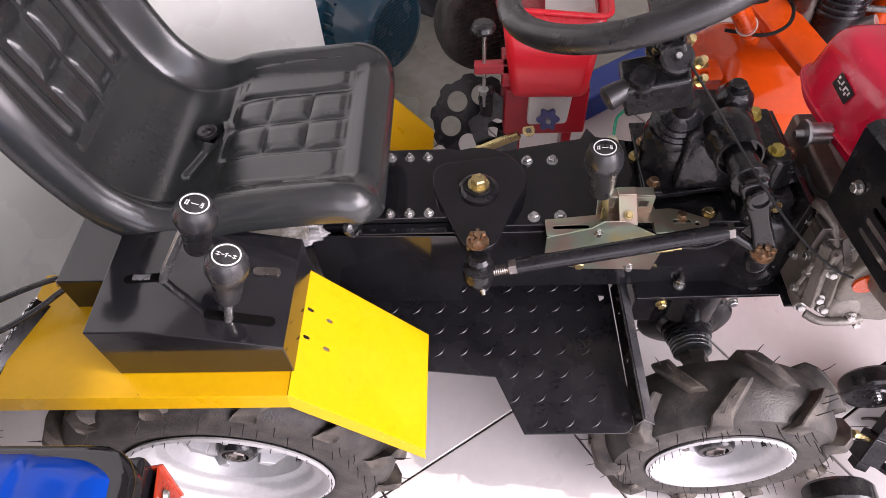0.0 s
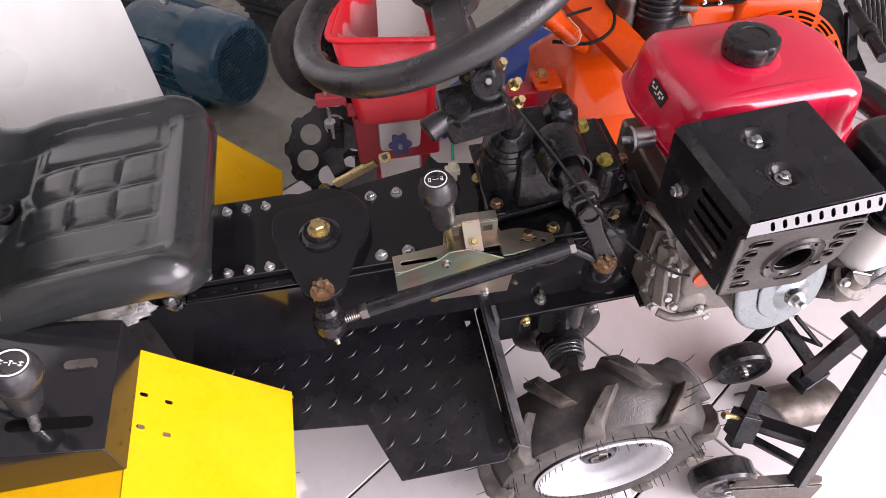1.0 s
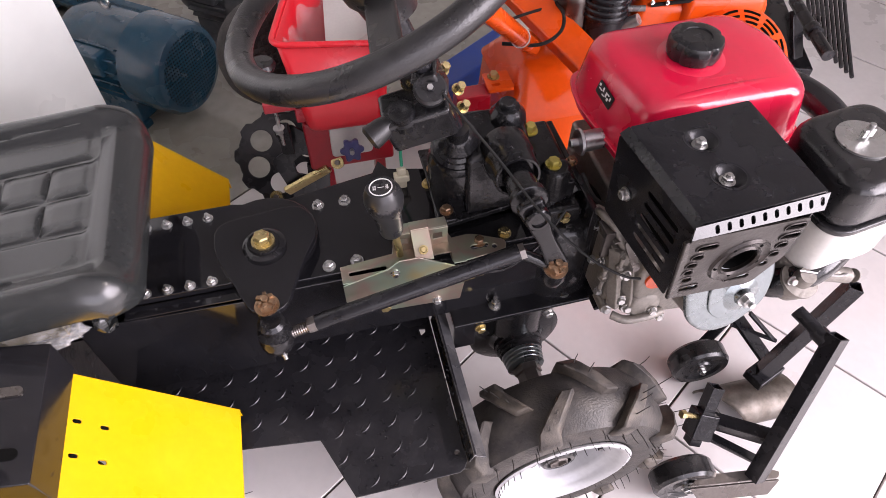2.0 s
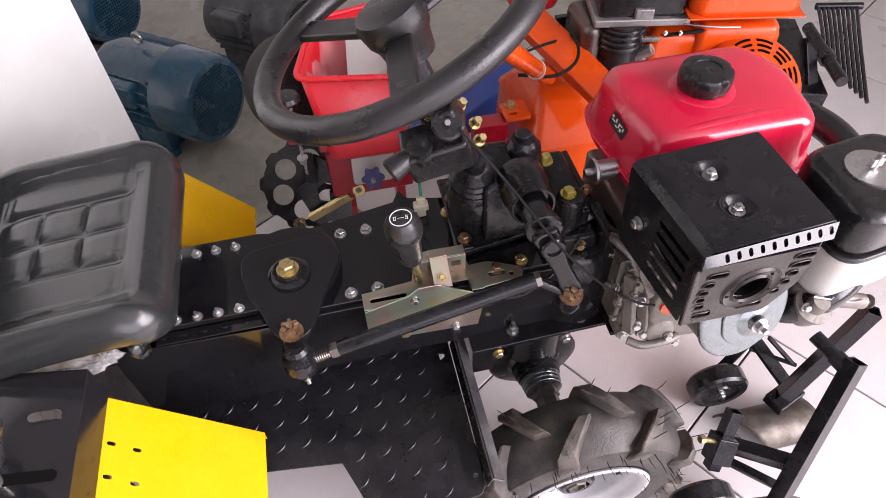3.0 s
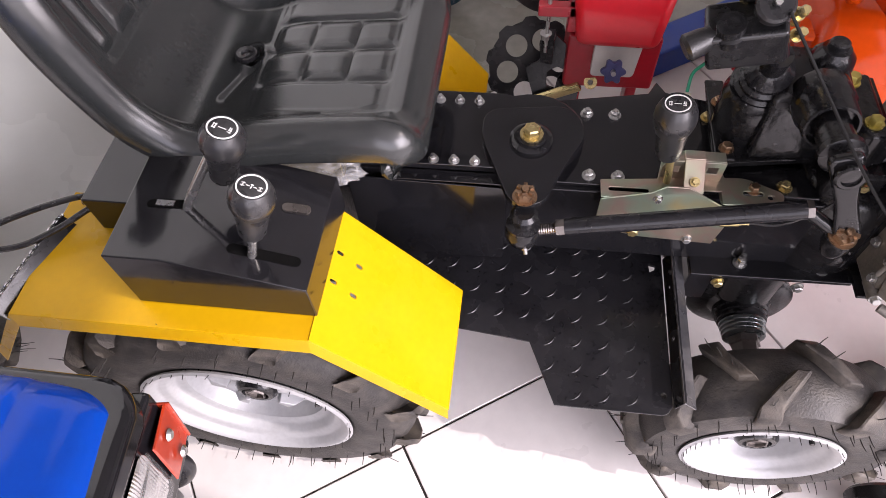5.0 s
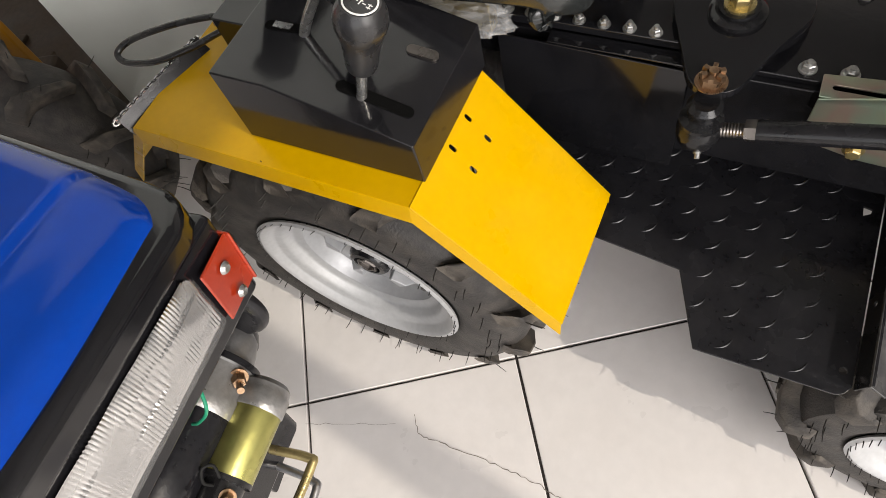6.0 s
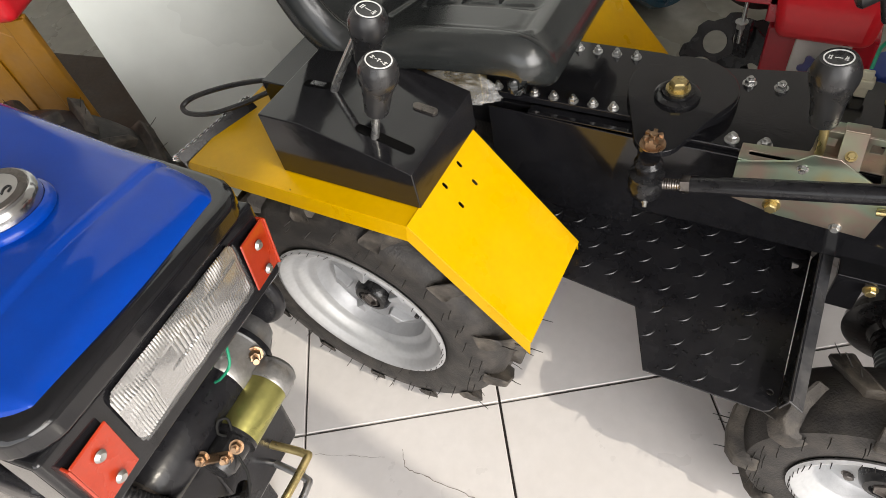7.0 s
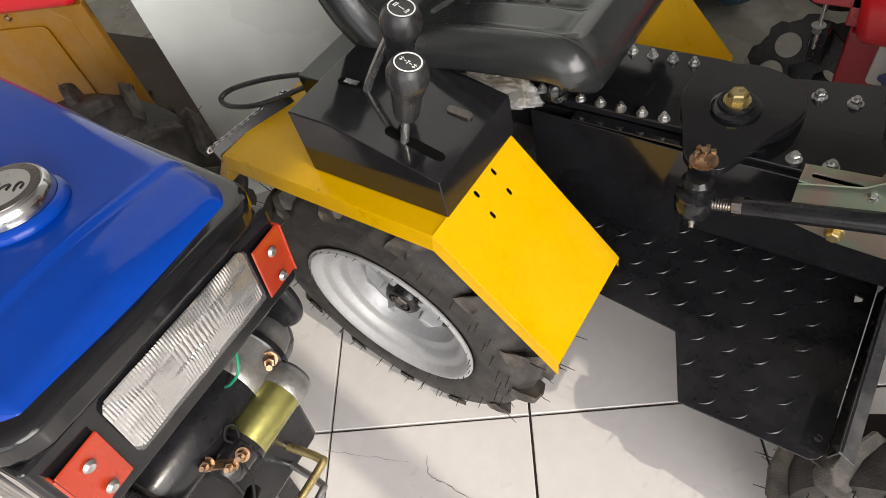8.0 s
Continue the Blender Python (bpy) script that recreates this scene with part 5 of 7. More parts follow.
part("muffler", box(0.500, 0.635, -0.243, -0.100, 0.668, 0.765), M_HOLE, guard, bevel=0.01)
bev = bmesh.new()
bv = [bev.verts.new(p) for p in ((0.4795, -0.0885, GZ + 0.002), (0.4955, -0.2515, GZ + 0.002), (0.4860, -0.2525, GZ - 0.007), (0.4690, -0.0885, GZ - 0.007))]
bev.faces.new(bv)
bvo = part("edge_bevel", bev, M_BLACKSAT, guard, smooth=False)
bvs = bvo.modifiers.new("thickness", "SOLIDIFY")
bvs.thickness = 0.002
SM = frame3((0.4685, -0.088, GZ - 0.007), (0.017, -0.164, 0), (0.0, 0, -1))
part("side_plate", sheet(round2([(0.0, 0.0), (0.164, 0.0), (0.164, 0.126), (0.012, 0.126)], 0.006), 0.002, SM, [slot2(0.112, 0.026 + 0.019 * k, 0.066, 0.0095) for k in range(5)]), M_BLACKSAT, guard, "slotted black side plate", bevel=0.0005)
bolt(guard, SM @ Vector((0.045, 0.062, -0.001)), 0.013, (-1, -0.1, 0))
part("far_plate", sheet([(0.0, 0.0), (0.162, 0.0), (0.162, 0.118), (0.0, 0.118)], 0.002, frame3((0.648, -0.077, GZ), (0.004, -0.163, 0), (0, 0, -1))), M_BLACKSAT, guard)
PN = Vector((0.013, -0.282, 0.091)).normalized()
PX = (Vector((1, 0, 0)) - PN * PN.x).normalized()
PM = frame3(Vector((0.621, -0.238, 0.589)) - PN * 0.012, PX, PN.cross(PX))
cover = round2([(-0.084, 0.030), (-0.076, -0.030), (-0.045, -0.060), (-0.004, -0.062), (0.045, -0.030), (0.054, 0.012), (0.048, 0.050), (-0.050, 0.060)], [0.02, 0.02, 0.02, 0.02, 0.018, 0.018, 0.02, 0.02], 6)
pull = part("recoil_cover", sheet(cover, 0.012, PM), M_DISC, tractor, "bright zinc pressed cover plate", bevel=0.005, segments=4)
part("cover_rise", sheet(round2([(-0.050, 0.020), (-0.046, -0.020), (-0.026, -0.038), (0.004, -0.038), (0.030, -0.018), (0.034, 0.030), (-0.020, 0.040)], 0.012, 5), 0.0035, PM @ Matrix.Translation((0, 0, 0.0115))), M_DISC, pull, bevel=0.003, segments=3)
part("cover_boss", lathe([(0, 0.026), (0.010, 0.026), (0.013, 0.019), (0.026, 0.0155), (0.030, 0.013)], PM, 32), M_DISC, pull)
bolt(pull, (0.6216, -0.250, 0.593), 0.016, (0.03, -1, 0.25), stud=0.006)
part("cover_backing", rod((0.604, -0.228, 0.580), (0.60, -0.14, 0.56), 0.056), M_ALU, pull)
FILT = Matrix.Translation((0.768, -0.158, 0.0)) @ Matrix.Rotation(radians(8), 4, "Z")
SQ = [(-0.076, -0.078), (0.078, -0.078), (0.078, 0.066), (-0.060, 0.066)]
filt = part("air_filter", sheet(round2(SQ, 0.040, 7), 0.078, FILT @ Matrix.Translation((0, 0, 0.688))), M_PLASTIC, tractor, "black squarish air filter housing", bevel=0.020, segments=5)
part("filter_lip", sheet(round2([(x * 1.04, y * 1.04) for x, y in SQ], 0.042, 7), 0.010, FILT @ Matrix.Translation((0, 0, 0.684))), M_PLASTIC, filt, bevel=0.003)
part("filter_body", sheet(round2([(x * 0.96, y * 0.96) for x, y in SQ], 0.040, 7), 0.092, FILT @ Matrix.Translation((0, 0, 0.593))), M_WHITEPL, filt, "cream lower filter body", bevel=0.014, segments=4)
part("washer", lathe([(0, 0), (0.034, 0), (0.034, 0.003), (0, 0.003)], Matrix.Translation((0.765, -0.160, 0.766)), 32), M_ZINC, filt)
part("wing_nut", merged(rod((0.765, -0.160, 0.768), (0.765, -0.160, 0.792), 0.004), box(0.757, 0.773, -0.163, -0.157, 0.772, 0.784)), M_ZINC, filt, bevel=0.001)
carb = part("carburettor", merged(rod((0.735, -0.225, 0.585), (0.812, -0.228, 0.555), 0.012), rod((0.722, -0.20, 0.54), (0.722, -0.20, 0.60), 0.022), rod((0.812, -0.228, 0.555), (0.835, -0.229, 0.546), 0.0045), hexbolt((0.826, -0.228, 0.550), 0.014, (1, 0, -0.4))), M_ALU, tractor, "grey metal carburettor", bevel=0.0)
part("float_bowl", lathe([(0, -0.03), (0.012, -0.03), (0.020, -0.024), (0.023, -0.01), (0.023, 0.006), (0.027, 0.007), (0.027, 0.012), (0.015, 0.014), (0.012, 0.03), (0, 0.03)], along((0.716, -0.232, 0.575), (0.722, -0.26, 0.66)), 28), M_ALU, carb)
part("choke_plate", sheet(circle2(0, 0, 0.030, 28), 0.003, along((0.745, -0.205, 0.600), (0.735, -0.30, 0.66)), [circle2(0, 0, 0.017, 20)]), M_BLACKSAT, carb, bevel=0.0005)
for p in ((0.700, -0.238, 0.592), (0.735, -0.236, 0.600), (0.752, -0.232, 0.568)):
    bolt(carb, p, 0.010, (0, -1, 0.4), M_ZINC)
part("linkage", tube([(0.705, -0.235, 0.610), (0.740, -0.242, 0.600), (0.780, -0.240, 0.580), (0.800, -0.235, 0.572)], 0.0016, 8, 6), M_STEEL, carb)
part("intake_hose", tube([(0.690, -0.19, 0.535), (0.705, -0.222, 0.565), (0.742, -0.226, 0.592), (0.790, -0.205, 0.600), (0.830, -0.18, 0.59)], 0.022, 16, 8), M_PLASTIC, carb)
part("crank_cover", merged(box(0.66, 0.84, -0.185, -0.10, 0.46, 0.59)), M_BLACKSAT, tractor, bevel=0.012)
part("hot_air_hose", tube([(0.805, 0.095, 0.660), (0.838, 0.070, 0.672), (0.866, 0.010, 0.672), (0.872, -0.050, 0.660), (0.860, -0.100, 0.640)], 0.023, 14, 8), M_PLASTIC, tractor, "thick black hose behind the engine")


# ---- implement frame in front of the tractor ----
impl = thing("plough_frame", (0.85, -0.2, 0), "black welded steel plough frame with two small wheels", "farm implement")


def caster(c, r, w, axis):
    m = along(Vector(c) - Vector(axis).normalized() * w / 2, Vector(c) + Vector(axis).normalized())
    cw = part("small_wheel", lathe([(0.010, 0), (r * 0.35, 0.0), (r * 0.40, 0.004), (r * 0.62, 0.004), (r * 0.70, 0.0), (r * 0.92, 0.0), (r, 0.006), (r, w - 0.006), (r * 0.92, w), (r * 0.70, w), (r * 0.62, w - 0.004), (r * 0.40, w - 0.004), (r * 0.35, w), (0.010, w)], m, 36), M_PLASTIC, impl, "small solid black wheel")
    part("wheel_nut", hexbolt(m @ Vector((0, 0, w)), 0.014, m.to_3x3() @ Vector((0, 0, 1)), True, None, 0.004), M_ZINC, cw)
    return cw


caster((0.812, -0.098, 0.062), 0.062, 0.042, (-0.08, -1, 0.0))
caster((0.664, -0.320, 0.062), 0.062, 0.042, (-0.08, -1, 0.03))


def square_tube(name, a, b, w, roll=0.0, h=None):
    """A hollow square tube, open at its ends."""
    h = h or w
    n = (Vector(b) - Vector(a)).length
    t = 0.003
    bm = sheet([(-w / 2, -h / 2), (w / 2, -h / 2), (w / 2, h / 2), (-w / 2, h / 2)], n, along(a, b, roll), [[(-w / 2 + t, -h / 2 + t), (w / 2 - t, -h / 2 + t), (w / 2 - t, h / 2 - t), (-w / 2 + t, h / 2 - t)]])
    return part(name, bm, M_BLACKSAT, impl, bevel=0.0008, smooth=False)


square_tube("beam", (0.782, -0.362, 0.092), (0.894, -0.239, 0.368), 0.027, 0.9)
square_tube("beam", (0.918, -0.164, 0.085), (0.990, -0.153, 0.365), 0.027, 0.9)
square_tube("upright", (0.697, -0.272, 0.095), (0.745, -0.212, 0.198), 0.024, 0.5)
square_tube("cross_bar", (0.735, -0.247, 0.130), (0.830, -0.320, 0.150), 0.026)
part("joint_tube", merged(rod((0.868, -0.170, 0.352), (0.885, -0.232, 0.348), 0.0125), lathe([(0.0125, 0), (0.0155, 0), (0.0155, 0.022), (0.0125, 0.022)], along((0.880, -0.214, 0.349), (0.890, -0.252, 0.346)), 24, True)), M_BLACKSAT, impl)
part("beam_foot", bar((0.895, -0.172, 0.072), (0.960, -0.150, 0.082), 0.044, 0.030), M_BLACKSAT, impl, bevel=0.003)
part("clamp", bar((0.700, -0.268, 0.118), (0.722, -0.240, 0.160), 0.042, 0.040, 0.5), M_BLACKSAT, impl, bevel=0.003)
part("clamp_screw", rod((0.668, -0.244, 0.182), (0.705, -0.248, 0.158), 0.005), M_BRASSZ, impl)
part("wheel_arm", bar((0.905, -0.031, 0.130), (0.942, -0.156, 0.090), 0.030, 0.010), M_BLACKSAT, impl, bevel=0.002)
part("wheel_bracket", bar((0.820, -0.074, 0.064), (0.908, -0.036, 0.130), 0.022, 0.010), M_BLACKSAT, impl, bevel=0.002)
part("strut", bar((0.891, -0.058, 0.120), (0.972, -0.114, 0.110), 0.008, 0.006), M_BLACKSAT, impl, bevel=0.001)
part("strut", bar((0.919, -0.061, 0.160), (0.967, -0.110, 0.110), 0.010, 0.006), M_BLACKSAT, impl, bevel=0.001)
bolt(impl, (0.670, -0.244, 0.181), 0.015, (-1, 0, 0.4), M_BRASSZ, washer=False, h=0.010)
part("brace", bar((0.715, -0.250, 0.10), (0.805, -0.335, 0.095), 0.018, 0.010), M_BLACKSAT, impl, bevel=0.002)
part("brace", bar((0.742, -0.222, 0.135), (0.795, -0.235, 0.055), 0.028, 0.008, 0.4), M_BLACKSAT, impl, bevel=0.002)
part("axle_plate", sheet(round2([(0.655, -0.348), (0.826, -0.372), (0.834, -0.362), (0.812, -0.350), (0.685, -0.334)], 0.004), 0.006, Matrix.Translation((0, 0, 0.088))), M_DARKSTEEL, impl, "worn grey steel axle blade", bevel=0.001)
part("axle_fin", sheet([(0.0, 0), (0.172, 0), (0.155, -0.034), (0.020, -0.034)], 0.005, frame3((0.655, -0.349, 0.092), (0.171, -0.024, 0), (0, 0.5, 1))), M_DARKSTEEL, impl, bevel=0.001)
share = bmesh.new()
rows = []
for i in range(17):
    t = i / 16
    row = []
    for k in range(21):
        a = math.pi * k / 20
        near = (1 - math.cos(a)) / 2
        x0, x1 = 0.792 + 0.070 * near, 0.985 + 0.015 * near
        row.append(share.verts.new((x0 + (x1 - x0) * t, -0.193 + 0.049 * math.cos(a), 0.012 + 0.040 * math.sin(a))))
    rows.append(row)
for a, b in zip(rows, rows[1:]):
    for k in range(20):
        share.faces.new((a[k], a[k + 1], b[k + 1], b[k]))
sh = part("share", share, material("scuffed_grey_steel", (0.10, 0.085, 0.07), 0.42, metal=0.6, var=0.3, scale=16, bump=0.2, bump_scale=80, dust=0.3), impl, "dull grey curved steel share")
shm = sh.modifiers.new("thickness", "SOLIDIFY")
shm.thickness = 0.004

# ---- red hopper machine beyond the tractor ----
seeder = thing("hopper_machine", (0.16, 0.52, 0), "red seed machine with open red plastic hopper and black slotted wheel", "farm machine")


def frustum(x0, x1, y0, y1, z0, X0, X1, Y0, Y1, z1, skew=0.0, lean=0.0):
    bm = bmesh.new()
    lo = [bm.verts.new(p) for p in ((x0, y0, z0), (x1, y0, z0), (x1, y1, z0), (x0, y1, z0))]
    hi = [bm.verts.new(p) for p in ((X0, Y0 + skew, z1), (X1, Y0 - skew, z1), (X1 + lean * 0.5, Y1 - skew, z1), (X0 + lean, Y1 + skew * 0.4, z1))]
    bm.faces.new(lo[::-1])
    for k in range(4):
        bm.faces.new((lo[k], lo[(k + 1) % 4], hi[(k + 1) % 4], hi[k]))
    return bm


hop_bm = bmesh.new()
lo = [hop_bm.verts.new(p) for p in ((0.082, 0.440, 0.392), (0.250, 0.436, 0.392), (0.252, 0.580, 0.392), (0.090, 0.580, 0.392))]
hi = [hop_bm.verts.new(p) for p in ((0.050, 0.444, 0.618), (0.259, 0.402, 0.618), (0.282, 0.682, 0.618), (0.102, 0.644, 0.618))]
hop_bm.faces.new(lo[::-1])
for k in range(4):
    hop_bm.faces.new((lo[k], lo[(k + 1) % 4], hi[(k + 1) % 4], hi[k]))
hop = part("hopper", hop_bm, M_REDPL, seeder, "open tapered red plastic hopper")
hb = hop.modifiers.new("edges", "BEVEL")
hb.width, hb.segments = 0.022, 5
hm = hop.modifiers.new("thickness", "SOLIDIFY")
hm.thickness, hm.offset = 0.004, -1
rim_xy = round2([(0.045, 0.441), (0.263, 0.397), (0.287, 0.688), (0.098, 0.649)], 0.03, 6)
part("hopper_rim", tube([(x, y, 0.620) for x, y in rim_xy], 0.006, 10, 0, closed=True), M_REDPL, hop)
bag = bmesh.new()
bmesh.ops.create_grid(bag, x_segments=48, y_segments=44, size=0.5)
for v in bag.verts:
    x, y = v.co.x, v.co.y
    edge = max(abs(x), abs(y)) * 2
    v.co = Vector((0.160 + x * 0.180, 0.548 + y * 0.19, 0.520 + 0.075 * edge ** 2 + 0.035 * noise.noise(Vector((x * 4, y * 4, 1))) + 0.012 * noise.noise(Vector((x * 10, y * 10, 3)))))
part("plastic_bag", bag, M_FILM, hop, "crumpled clear plastic bag inside")
part("white_sheet", sheet(round2([(0, 0), (0.105, -0.018), (0.11, 0.15), (0.02, 0.17)], 0.01), 0.002, frame3((0.145, 0.462, 0.560), (1, 0, 0.1), (0, 1, 0.18))), M_WHITEPL, hop, "cream paper sheet lying inside")
part("housing", merged(box(0.070, 0.262, 0.470, 0.600, 0.265, 0.400), box(0.095, 0.120, 0.545, 0.60, 0.0, 0.27), box(0.225, 0.250, 0.545, 0.60, 0.0, 0.27)), M_DKRED, seeder, "dark red sheet metal housing", bevel=0.006)
spout = part("outlet_plate", sheet(round2([(-0.050, -0.040), (0.040, -0.040), (0.050, 0.040), (-0.048, 0.040)], 0.01), 0.016, frame3((0.172, 0.464, 0.358), (1, 0, 0), (0, 0.2, 1))), M_WHITEPL, seeder, "white plastic outlet plate", bevel=0.003)
star = []
for k in range(48):
    a = 2 * math.pi * k / 48
    r = 0.0225 + 0.004 * math.cos(6 * a)
    star.append((r * math.cos(a), r * math.sin(a)))
part("star_knob", sheet(star, 0.016, along((0.165, 0.424, 0.354), (0.165, 0.30, 0.42))), M_NAVY, spout, "blue star knob", bevel=0.004)
part("knob_stud", rod((0.166, 0.452, 0.340), (0.163, 0.392, 0.372), 0.005), M_ZINC, spout)
dm = along((0.005, 0.600, 0.205), (0.02, 0.30, 0.45))
DISC_TURN = 12
dholes = [circle2(0.064 * math.cos(a), 0.064 * math.sin(a), 0.026, 24) for a in [radians(DISC_TURN + 60 * k) for k in range(6)]]
rimpts = [((0.106 + (0.010 if (k // 3) % 2 else 0)) * math.cos(2 * math.pi * k / 60), (0.106 + (0.010 if (k // 3) % 2 else 0)) * math.sin(2 * math.pi * k / 60)) for k in range(60)]
part("ground_wheel", sheet(rimpts, 0.012, dm, dholes), M_BLACKSAT, seeder, "black wheel plate with round holes", bevel=0.002)
part("wheel_rim", lathe([(0.096, -0.030), (0.108, -0.030), (0.108, 0.0), (0.096, 0.0)], dm, 40, True), M_BLACKSAT, seeder)
LINK_A, LINK_B = Vector((-0.022, 0.470, 0.202)), Vector((0.131, 0.470, 0.278))
part("link", bar(LINK_A.lerp(LINK_B, 0.16), LINK_A.lerp(LINK_B, 0.86), 0.014, 0.026, 0.25), M_BRASSZ, seeder, "yellow zinc link arm", bevel=0.004)
for p in (LINK_A, LINK_B):
    part("link_eye", lathe([(0.006, -0.010), (0.0145, -0.010), (0.0145, 0.010), (0.006, 0.010)], along(p, p + Vector((-0.1, -0.5, 0.5))), 24, True), M_BRASSZ, seeder)
    part("eye_nut", hexbolt(p + Vector((-0.001, -0.006, 0.006)), 0.012, (-0.1, -0.5, 0.5), False), M_DARKSTEEL, seeder)
part("side_bracket", merged(box(0.002, 0.080, 0.455, 0.478, 0.454, 0.478), box(0.062, 0.092, 0.455, 0.52, 0.42, 0.478)), M_DKRED, seeder, bevel=0.003)
part("clamp_screw", rod((0.024, 0.466, 0.36), (0.024, 0.466, 0.56), 0.004), M_ZINC, seeder)
part("screw_nut", hexbolt((0.022, 0.466, 0.408), 0.016, (0, 0, -1), True, 0.014), M_ZINC, seeder)
part("clamp_handle", lathe([(0, 0), (0.022, 0), (0.026, 0.008), (0.022, 0.016), (0, 0.018)], Matrix.Translation((0.022, 0.466, 0.555)), 20), M_PLASTIC, seeder)
PWM = along((0.030, 0.705, 0.43), (0.25, 0.2, 0.52))
pw = part("press_wheel", lathe([(0.04, -0.03), (0.10, -0.035), (0.118, -0.03), (0.123, 0), (0.118, 0.03), (0.10, 0.035), (0.04, 0.03), (0.0, 0.03)], PWM, 48), M_RUBBER, seeder, "black rubber press wheel")
mesh_bm = []
for i in range(-8, 9):
    w = math.sqrt(max(0.100 ** 2 - (i * 0.0125) ** 2, 0.0001))
    mesh_bm += [box(i * 0.0125 - 0.0016, i * 0.0125 + 0.0016, -w, w, 0.036, 0.039, PWM), box(-w, w, i * 0.0125 - 0.0016, i * 0.0125 + 0.0016, 0.036, 0.039, PWM)]
part("wheel_mesh", merged(*mesh_bm), M_RUBBER, pw, smooth=False)
CP = frame3((0.075, 0.500, 0.275), (1, 0, 0.25), (0, 0.35, 1))
rag = [(-0.075, -0.075), (0.01, -0.085), (0.03, -0.03), (0.025, 0.05), (-0.01, 0.095), (-0.045, 0.085), (-0.05, 0.04), (-0.085, 0.03)]
part("black_carrier", sheet(round2(rag, 0.008), 0.008, CP, [round2([(-0.045, -0.02), (-0.02, -0.035), (0.0, -0.022), (0.008, 0.005), (-0.015, 0.022), (-0.04, 0.012)], 0.006)]), M_BLACKSAT, seeder, "black carrier plate with a ragged hole", bevel=0.001)
part("carrier_post", bar((0.030, 0.485, 0.32), (0.028, 0.475, 0.405), 0.028, 0.020), M_BLACKSAT, seeder, bevel=0.003)
part("stand_leg", bar((0.055, 0.53, 0.0), (0.075, 0.515, 0.25), 0.022, 0.022), M_BLACKSAT, seeder, bevel=0.002)


# ---- electric motors on the floor ----
def motor(at, back, r, length, mat, label, s=1.0):
    at, back = Vector(at), Vector(back).normalized()
    mo = thing("electric_motor", (at.x, at.y, 0), label, "electric motor", "motors on the floor")
    m = along(at, at + back)
    L = length
    body = part("body", lathe([(0, 0.03), (r * 0.93, 0.03), (r * 0.93, L * 0.85), (r * 0.8, L), (r * 0.25, L), (r * 0.22, L + 0.03), (0, L + 0.03)], m, 40), mat, mo)
    part("fan_cover", lathe([(r * 0.80, 0.0), (r * 0.92, 0.004), (r * 1.0, 0.020), (r * 1.02, L * 0.36), (r * 0.95, L * 0.37)], m, 48), mat, mo)
    gm = bmesh.new()
    k = 0
    step = 0.0105
    nn = int(r * 0.8 / step)
    for i in range(-nn, nn + 1):
        w = math.sqrt(max((r * 0.8) ** 2 - (i * step) ** 2, 0))
        gm = merged(gm, box(i * step - 0.0018, i * step + 0.0018, -w, w, 0.002, 0.005), box(-w, w, i * step - 0.0018, i * step + 0.0018, 0.001, 0.004))
    bmesh.ops.transform(gm, matrix=m, verts=gm.verts)
    part("grille", gm, mat, mo, smooth=False)
    # near-black disc paints the shade behind the grille
    part("fan", lathe([(0, 0.02), (r * 0.8, 0.02), (r * 0.8, 0.03)], m, 24), M_HOLE, mo)
    for k in range(26):
        a = 2 * math.pi * k / 26
        if -2.3 < (a - math.pi) < -1.0:
            continue
        fb = box(r * 0.90, r * 1.04, -0.0025, 0.0025, L * 0.38, L * 0.84)
        bmesh.ops.transform(fb, matrix=m @ Matrix.Rotation(a, 4, "Z"), verts=fb.verts)
        part("cooling_fin", fb, mat, mo)
    side = back.cross(Vector((0, 0, 1)))
    c = at + back * L * 0.62
    part("foot", merged(*[box(-0.03, 0.03, -L * 0.25, L * 0.25, 0, 0.022, frame3(Vector((c.x + side.x * q * r * 0.85, c.y + side.y * q * r * 0.85, 0)), side, back)) for q in (-1, 1)],
                          box(-r * 0.8, r * 0.8, -L * 0.22, L * 0.22, 0.018, at.z - r * 0.6, frame3((c.x, c.y, 0), side, back))), mat, mo, bevel=0.004)
    jb = c - side * r * 0.75 + Vector((0, 0, r * 0.35))
    part("terminal_box", box(-0.045, 0.045, -0.055, 0.055, -0.035, 0.04, frame3(jb, side, back)), mat, mo, bevel=0.010, segments=3)
    top = c + Vector((0, 0, r))
    part("lifting_eye", tube([top + back * 0.016 * math.cos(a) + Vector((0, 0, 0.020 + 0.016 * math.sin(a))) for a in [2 * math.pi * j / 20 for j in range(20)]], 0.0045, 10, 0, closed=True), M_ZINC, mo)
    return mo


motor((-0.225, 1.050, 0.180), (-0.80, 0.60, 0), 0.135, 0.38, M_TEAL, "teal painted electric motor lying on its feet")
M_GREYM = material("dark_grey_motor_paint", (0.045, 0.05, 0.055), 0.45, var=0.2, scale=12, dust=0.15)
motor((0.05, 1.42, 0.15), (-0.80, 0.60, 0), 0.125, 0.34, M_GREYM, "dark grey electric motor on the floor")
motor((-0.60, 1.75, 0.15), (-0.80, 0.60, 0), 0.125, 0.34, M_TEAL, "dark teal electric motor further back")

# ---- orange tiller beyond the engine ----
tiller = thing("orange_tiller", (0.75, 0.5, 0), "bright orange petrol tiller standing behind the tractor", "tiller")
case = part("gear_case", frustum(0.490, 0.80, 0.345, 0.70, 0.0, 0.512, 0.78, 0.365, 0.66, 0.400), M_ORANGE, tiller, "glossy orange pressed gear case", bevel=0.045, segments=6)
ridge = bmesh.new()
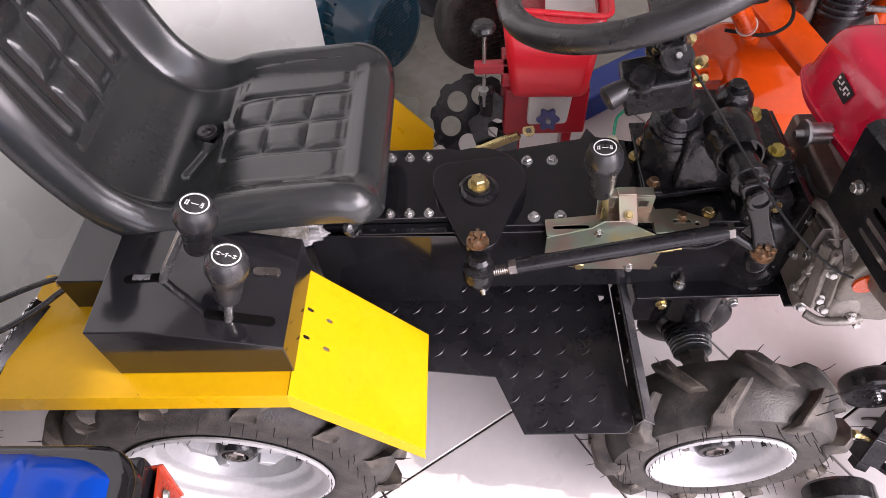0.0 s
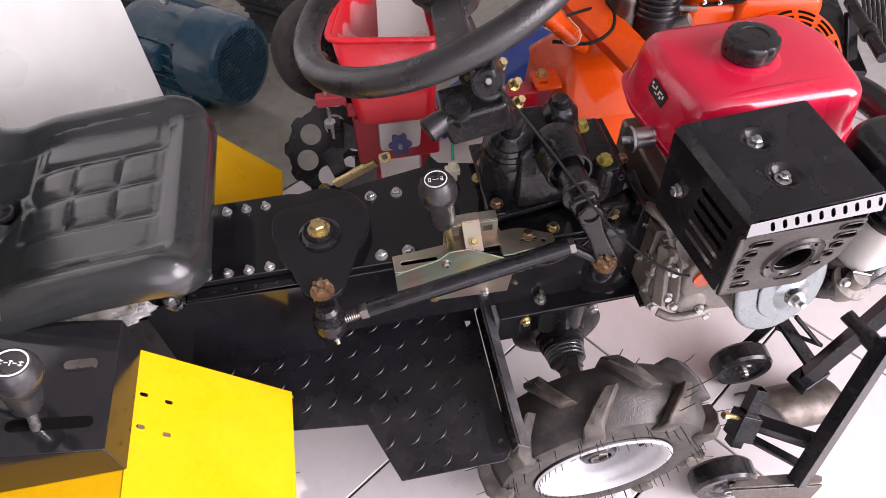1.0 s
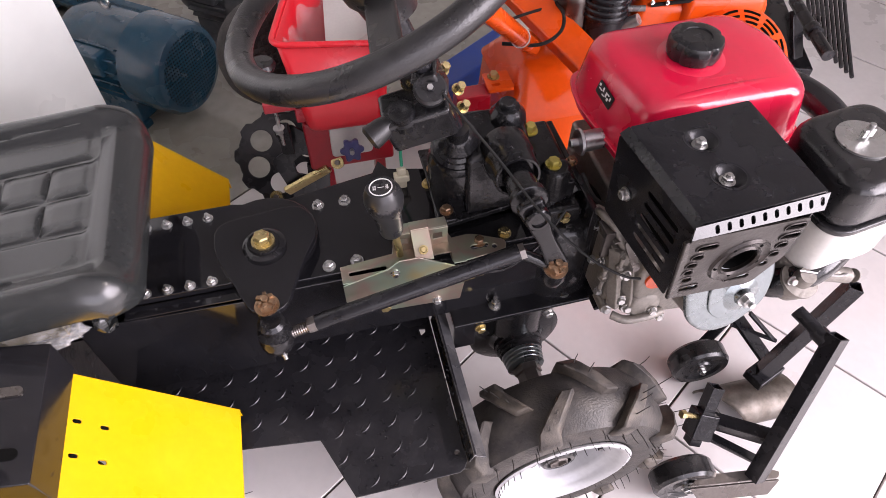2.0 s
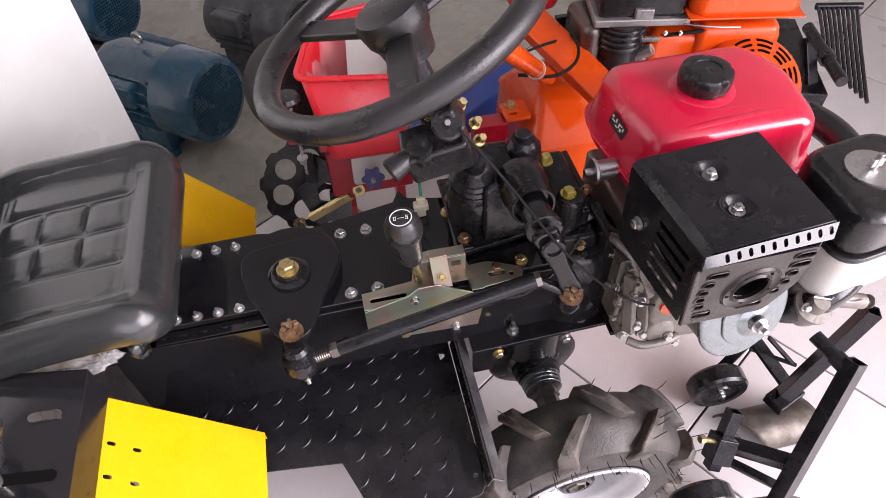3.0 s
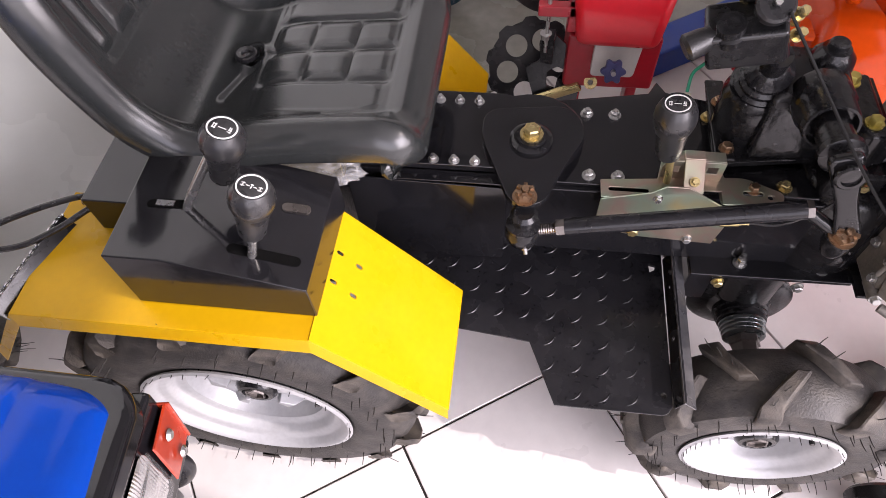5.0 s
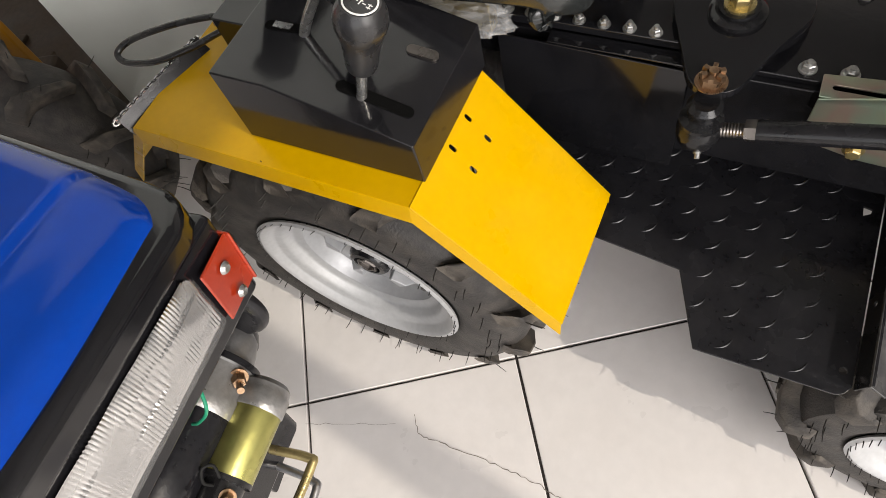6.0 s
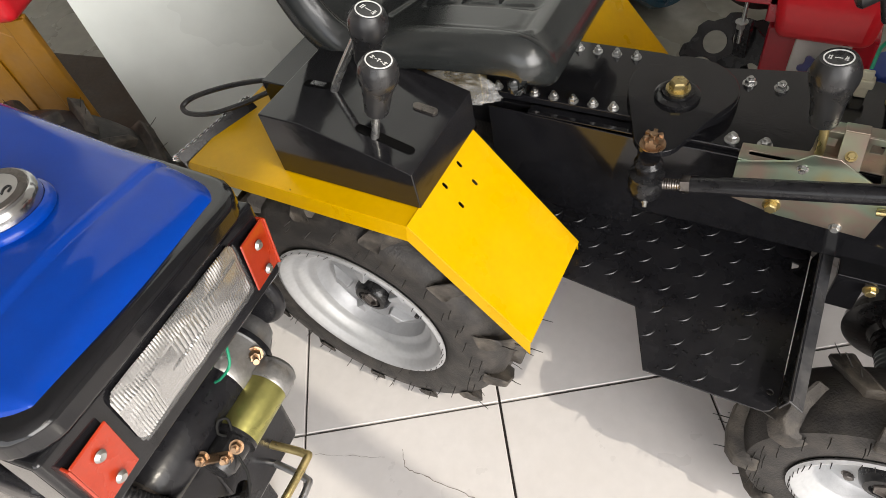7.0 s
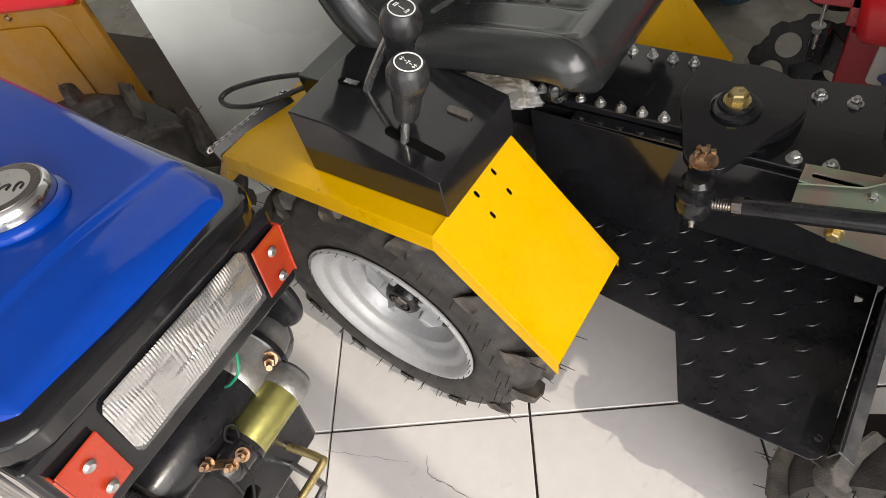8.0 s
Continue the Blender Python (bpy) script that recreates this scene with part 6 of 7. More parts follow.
rv = [ridge.verts.new(p) for p in ((0.512, 0.365, 0.400), (0.78, 0.365, 0.400), (0.78, 0.66, 0.400), (0.512, 0.66, 0.400), (0.550, 0.47, 0.475), (0.74, 0.45, 0.475), (0.74, 0.60, 0.475), (0.550, 0.60, 0.475))]
for q in ((0, 1, 5, 4), (1, 2, 6, 5), (2, 3, 7, 6), (3, 0, 4, 7), (4, 5, 6, 7)):
    ridge.faces.new([rv[k] for k in q])
part("case_top", ridge, M_ORANGE, tiller, bevel=0.025, segments=5)
part("tab", sheet(round2([(0.468, 0.425), (0.525, 0.425), (0.525, 0.485), (0.468, 0.485)], 0.006), 0.008, Matrix.Translation((0, 0, 0.445)), [slot2(0.488, 0.442, 0.020, 0.009)]), M_ORANGE, tiller, bevel=0.001)
bolt(tiller, (0.490, 0.468, 0.453), 0.018, mat=M_BRASSZ)
part("red_bracket", box(0.40, 0.475, 0.43, 0.47, 0.36, 0.44), M_DKRED, tiller, bevel=0.004)
part("arm", bar((0.545, 0.600, 0.600), (0.660, 0.350, 0.530), 0.072, 0.030, 0.2), M_ORANGE, tiller, bevel=0.006)
part("handle_tube", rod((0.371, 0.180, 0.800), (0.560, 0.440, 0.535), 0.017), M_ORANGE, tiller)
part("cable_tie", tube([Vector((0.497, 0.353, 0.623)) + 0.0180 * (Vector((0.81, -0.59, 0)) * math.cos(a) + Vector((0.33, 0.48, 0.81)) * math.sin(a)) for a in [2 * math.pi * k / 20 for k in range(20)]], 0.0013, 6, 0, closed=True), M_WHITEPL, tiller, "white cable tie")
part("strut", bar((0.56, 0.72, 0.82), (0.60, 0.66, 0.60), 0.05, 0.02, 0.3), M_ORANGE, tiller, bevel=0.003)
part("clutch_cable", tube([(0.625, 0.50, 0.59), (0.617, 0.439, 0.60), (0.590, 0.385, 0.60), (0.537, 0.355, 0.60), (0.470, 0.375, 0.60)], 0.0035, 8, 8), M_CABLE, tiller)
part("stop_cable", tube([(0.470, 0.430, 0.60), (0.527, 0.454, 0.60), (0.60, 0.50, 0.58), (0.635, 0.53, 0.56)], 0.0030, 8, 8), M_CABLE, tiller)
bl = along((0.960, 0.330, 0.520), (0.960, 0.330 - 0.34, 0.520 + 0.55)) @ Matrix.Diagonal((0.88, 0.88, 0.9, 1))
TE = Matrix.Translation((0.647, 0.441, 0)) @ Matrix.Rotation(radians(-12), 4, "Z")
blow = part("blower_housing", lathe([(0, 0.05), (0.05, 0.05), (0.098, 0.044), (0.116, 0.03), (0.125, 0.0), (0.125, -0.10), (0, -0.10)], bl, 48), M_ORANGE, tiller, "orange engine cowling with cooling slots", bevel=0.010)
part("cowl", box(0.120, 0.398, 0.018, 0.16, 0.42, 0.606, TE), M_ORANGE, tiller, bevel=0.024, segments=5)
part("cowl_step", box(0.215, 0.385, 0.006, 0.10, 0.47, 0.625, TE), M_ORANGE, tiller, bevel=0.020, segments=4)
for ring in range(3):
    for k in range(5):
        a0 = radians(-20 + 36 * k)
        r = 0.062 + 0.014 * ring
        part("slot", tube([bl @ Vector((r * math.cos(a0 + q * 0.09), r * math.sin(a0 + q * 0.09), 0.0487 - 0.0022 * ring)) for q in range(6)], 0.003, 6, 0), M_HOLE, blow)
part("tank", box(0.178, 0.388, -0.028, 0.20, 0.652, 0.76, TE), M_ORANGE, tiller, "orange fuel tank", bevel=0.028, segments=5)
part("tank_flange", box(0.172, 0.394, -0.034, 0.206, 0.664, 0.668, TE), M_ORANGE, tiller, bevel=0.0015)
part("filter_bowl", lathe([(0, 0), (0.034, 0), (0.046, 0.006), (0.047, 0.060)] + [q for k in range(4) for q in ((0.047, 0.064 + 0.013 * k), (0.0495, 0.067 + 0.013 * k), (0.0495, 0.072 + 0.013 * k), (0.047, 0.075 + 0.013 * k))] + [(0.05, 0.122), (0, 0.122)], Matrix.Translation((0.714, 0.458, 0.518)), 40), M_BLACKSAT, tiller, "black ribbed oil bath filter")
fb2 = part("filter_box", box(0.006, 0.176, 0.002, 0.17, 0.650, 0.80, TE), M_PLASTIC, tiller, bevel=0.010, segments=3)
part("filter_seam", merged(box(-0.004, 0.186, -0.008, 0.18, 0.638, 0.654, TE), box(0.074, 0.112, -0.006, 0.02, 0.650, 0.674, TE)), M_CASTGREY, fb2, "grey moulded seam of the filter box", bevel=0.004, segments=3)
part("exhaust_can", box(0.634, 0.690, 0.450, 0.575, 0.520, 0.630), M_DARKSTEEL, tiller, bevel=0.022, segments=5)
part("heat_bracket", box(0.620, 0.648, 0.575, 0.590, 0.48, 0.585), M_PLASTIC, tiller, bevel=0.002)
for u, v, z, d in ((0.020, -0.008, 0.540, 0.012), (0.066, -0.034, 0.530, 0.012), (0.125, 0.016, 0.570, 0.010), (0.180, 0.012, 0.610, 0.006), (0.150, 0.014, 0.610, 0.006)):
    bolt(tiller, TE @ Vector((u, v, z)), d, (0.2, -1, 0.4))
for a, b, r in (((0.095, 0.010, 0.560), (0.125, -0.004, 0.585), 0.012), ((0.085, 0.010, 0.600), (0.135, 0.004, 0.604), 0.006), ((0.090, 0.005, 0.535), (0.125, -0.004, 0.545), 0.011), ((0.110, 0.002, 0.520), (0.110, 0.002, 0.580), 0.009)):
    part("carburettor_part", rod(TE @ Vector(a), TE @ Vector(b), r, n=14), M_CASTGREY, tiller)
part("governor_link", tube([TE @ Vector(q) for q in ((0.165, -0.012, 0.646), (0.22, -0.030, 0.648), (0.275, -0.034, 0.648))], 0.0018, 6, 4), M_STEEL, tiller)
part("fuel_line", tube([(0.80, 0.43, 0.60), (0.86, 0.41, 0.612), (0.92, 0.40, 0.615), (0.99, 0.39, 0.61)], 0.004, 8, 6), M_CABLE, tiller)

part("red_guard", box(0.56, 0.68, 0.70, 0.82, 0.52, 0.66), M_REDPL, tiller, bevel=0.03, segments=4)
part("base_frame", merged(box(0.80, 1.10, 0.38, 0.62, 0.30, 0.42), box(1.05, 1.09, 0.38, 0.60, 0.0, 0.32)), M_BLACKSAT, tiller, bevel=0.004)

crate = thing("blue_crate", (0.62, 1.2, 0), "blue plastic tray on the floor", "tray")
part("tray", merged(box(0, 0.56, 0, 0.10, 0.0, 0.085, frame3((0.330, 0.800, 0), (0.83, 0.56, 0), (-0.56, 0.83, 0)))), M_BLUEPL, crate, bevel=0.008)

rake = thing("tine_rake", (1.25, 0.42, 0), "black spring tine rake attachment leaning by the tiller", "rake")
part("carrier", box(0, 0.335, -0.02, 0.06, 0, 0.40, frame3((1.225, 0.395, 0), (0.105, 0.30, 0), (-0.30, 0.105, 0))), M_BLACKSAT, rake, bevel=0.004)
part("tool_bar", merged(rod((1.228, 0.520, 0.50), (1.176, 0.312, 0.50), 0.013), lathe([(0.013, 0), (0.018, 0), (0.018, 0.02), (0.013, 0.02)], along((1.200, 0.410, 0.50), (1.176, 0.312, 0.50)), 20, True)), M_BLACKSAT, rake)
part("tool_bracket", bar((1.222, 0.497, 0.49), (1.235, 0.430, 0.38), 0.03, 0.012), M_BLACKSAT, rake, bevel=0.002)
for k in range(9):
    part("tine", tube([(1.372 + 0.0117 * k, 0.665 - 0.003 * k, 0.452), (1.310 + 0.006 * k, 0.555 - 0.010 * k, 0.455), (1.245 + 0.0004 * k, 0.440 - 0.0185 * k, 0.448)], 0.0045, 8, 6), M_BLACKSAT, rake)
part("tine_bar", rod((1.368, 0.668, 0.452), (1.480, 0.640, 0.452), 0.009), M_BLACKSAT, rake)

# ---- blue walking tractor ----
walker = thing("walking_tractor", (-0.6, -0.65, 0), "blue walking tractor with rectangular headlamp and starter motor", "tractor")
HX = -0.305
LAMP_AT = Matrix.Translation((HX, -0.63, 0.72))
WALK = LAMP_AT @ Matrix.Rotation(radians(8.4), 4, "Z") @ Matrix.Rotation(radians(-6.5), 4, "X") @ LAMP_AT.inverted()
HOOD_R, HOOD_N = 0.040, 0.030       # corner radius and edge roll


def hood_span(x, grow=0.0):
    """Near and far edge of the hood, which flares towards the back."""
    d = HX + grow - x
    inset = HOOD_R - math.sqrt(max(HOOD_R ** 2 - max(HOOD_R - d, 0) ** 2, 0))
    return -0.772 - 0.06 * (HX - x) - grow + inset, -0.492 + 0.16 * (HX - x) + grow - inset


def hood_bm():
    def sm(a, b, x):
        t = min(max((x - a) / (b - a), 0), 1)
        return t * t * (3 - 2 * t)
    bm = bmesh.new()
    rows = []
    for i in range(101):
        d = 0.0002 + 0.52 * (i / 100) ** 1.6
        lo, hi = hood_span(HX - d)
        row = []
        for j in range(81):
            v = (1 - math.cos(math.pi * j / 80)) / 2
            y = lo + (hi - lo) * v
            e = min(y - lo, hi - y, d)
            drop = HOOD_N - math.sqrt(max(HOOD_N ** 2 - max(HOOD_N - e, 0) ** 2, 0))
            z = 0.802 + 0.010 * sm(0.02, 0.075, d) + 0.0045 * sm(0.075, 0.083, d) + 0.020 * sm(0.08, 0.42, d) + 0.008 * sm(0, 0.5, v) * sm(0, 0.5, 1 - v) - drop
            row.append(bm.verts.new((HX - d, y, z)))
        rows.append(row)
    skirt = [bm.verts.new((v.co.x, v.co.y, 0.768)) for v in rows[0]]
    for a, b in zip([skirt] + rows, rows):
        for j in range(80):
            bm.faces.new((a[j], a[j + 1], b[j + 1], b[j]))
    for side in (0, -1):
        low = [skirt[side]] + [bm.verts.new((r[side].co.x, r[side].co.y, 0.768)) for r in rows[1:]]
        for k in range(100):
            bm.faces.new((rows[k][side], rows[k + 1][side], low[k + 1], low[k]))
    return bm


hood = part("hood", hood_bm(), M_BLUE, walker, "glossy blue pressed fuel tank hood")
border = [(HX + 0.012 - d, hood_span(HX + 0.012 - d, 0.012)[0]) for d in (0.45, 0.05, 0.03, 0.018, 0.009, 0.003, 0.0005)] + [(HX + 0.012 - d, hood_span(HX + 0.012 - d, 0.012)[1]) for d in (0.0005, 0.003, 0.009, 0.018, 0.03, 0.05, 0.45)]
part("hood_border", sheet(border, 0.032, Matrix.Translation((0, 0, 0.760))), M_BLACK, walker, "glossy black hood border", bevel=0.010, segments=3)
front = part("lamp_panel", merged(box(HX - 0.05, HX + 0.004, -0.782, -0.478, 0.655, 0.763)), M_BLACK, walker, "black lamp surround", bevel=0.006)
LM = frame3((HX + 0.006, -0.527, 0.757), (0.0, -1, 0.0), (-0.02, -0.03, -1))
bowl = bmesh.new()
nx, ny = 420, 40
grid = []
for i in range(nx + 1):
    row = []
    for j in range(ny + 1):
        u, v = i / nx, j / ny
        band = 1.0 if v < 0.28 else (0.6 if v < 0.62 else 0.85)
        pitch = 60.0 if v < 0.28 or v > 0.62 else (38.0 if 0.25 < u < 0.8 else 60.0)
        dish = 0.010 * (1 - (2 * u - 1) ** 2) * (1 - (2 * v - 1) ** 2)
        step = 0.0015 * (1 if 0.28 < v < 0.62 else 0)
        wob = noise.noise(Vector((u * 9, v * 5, 2)))
        band *= min(max(0.35 + 1.8 * noise.noise(Vector((u * 5 + 3, v * 3, 7))), 0.08), 1.0)
        depth = 0.0016 * band * abs(math.sin(math.pi * u * pitch * 0.95)) * (0.6 + 0.8 * abs(wob)) + 0.25 * dish + step * math.sin(9 * u) + 0.0004 * wob - (0.0005 * abs(math.sin(math.pi * 14 * v)) if v > 0.72 else 0)
        row.append(bowl.verts.new(LM @ Vector((0.003 + 0.184 * u, 0.003 + 0.072 * v, 0.0012 + depth))))
    grid.append(row)


def in_lamp(u, v):
    x, y = abs(u - 0.5) * 0.184, abs(v - 0.5) * 0.072
    return math.hypot(max(x - 0.080, 0), max(y - 0.024, 0)) < 0.0123


for i, (a, b) in enumerate(zip(grid, grid[1:])):
    for j in range(ny):
        if in_lamp((i + 0.5) / nx, (j + 0.5) / ny):
            bowl.faces.new((a[j], a[j + 1], b[j + 1], b[j]))
part("lamp_bowl", bowl, M_MIRROR, front, "silvered fluted lamp reflector")
lens = bmesh.new()
grid = []
for i in range(73):
    row = []
    for j in range(37):
        u, v = i / 72, j / 36
        edge = min(1, min(u, 1 - u) * 12) * min(1, min(v, 1 - v) * 5)
        row.append(lens.verts.new(LM @ Vector((0.002 + 0.186 * u, 0.002 + 0.074 * v, 0.0045 + 0.006 * math.sqrt(edge)))))
    grid.append(row)
for i, (a, b) in enumerate(zip(grid, grid[1:])):
    for j in range(36):
        if in_lamp((i + 0.5) / 72, (j + 0.5) / 36):
            lens.faces.new((a[j], a[j + 1], b[j + 1], b[j]))
ln = part("lens", lens, M_LENS, front, "clear headlamp lens")
ln.visible_shadow = False
for c, s in (((HX + 0.010, -0.503, 0.708), 1), ((HX + 0.010, -0.748, 0.708), -1)):
    rb = part("reflector_bracket", merged(box(-0.022, 0.022, -0.034, 0.034, 0, 0.003, frame3(c, (0.05, -1, 0), (0.05, 0, 1))), box(-0.024, -0.021, -0.034, 0.034, -0.003 if s > 0 else -0.03, 0.03 if s > 0 else 0.003, frame3(c, (0.05, -1 * s, 0), (0.05, 0, 1)))), M_LAMPRED, walker, "orange red end bracket", bevel=0.0015)
    for dz in (0.016, -0.020):
        part("screw", lathe([(0, 0.0025), (0.0035, 0.003), (0.005, 0.0015), (0.006, 0.0)], along((c[0] + 0.003, c[1], c[2] + dz), (c[0] + 0.1, c[1], c[2] + dz)), 16), M_ZINC, rb)
CAPC = Vector((-0.470, -0.607, 0.8330))
capb = part("filler_cap", lathe([(0.036, 0.0165), (0.039, 0.0172), (0.0415, 0.0150), (0.0430, 0.009), (0.0435, 0.003), (0.0440, -0.006)], Matrix.Translation(CAPC), 48), M_MIRROR, walker, "chromed filler cap with marker writing")
part("cap_face", lathe([(0.0, 0.0182), (0.029, 0.0182), (0.0295, 0.0175)], Matrix.Translation(CAPC), 40), M_MIRROR, capb, "chromed cap face")
part("cap_ring", lathe([(0.0292, 0.0178), (0.0295, 0.0184), (0.037, 0.0178), (0.038, 0.0150)], Matrix.Translation(CAPC), 40), M_DARKSTEEL, capb, "dark grey ring")
part("cap_neck", lathe([(0.044, 0.002), (0.046, 0.001), (0.048, -0.001), (0.050, -0.004), (0.050, -0.008)], Matrix.Translation(CAPC), 48), M_BLUE, capb)
for k, q in enumerate(((-0.018, -0.006, 0.9), (-0.006, 0.002, 0.5), (0.006, 0.002, 1.1), (0.018, 0.008, 0.8))):
    part("mark", tube([CAPC + Vector((q[0] + 0.004 * math.cos(a), q[1] + 0.007 * math.sin(a * q[2]), 0.0186)) for a in (0, 1.2, 2.4, 3.6, 4.8)], 0.0008, 6, 4), M_INK, capb)
# starter motor, bracket and wiring below the lamp


def placed(bm):
    """Brings a mesh given in the room's own axes under the turned machine."""
    bmesh.ops.transform(bm, matrix=WALK.inverted(), verts=bm.verts)
    return bm


AXD = Vector((-0.145, 0.983, -0.113)).normalized()
BODY_P, SOL_P = Vector((-0.374, -0.622, 0.545)), Vector((-0.319, -0.657, 0.526))
bm_ax, so_ax = along(BODY_P, BODY_P + AXD), along(SOL_P, SOL_P + AXD)
st = part("starter_motor", placed(lathe([(0, -0.150), (0.034, -0.150), (0.0375, -0.147), (0.0375, -0.118), (0.0385, -0.116), (0.0385, 0.010), (0.0375, 0.014), (0, 0.014)], bm_ax, 40)), M_BLACKSAT, walker, "black starter motor")
part("end_cap", placed(lathe([(0.0, -0.1505), (0.0378, -0.1505), (0.0392, -0.147), (0.0392, -0.132), (0.0380, -0.130)], bm_ax, 40)), M_DARKSTEEL, st)
part("starter_nose", placed(lathe([(0.0385, 0.012), (0.0395, 0.014), (0.0395, 0.030), (0.0375, 0.033), (0.0375, 0.062), (0.040, 0.064), (0.040, 0.069), (0.033, 0.071), (0.031, 0.085), (0.026, 0.100), (0.015, 0.110), (0, 0.113)], bm_ax, 40)), M_CASTGREY, st, "grey cast starter nose")
part("nose_gasket", placed(lathe([(0.0405, 0.0635), (0.0425, 0.0635), (0.0425, 0.070), (0.0405, 0.070)], bm_ax, 40, True)), M_BLACKSAT, st)
part("nose_web", placed(merged(bar(BODY_P + AXD * 0.036, SOL_P + AXD * 0.085, 0.040, 0.030))), M_CASTGREY, st, bevel=0.008, segments=3)
part("solenoid", placed(lathe([(0, 0.004), (0.0255, 0.004), (0.0262, 0.006), (0.0262, 0.074), (0, 0.074)], so_ax, 40)), M_GOLDZ, st, "olive gold zinc solenoid")
part("solenoid_end", placed(lathe([(0.0265, 0.073), (0.0275, 0.075), (0.0275, 0.092), (0.0255, 0.095), (0.0255, 0.101), (0.021, 0.106), (0, 0.108)], so_ax, 36)), M_CASTGREY, st)
part("solenoid_cap", placed(lathe([(0.0268, 0.006), (0.0268, 0.001), (0.0215, 0.0), (0.0205, -0.030), (0.016, -0.038), (0, -0.039)], so_ax, 32)), M_PLASTIC, st)
for at, mt in ((Vector((-0.2985, -0.664, 0.545)), M_COPPER), (Vector((-0.304, -0.679, 0.541)), M_COPPER), (Vector((-0.322, -0.692, 0.552)), M_COPPER)):
    part("terminal", placed(hexbolt(at, 0.0110, (0.45, -0.35, 0.75), True, 0.009, 0.010)), mt, st)
part("terminal_strap", placed(merged(bar((-0.300, -0.676, 0.546), (-0.330, -0.700, 0.552), 0.010, 0.004), hexbolt((-0.334, -0.716, 0.556), 0.010, (0.4, -0.3, 0.8), True, 0.005, 0.004))), M_COPPER, st, "copper terminal strap")
part("starter_bolt", placed(hexbolt((-0.348, -0.563, 0.552), 0.0135, (0.70, -0.45, 0.50), True, 0.011, 0.013)), M_COPPER, st)
part("through_bolt", placed(hexbolt(BODY_P + AXD * 0.070 + Vector((0.004, 0, 0.034)), 0.012, (0.1, 0.2, 1), False, 0.012)), M_BRASSZ, st)
part("starter_clip", placed(tube([(-0.312, -0.652, 0.551), (-0.320, -0.645, 0.560), (-0.327, -0.652, 0.562), (-0.322, -0.662, 0.556), (-0.313, -0.660, 0.552)], 0.0016, 8, 6)), M_CABLE, st)
part("mounting_plate", placed(lathe([(0, -0.010), (0.050, -0.010), (0.056, -0.006), (0.058, 0), (0.056, 0.006), (0, 0.006)], along(Vector((-0.392, -0.508, 0.590)), Vector((-0.392, -0.508, 0.590)) + AXD), 48)), M_BLACKSAT, walker, "black engine mounting plate behind the starter", bevel=0.002)
part("starter_bracket", placed(bar((-0.415, -0.720, 0.440), (-0.410, -0.600, 0.425), 0.045, 0.012, 0.5)), M_BLACKSAT, walker, bevel=0.002)
part("wiring_hose", placed(tube([(-0.380, -0.775, 0.640), (-0.339, -0.760, 0.618), (-0.317, -0.754, 0.590), (-0.305, -0.744, 0.560), (-0.303, -0.726, 0.510), (-0.308, -0.704, 0.460), (-0.330, -0.685, 0.430)], 0.0085, 12, 16, ribs=0.14)), M_PLASTIC, walker, "ribbed black wiring hose")
part("wiring_hose", tube([(-0.55, -0.82, 0.68), (-0.45, -0.83, 0.65), (-0.36, -0.81, 0.60), (-0.31, -0.80, 0.55)], 0.010, 12, 16, ribs=0.14), M_PLASTIC, walker)
part("terminal_wire", placed(tube([(-0.300, -0.668, 0.545), (-0.283, -0.680, 0.520), (-0.285, -0.700, 0.480), (-0.312, -0.703, 0.452)], 0.0016, 8, 8)), M_CABLE, walker)
part("green_wire", placed(tube([(-0.330, -0.585, 0.640), (-0.316, -0.604, 0.622), (-0.330, -0.616, 0.600), (-0.345, -0.620, 0.585)], 0.0017, 8, 8)), M_GREENW, walker)
part("guard_loop", placed(tube([(-0.420, -0.612, 0.335), (-0.392, -0.611, 0.333), (-0.338, -0.601, 0.330), (-0.328, -0.612, 0.330), (-0.324, -0.708, 0.330), (-0.334, -0.719, 0.330), (-0.372, -0.728, 0.332), (-0.420, -0.735, 0.335)], 0.0062, 12, 8)), M_BRASSZ, walker, "bent yellowish steel guard loop")
part("guard_loop", placed(tube([(-0.430, -0.626, 0.300), (-0.395, -0.626, 0.297), (-0.336, -0.624, 0.290), (-0.324, -0.636, 0.290), (-0.318, -0.712, 0.290), (-0.328, -0.726, 0.292), (-0.348, -0.729, 0.295), (-0.430, -0.735, 0.300)], 0.0055, 12, 8)), M_STEEL, walker, "bent dark steel guard loop")
part("engine_body", merged(box(-0.80, -0.385, -0.78, -0.50, 0.28, 0.66), box(-0.42, -0.375, -0.73, -0.64, 0.36, 0.50), lathe([(0, 0), (0.13, 0), (0.13, 0.05), (0, 0.05)], along((-0.52, -0.50, 0.50), (-0.52, -0.44, 0.50)), 40)), M_BLACKSAT, walker, "black engine body below the hood", bevel=0.012)
part("support_frame", merged(box(-0.80, -0.51, -0.76, -0.72, 0.0, 0.30), box(-0.80, -0.51, -0.56, -0.52, 0.0, 0.30), box(-0.80, -0.76, -0.74, -0.54, 0.24, 0.30)), M_BLACKSAT, walker, bevel=0.004)
walker.matrix_basis = WALK @ Matrix.Translation((-0.6, -0.65, 0))

# ---- yellow machine further back ----
ymach = thing("yellow_machine", (-1.60, -0.25, 0), "yellow sheet metal machine body with red top cover and lugged tyre", "farm machine")
YM = frame3((-1.30, -0.12, 0), (-0.905, -0.425, 0), (0, 0, 1)) @ Matrix.Diagonal((1, 1, -1, 1))
part("side_panel", sheet([(0.05, 0.08), (0.95, 0.08), (0.95, 0.60), (0.10, 0.60), (0.05, 0.56)], 0.012, YM), M_OCHRE, ymach, bevel=0.004)
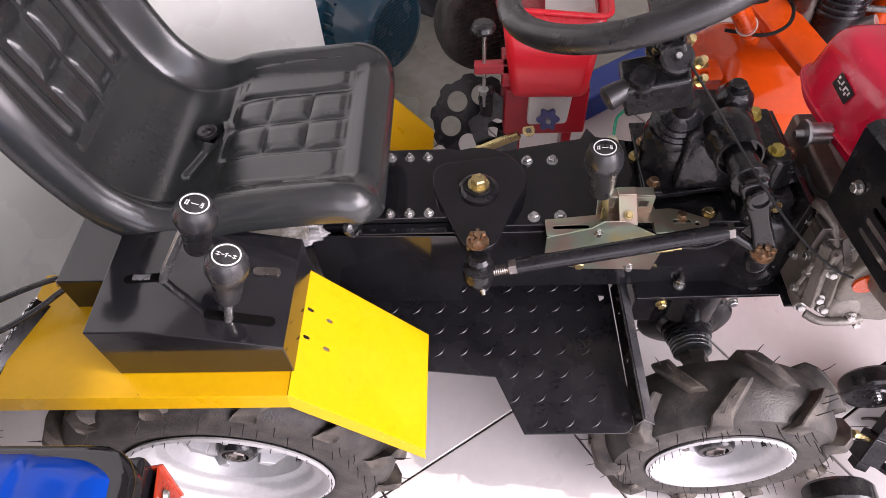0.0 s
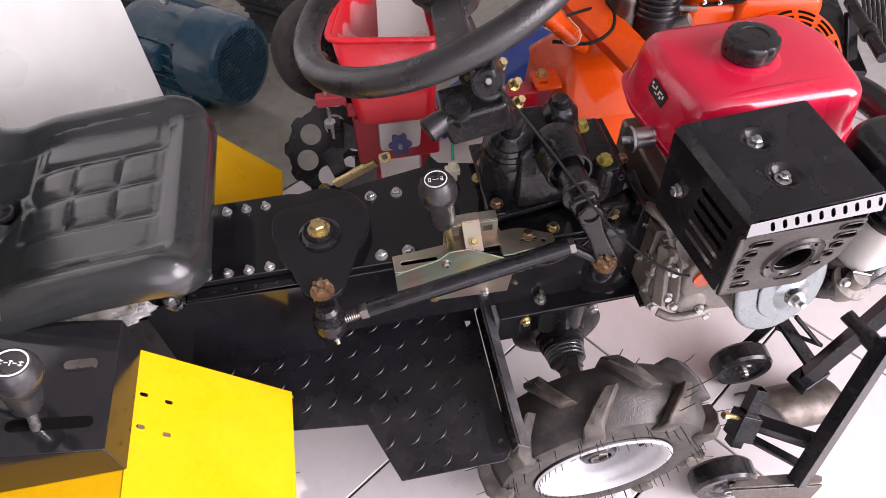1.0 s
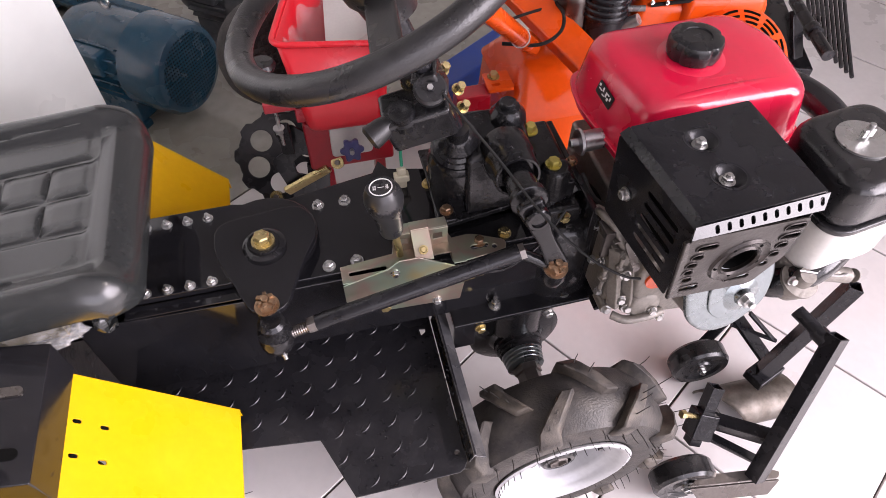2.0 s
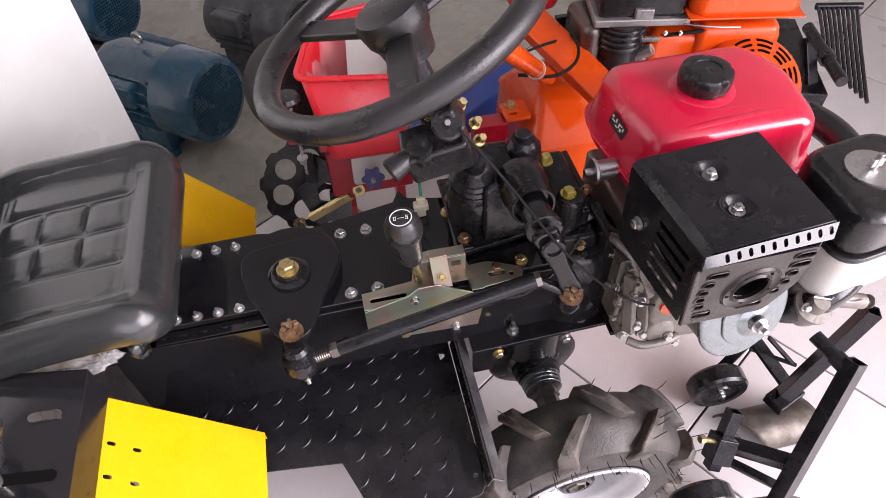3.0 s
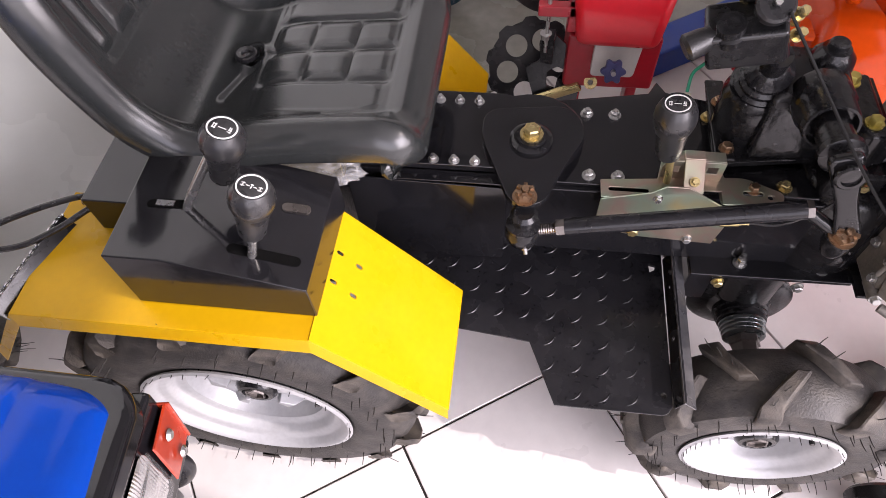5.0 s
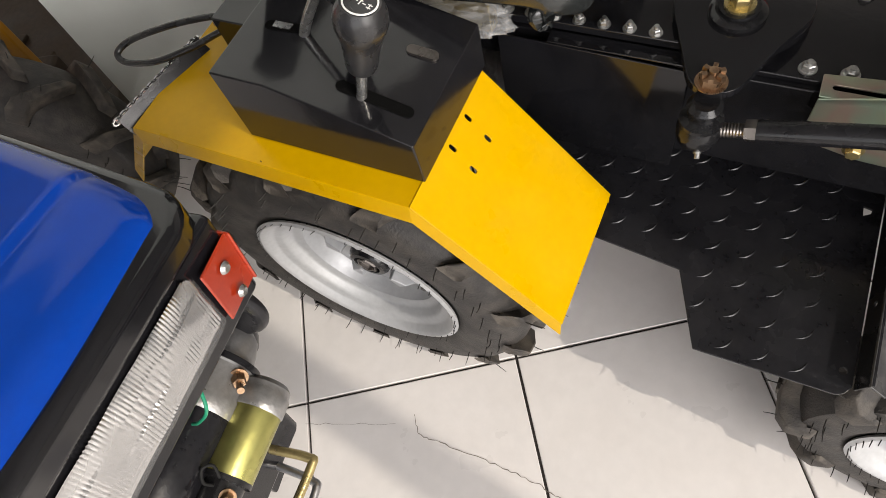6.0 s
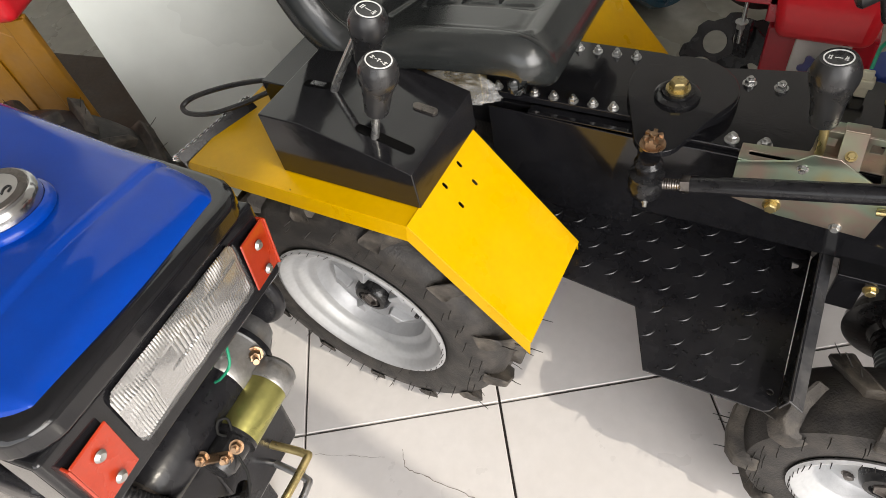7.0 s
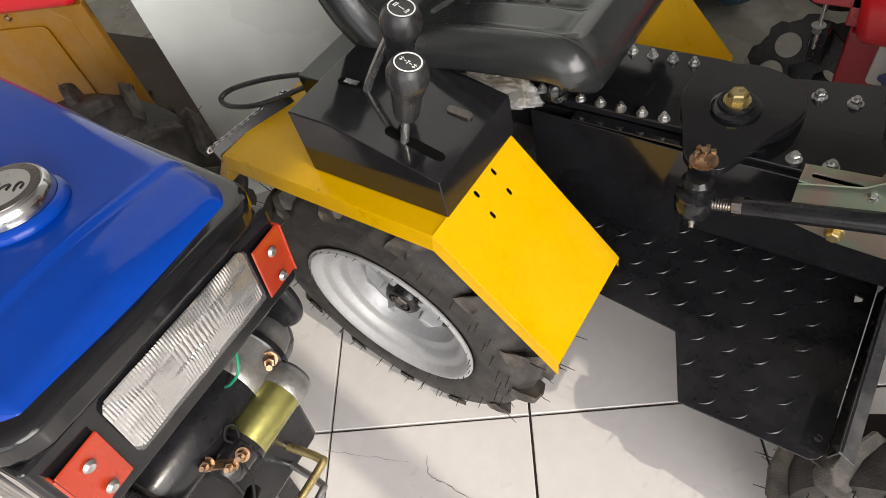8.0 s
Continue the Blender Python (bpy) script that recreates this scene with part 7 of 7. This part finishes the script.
part("inner_panel", sheet(round2([(0.12, 0.16), (0.86, 0.16), (0.86, 0.56), (0.12, 0.56)], 0.02), 0.005, YM @ Matrix.Translation((0, 0, 0.0125))), M_OCHRE, ymach, bevel=0.003)
part("corner_post", box(0.0, 0.05, 0.0, 0.60, -0.004, 0.016, YM), M_OCHRE, ymach, bevel=0.004)
part("top_rail", box(0.0, 0.95, 0.56, 0.604, -0.004, 0.010, YM), M_OCHRE, ymach, bevel=0.004)
# added low block, dark brown in place of shade on the floor
part("floor_shade_block", merged(box(0.06, 0.90, 0.05, 0.22, -0.12, -0.03, YM), box(0.10, 0.16, 0.0, 0.06, -0.10, -0.04, YM), box(0.70, 0.76, 0.0, 0.06, -0.10, -0.04, YM)), M_BROWN, ymach, "dark brown low block standing in for shade on the floor", bevel=0.01)
# added sheet and bars paint the floor's shade and its reflection of the machine
part("floor_shade_sheet", sheet([(-1.250, -0.100), (-1.400, 0.045), (-1.85, 0.300), (-2.30, 0.240), (-2.20, -0.10), (-1.62, -0.275)], 0.10), M_BROWN, ymach, "dark brown sheet standing in for the shaded, reflecting floor", bevel=0.006)
for k in range(3):
    part("floor_reflection_bar", bar((-1.40 - 0.13 * k, -0.145 - 0.04 * k, 0.106), (-1.47 - 0.13 * k, 0.0 + 0.03 * k, 0.106), 0.025, 0.012), M_BROWN, ymach, bevel=0.003)
part("red_cover", box(-0.01, 1.0, 0.605, 0.76, -0.10, 0.045, YM), M_REDPL, ymach, bevel=0.02, segments=3)
for u in (0.20, 0.34, 0.48):
    bolt(ymach, YM @ Vector((u, 0.585, 0.011)), 0.012, YM.to_3x3() @ Vector((0, 0, 1)), M_COPPER)
YT = along((-1.18, -0.31, 0.262), (-1.18 + 0.42, -0.31 - 0.90, 0.262))
yt = part("tyre", tyre_bm(0.262, 0.13, 0.13, YT, 11, 0.016, 0.024), M_RUBBER, ymach, "dark lugged tyre")
for lug in lug_bms(0.262, 0.13, 0.13, YT, 11, 0.016, 0.024):
    part("lug", lug, M_LUG, yt)
part("rubber_hairs", hairs_bm(0.262, 0.13, 0.13, YT, 11, 7, 0.024), M_HAIR, ymach, smooth=False)["kind"] = "stuff"
part("wheel_disc", lathe([(0, 0.0), (0.10, 0.0), (0.128, 0.03), (0.132, 0.05)], YT, 36), M_BROWN, yt)

# loop of cable behind the console
loop = tube([(-0.560, -0.190, 0.636), (-0.590, -0.198, 0.635), (-0.641, -0.217, 0.628), (-0.698, -0.239, 0.613), (-0.713, -0.258, 0.605), (-0.695, -0.265, 0.600), (-0.647, -0.256, 0.605), (-0.605, -0.230, 0.612), (-0.578, -0.206, 0.618), (-0.562, -0.190, 0.620)], 0.0042, 10, 8)
part("cable_loop", loop, M_PLASTIC, con, "looped black cable")
part("cable_ferrule", rod((-0.575, -0.198, 0.632), (-0.562, -0.194, 0.632), 0.0055), M_COPPER, con)


# ---- floor pieces ----
crack("crack", [(-0.332, -0.455), (-0.312, -0.484), (-0.267, -0.483), (-0.200, -0.481), (-0.135, -0.481), (-0.087, -0.483), (-0.037, -0.492), (0.022, -0.503)], 0.0020)
crack("crack", [(0.022, -0.503), (0.093, -0.479), (0.162, -0.443), (0.247, -0.410), (0.347, -0.380), (0.400, -0.362)], 0.0016)
crack("crack", [(-0.517, -0.546), (-0.420, -0.507), (-0.350, -0.481)], 0.0008)
tile_mesh = bpy.data.meshes.new("tile")
tb = tile_bm()
tb.to_mesh(tile_mesh)
tb.free()
tile_mesh.materials.append(M_TILE)
far = []
for i in range(-16, 17):
    for j in range(-16, TILE_ROWS):
        m = tile_pose(i, j)
        p = m.translation
        if not (WX0 - 0.1 < p.x < WX1 + 0.2 and WY0 - 0.1 < p.y < WY1 + 0.2):
            continue
        if -1.7 < p.x < 1.6 and -1.2 < p.y < 1.7:
            ob = new("tile", tile_mesh)
            ob.parent = floor
            ob.matrix_basis = m
        else:
            far.append(m)
verts, faces = [], []
for m in far:
    k = len(verts)
    a = TILE / 2 - 0.003
    for r, z in ((a, -0.009), (a, -0.0002)):
        verts += [tuple(m @ Vector((x * r, y * r, z))) for x, y in ((-1, -1), (1, -1), (1, 1), (-1, 1))]
    faces += [(k + 4, k + 5, k + 6, k + 7)] + [(k + q, k + (q + 1) % 4, k + 4 + (q + 1) % 4, k + 4 + q) for q in range(4)]
me = bpy.data.meshes.new("far_tiles")
me.from_pydata(verts, [], faces)
me.materials.append(M_TILE)
ft = new("far_tiles", me)
ft.parent = floor
ft["kind"] = "stuff"
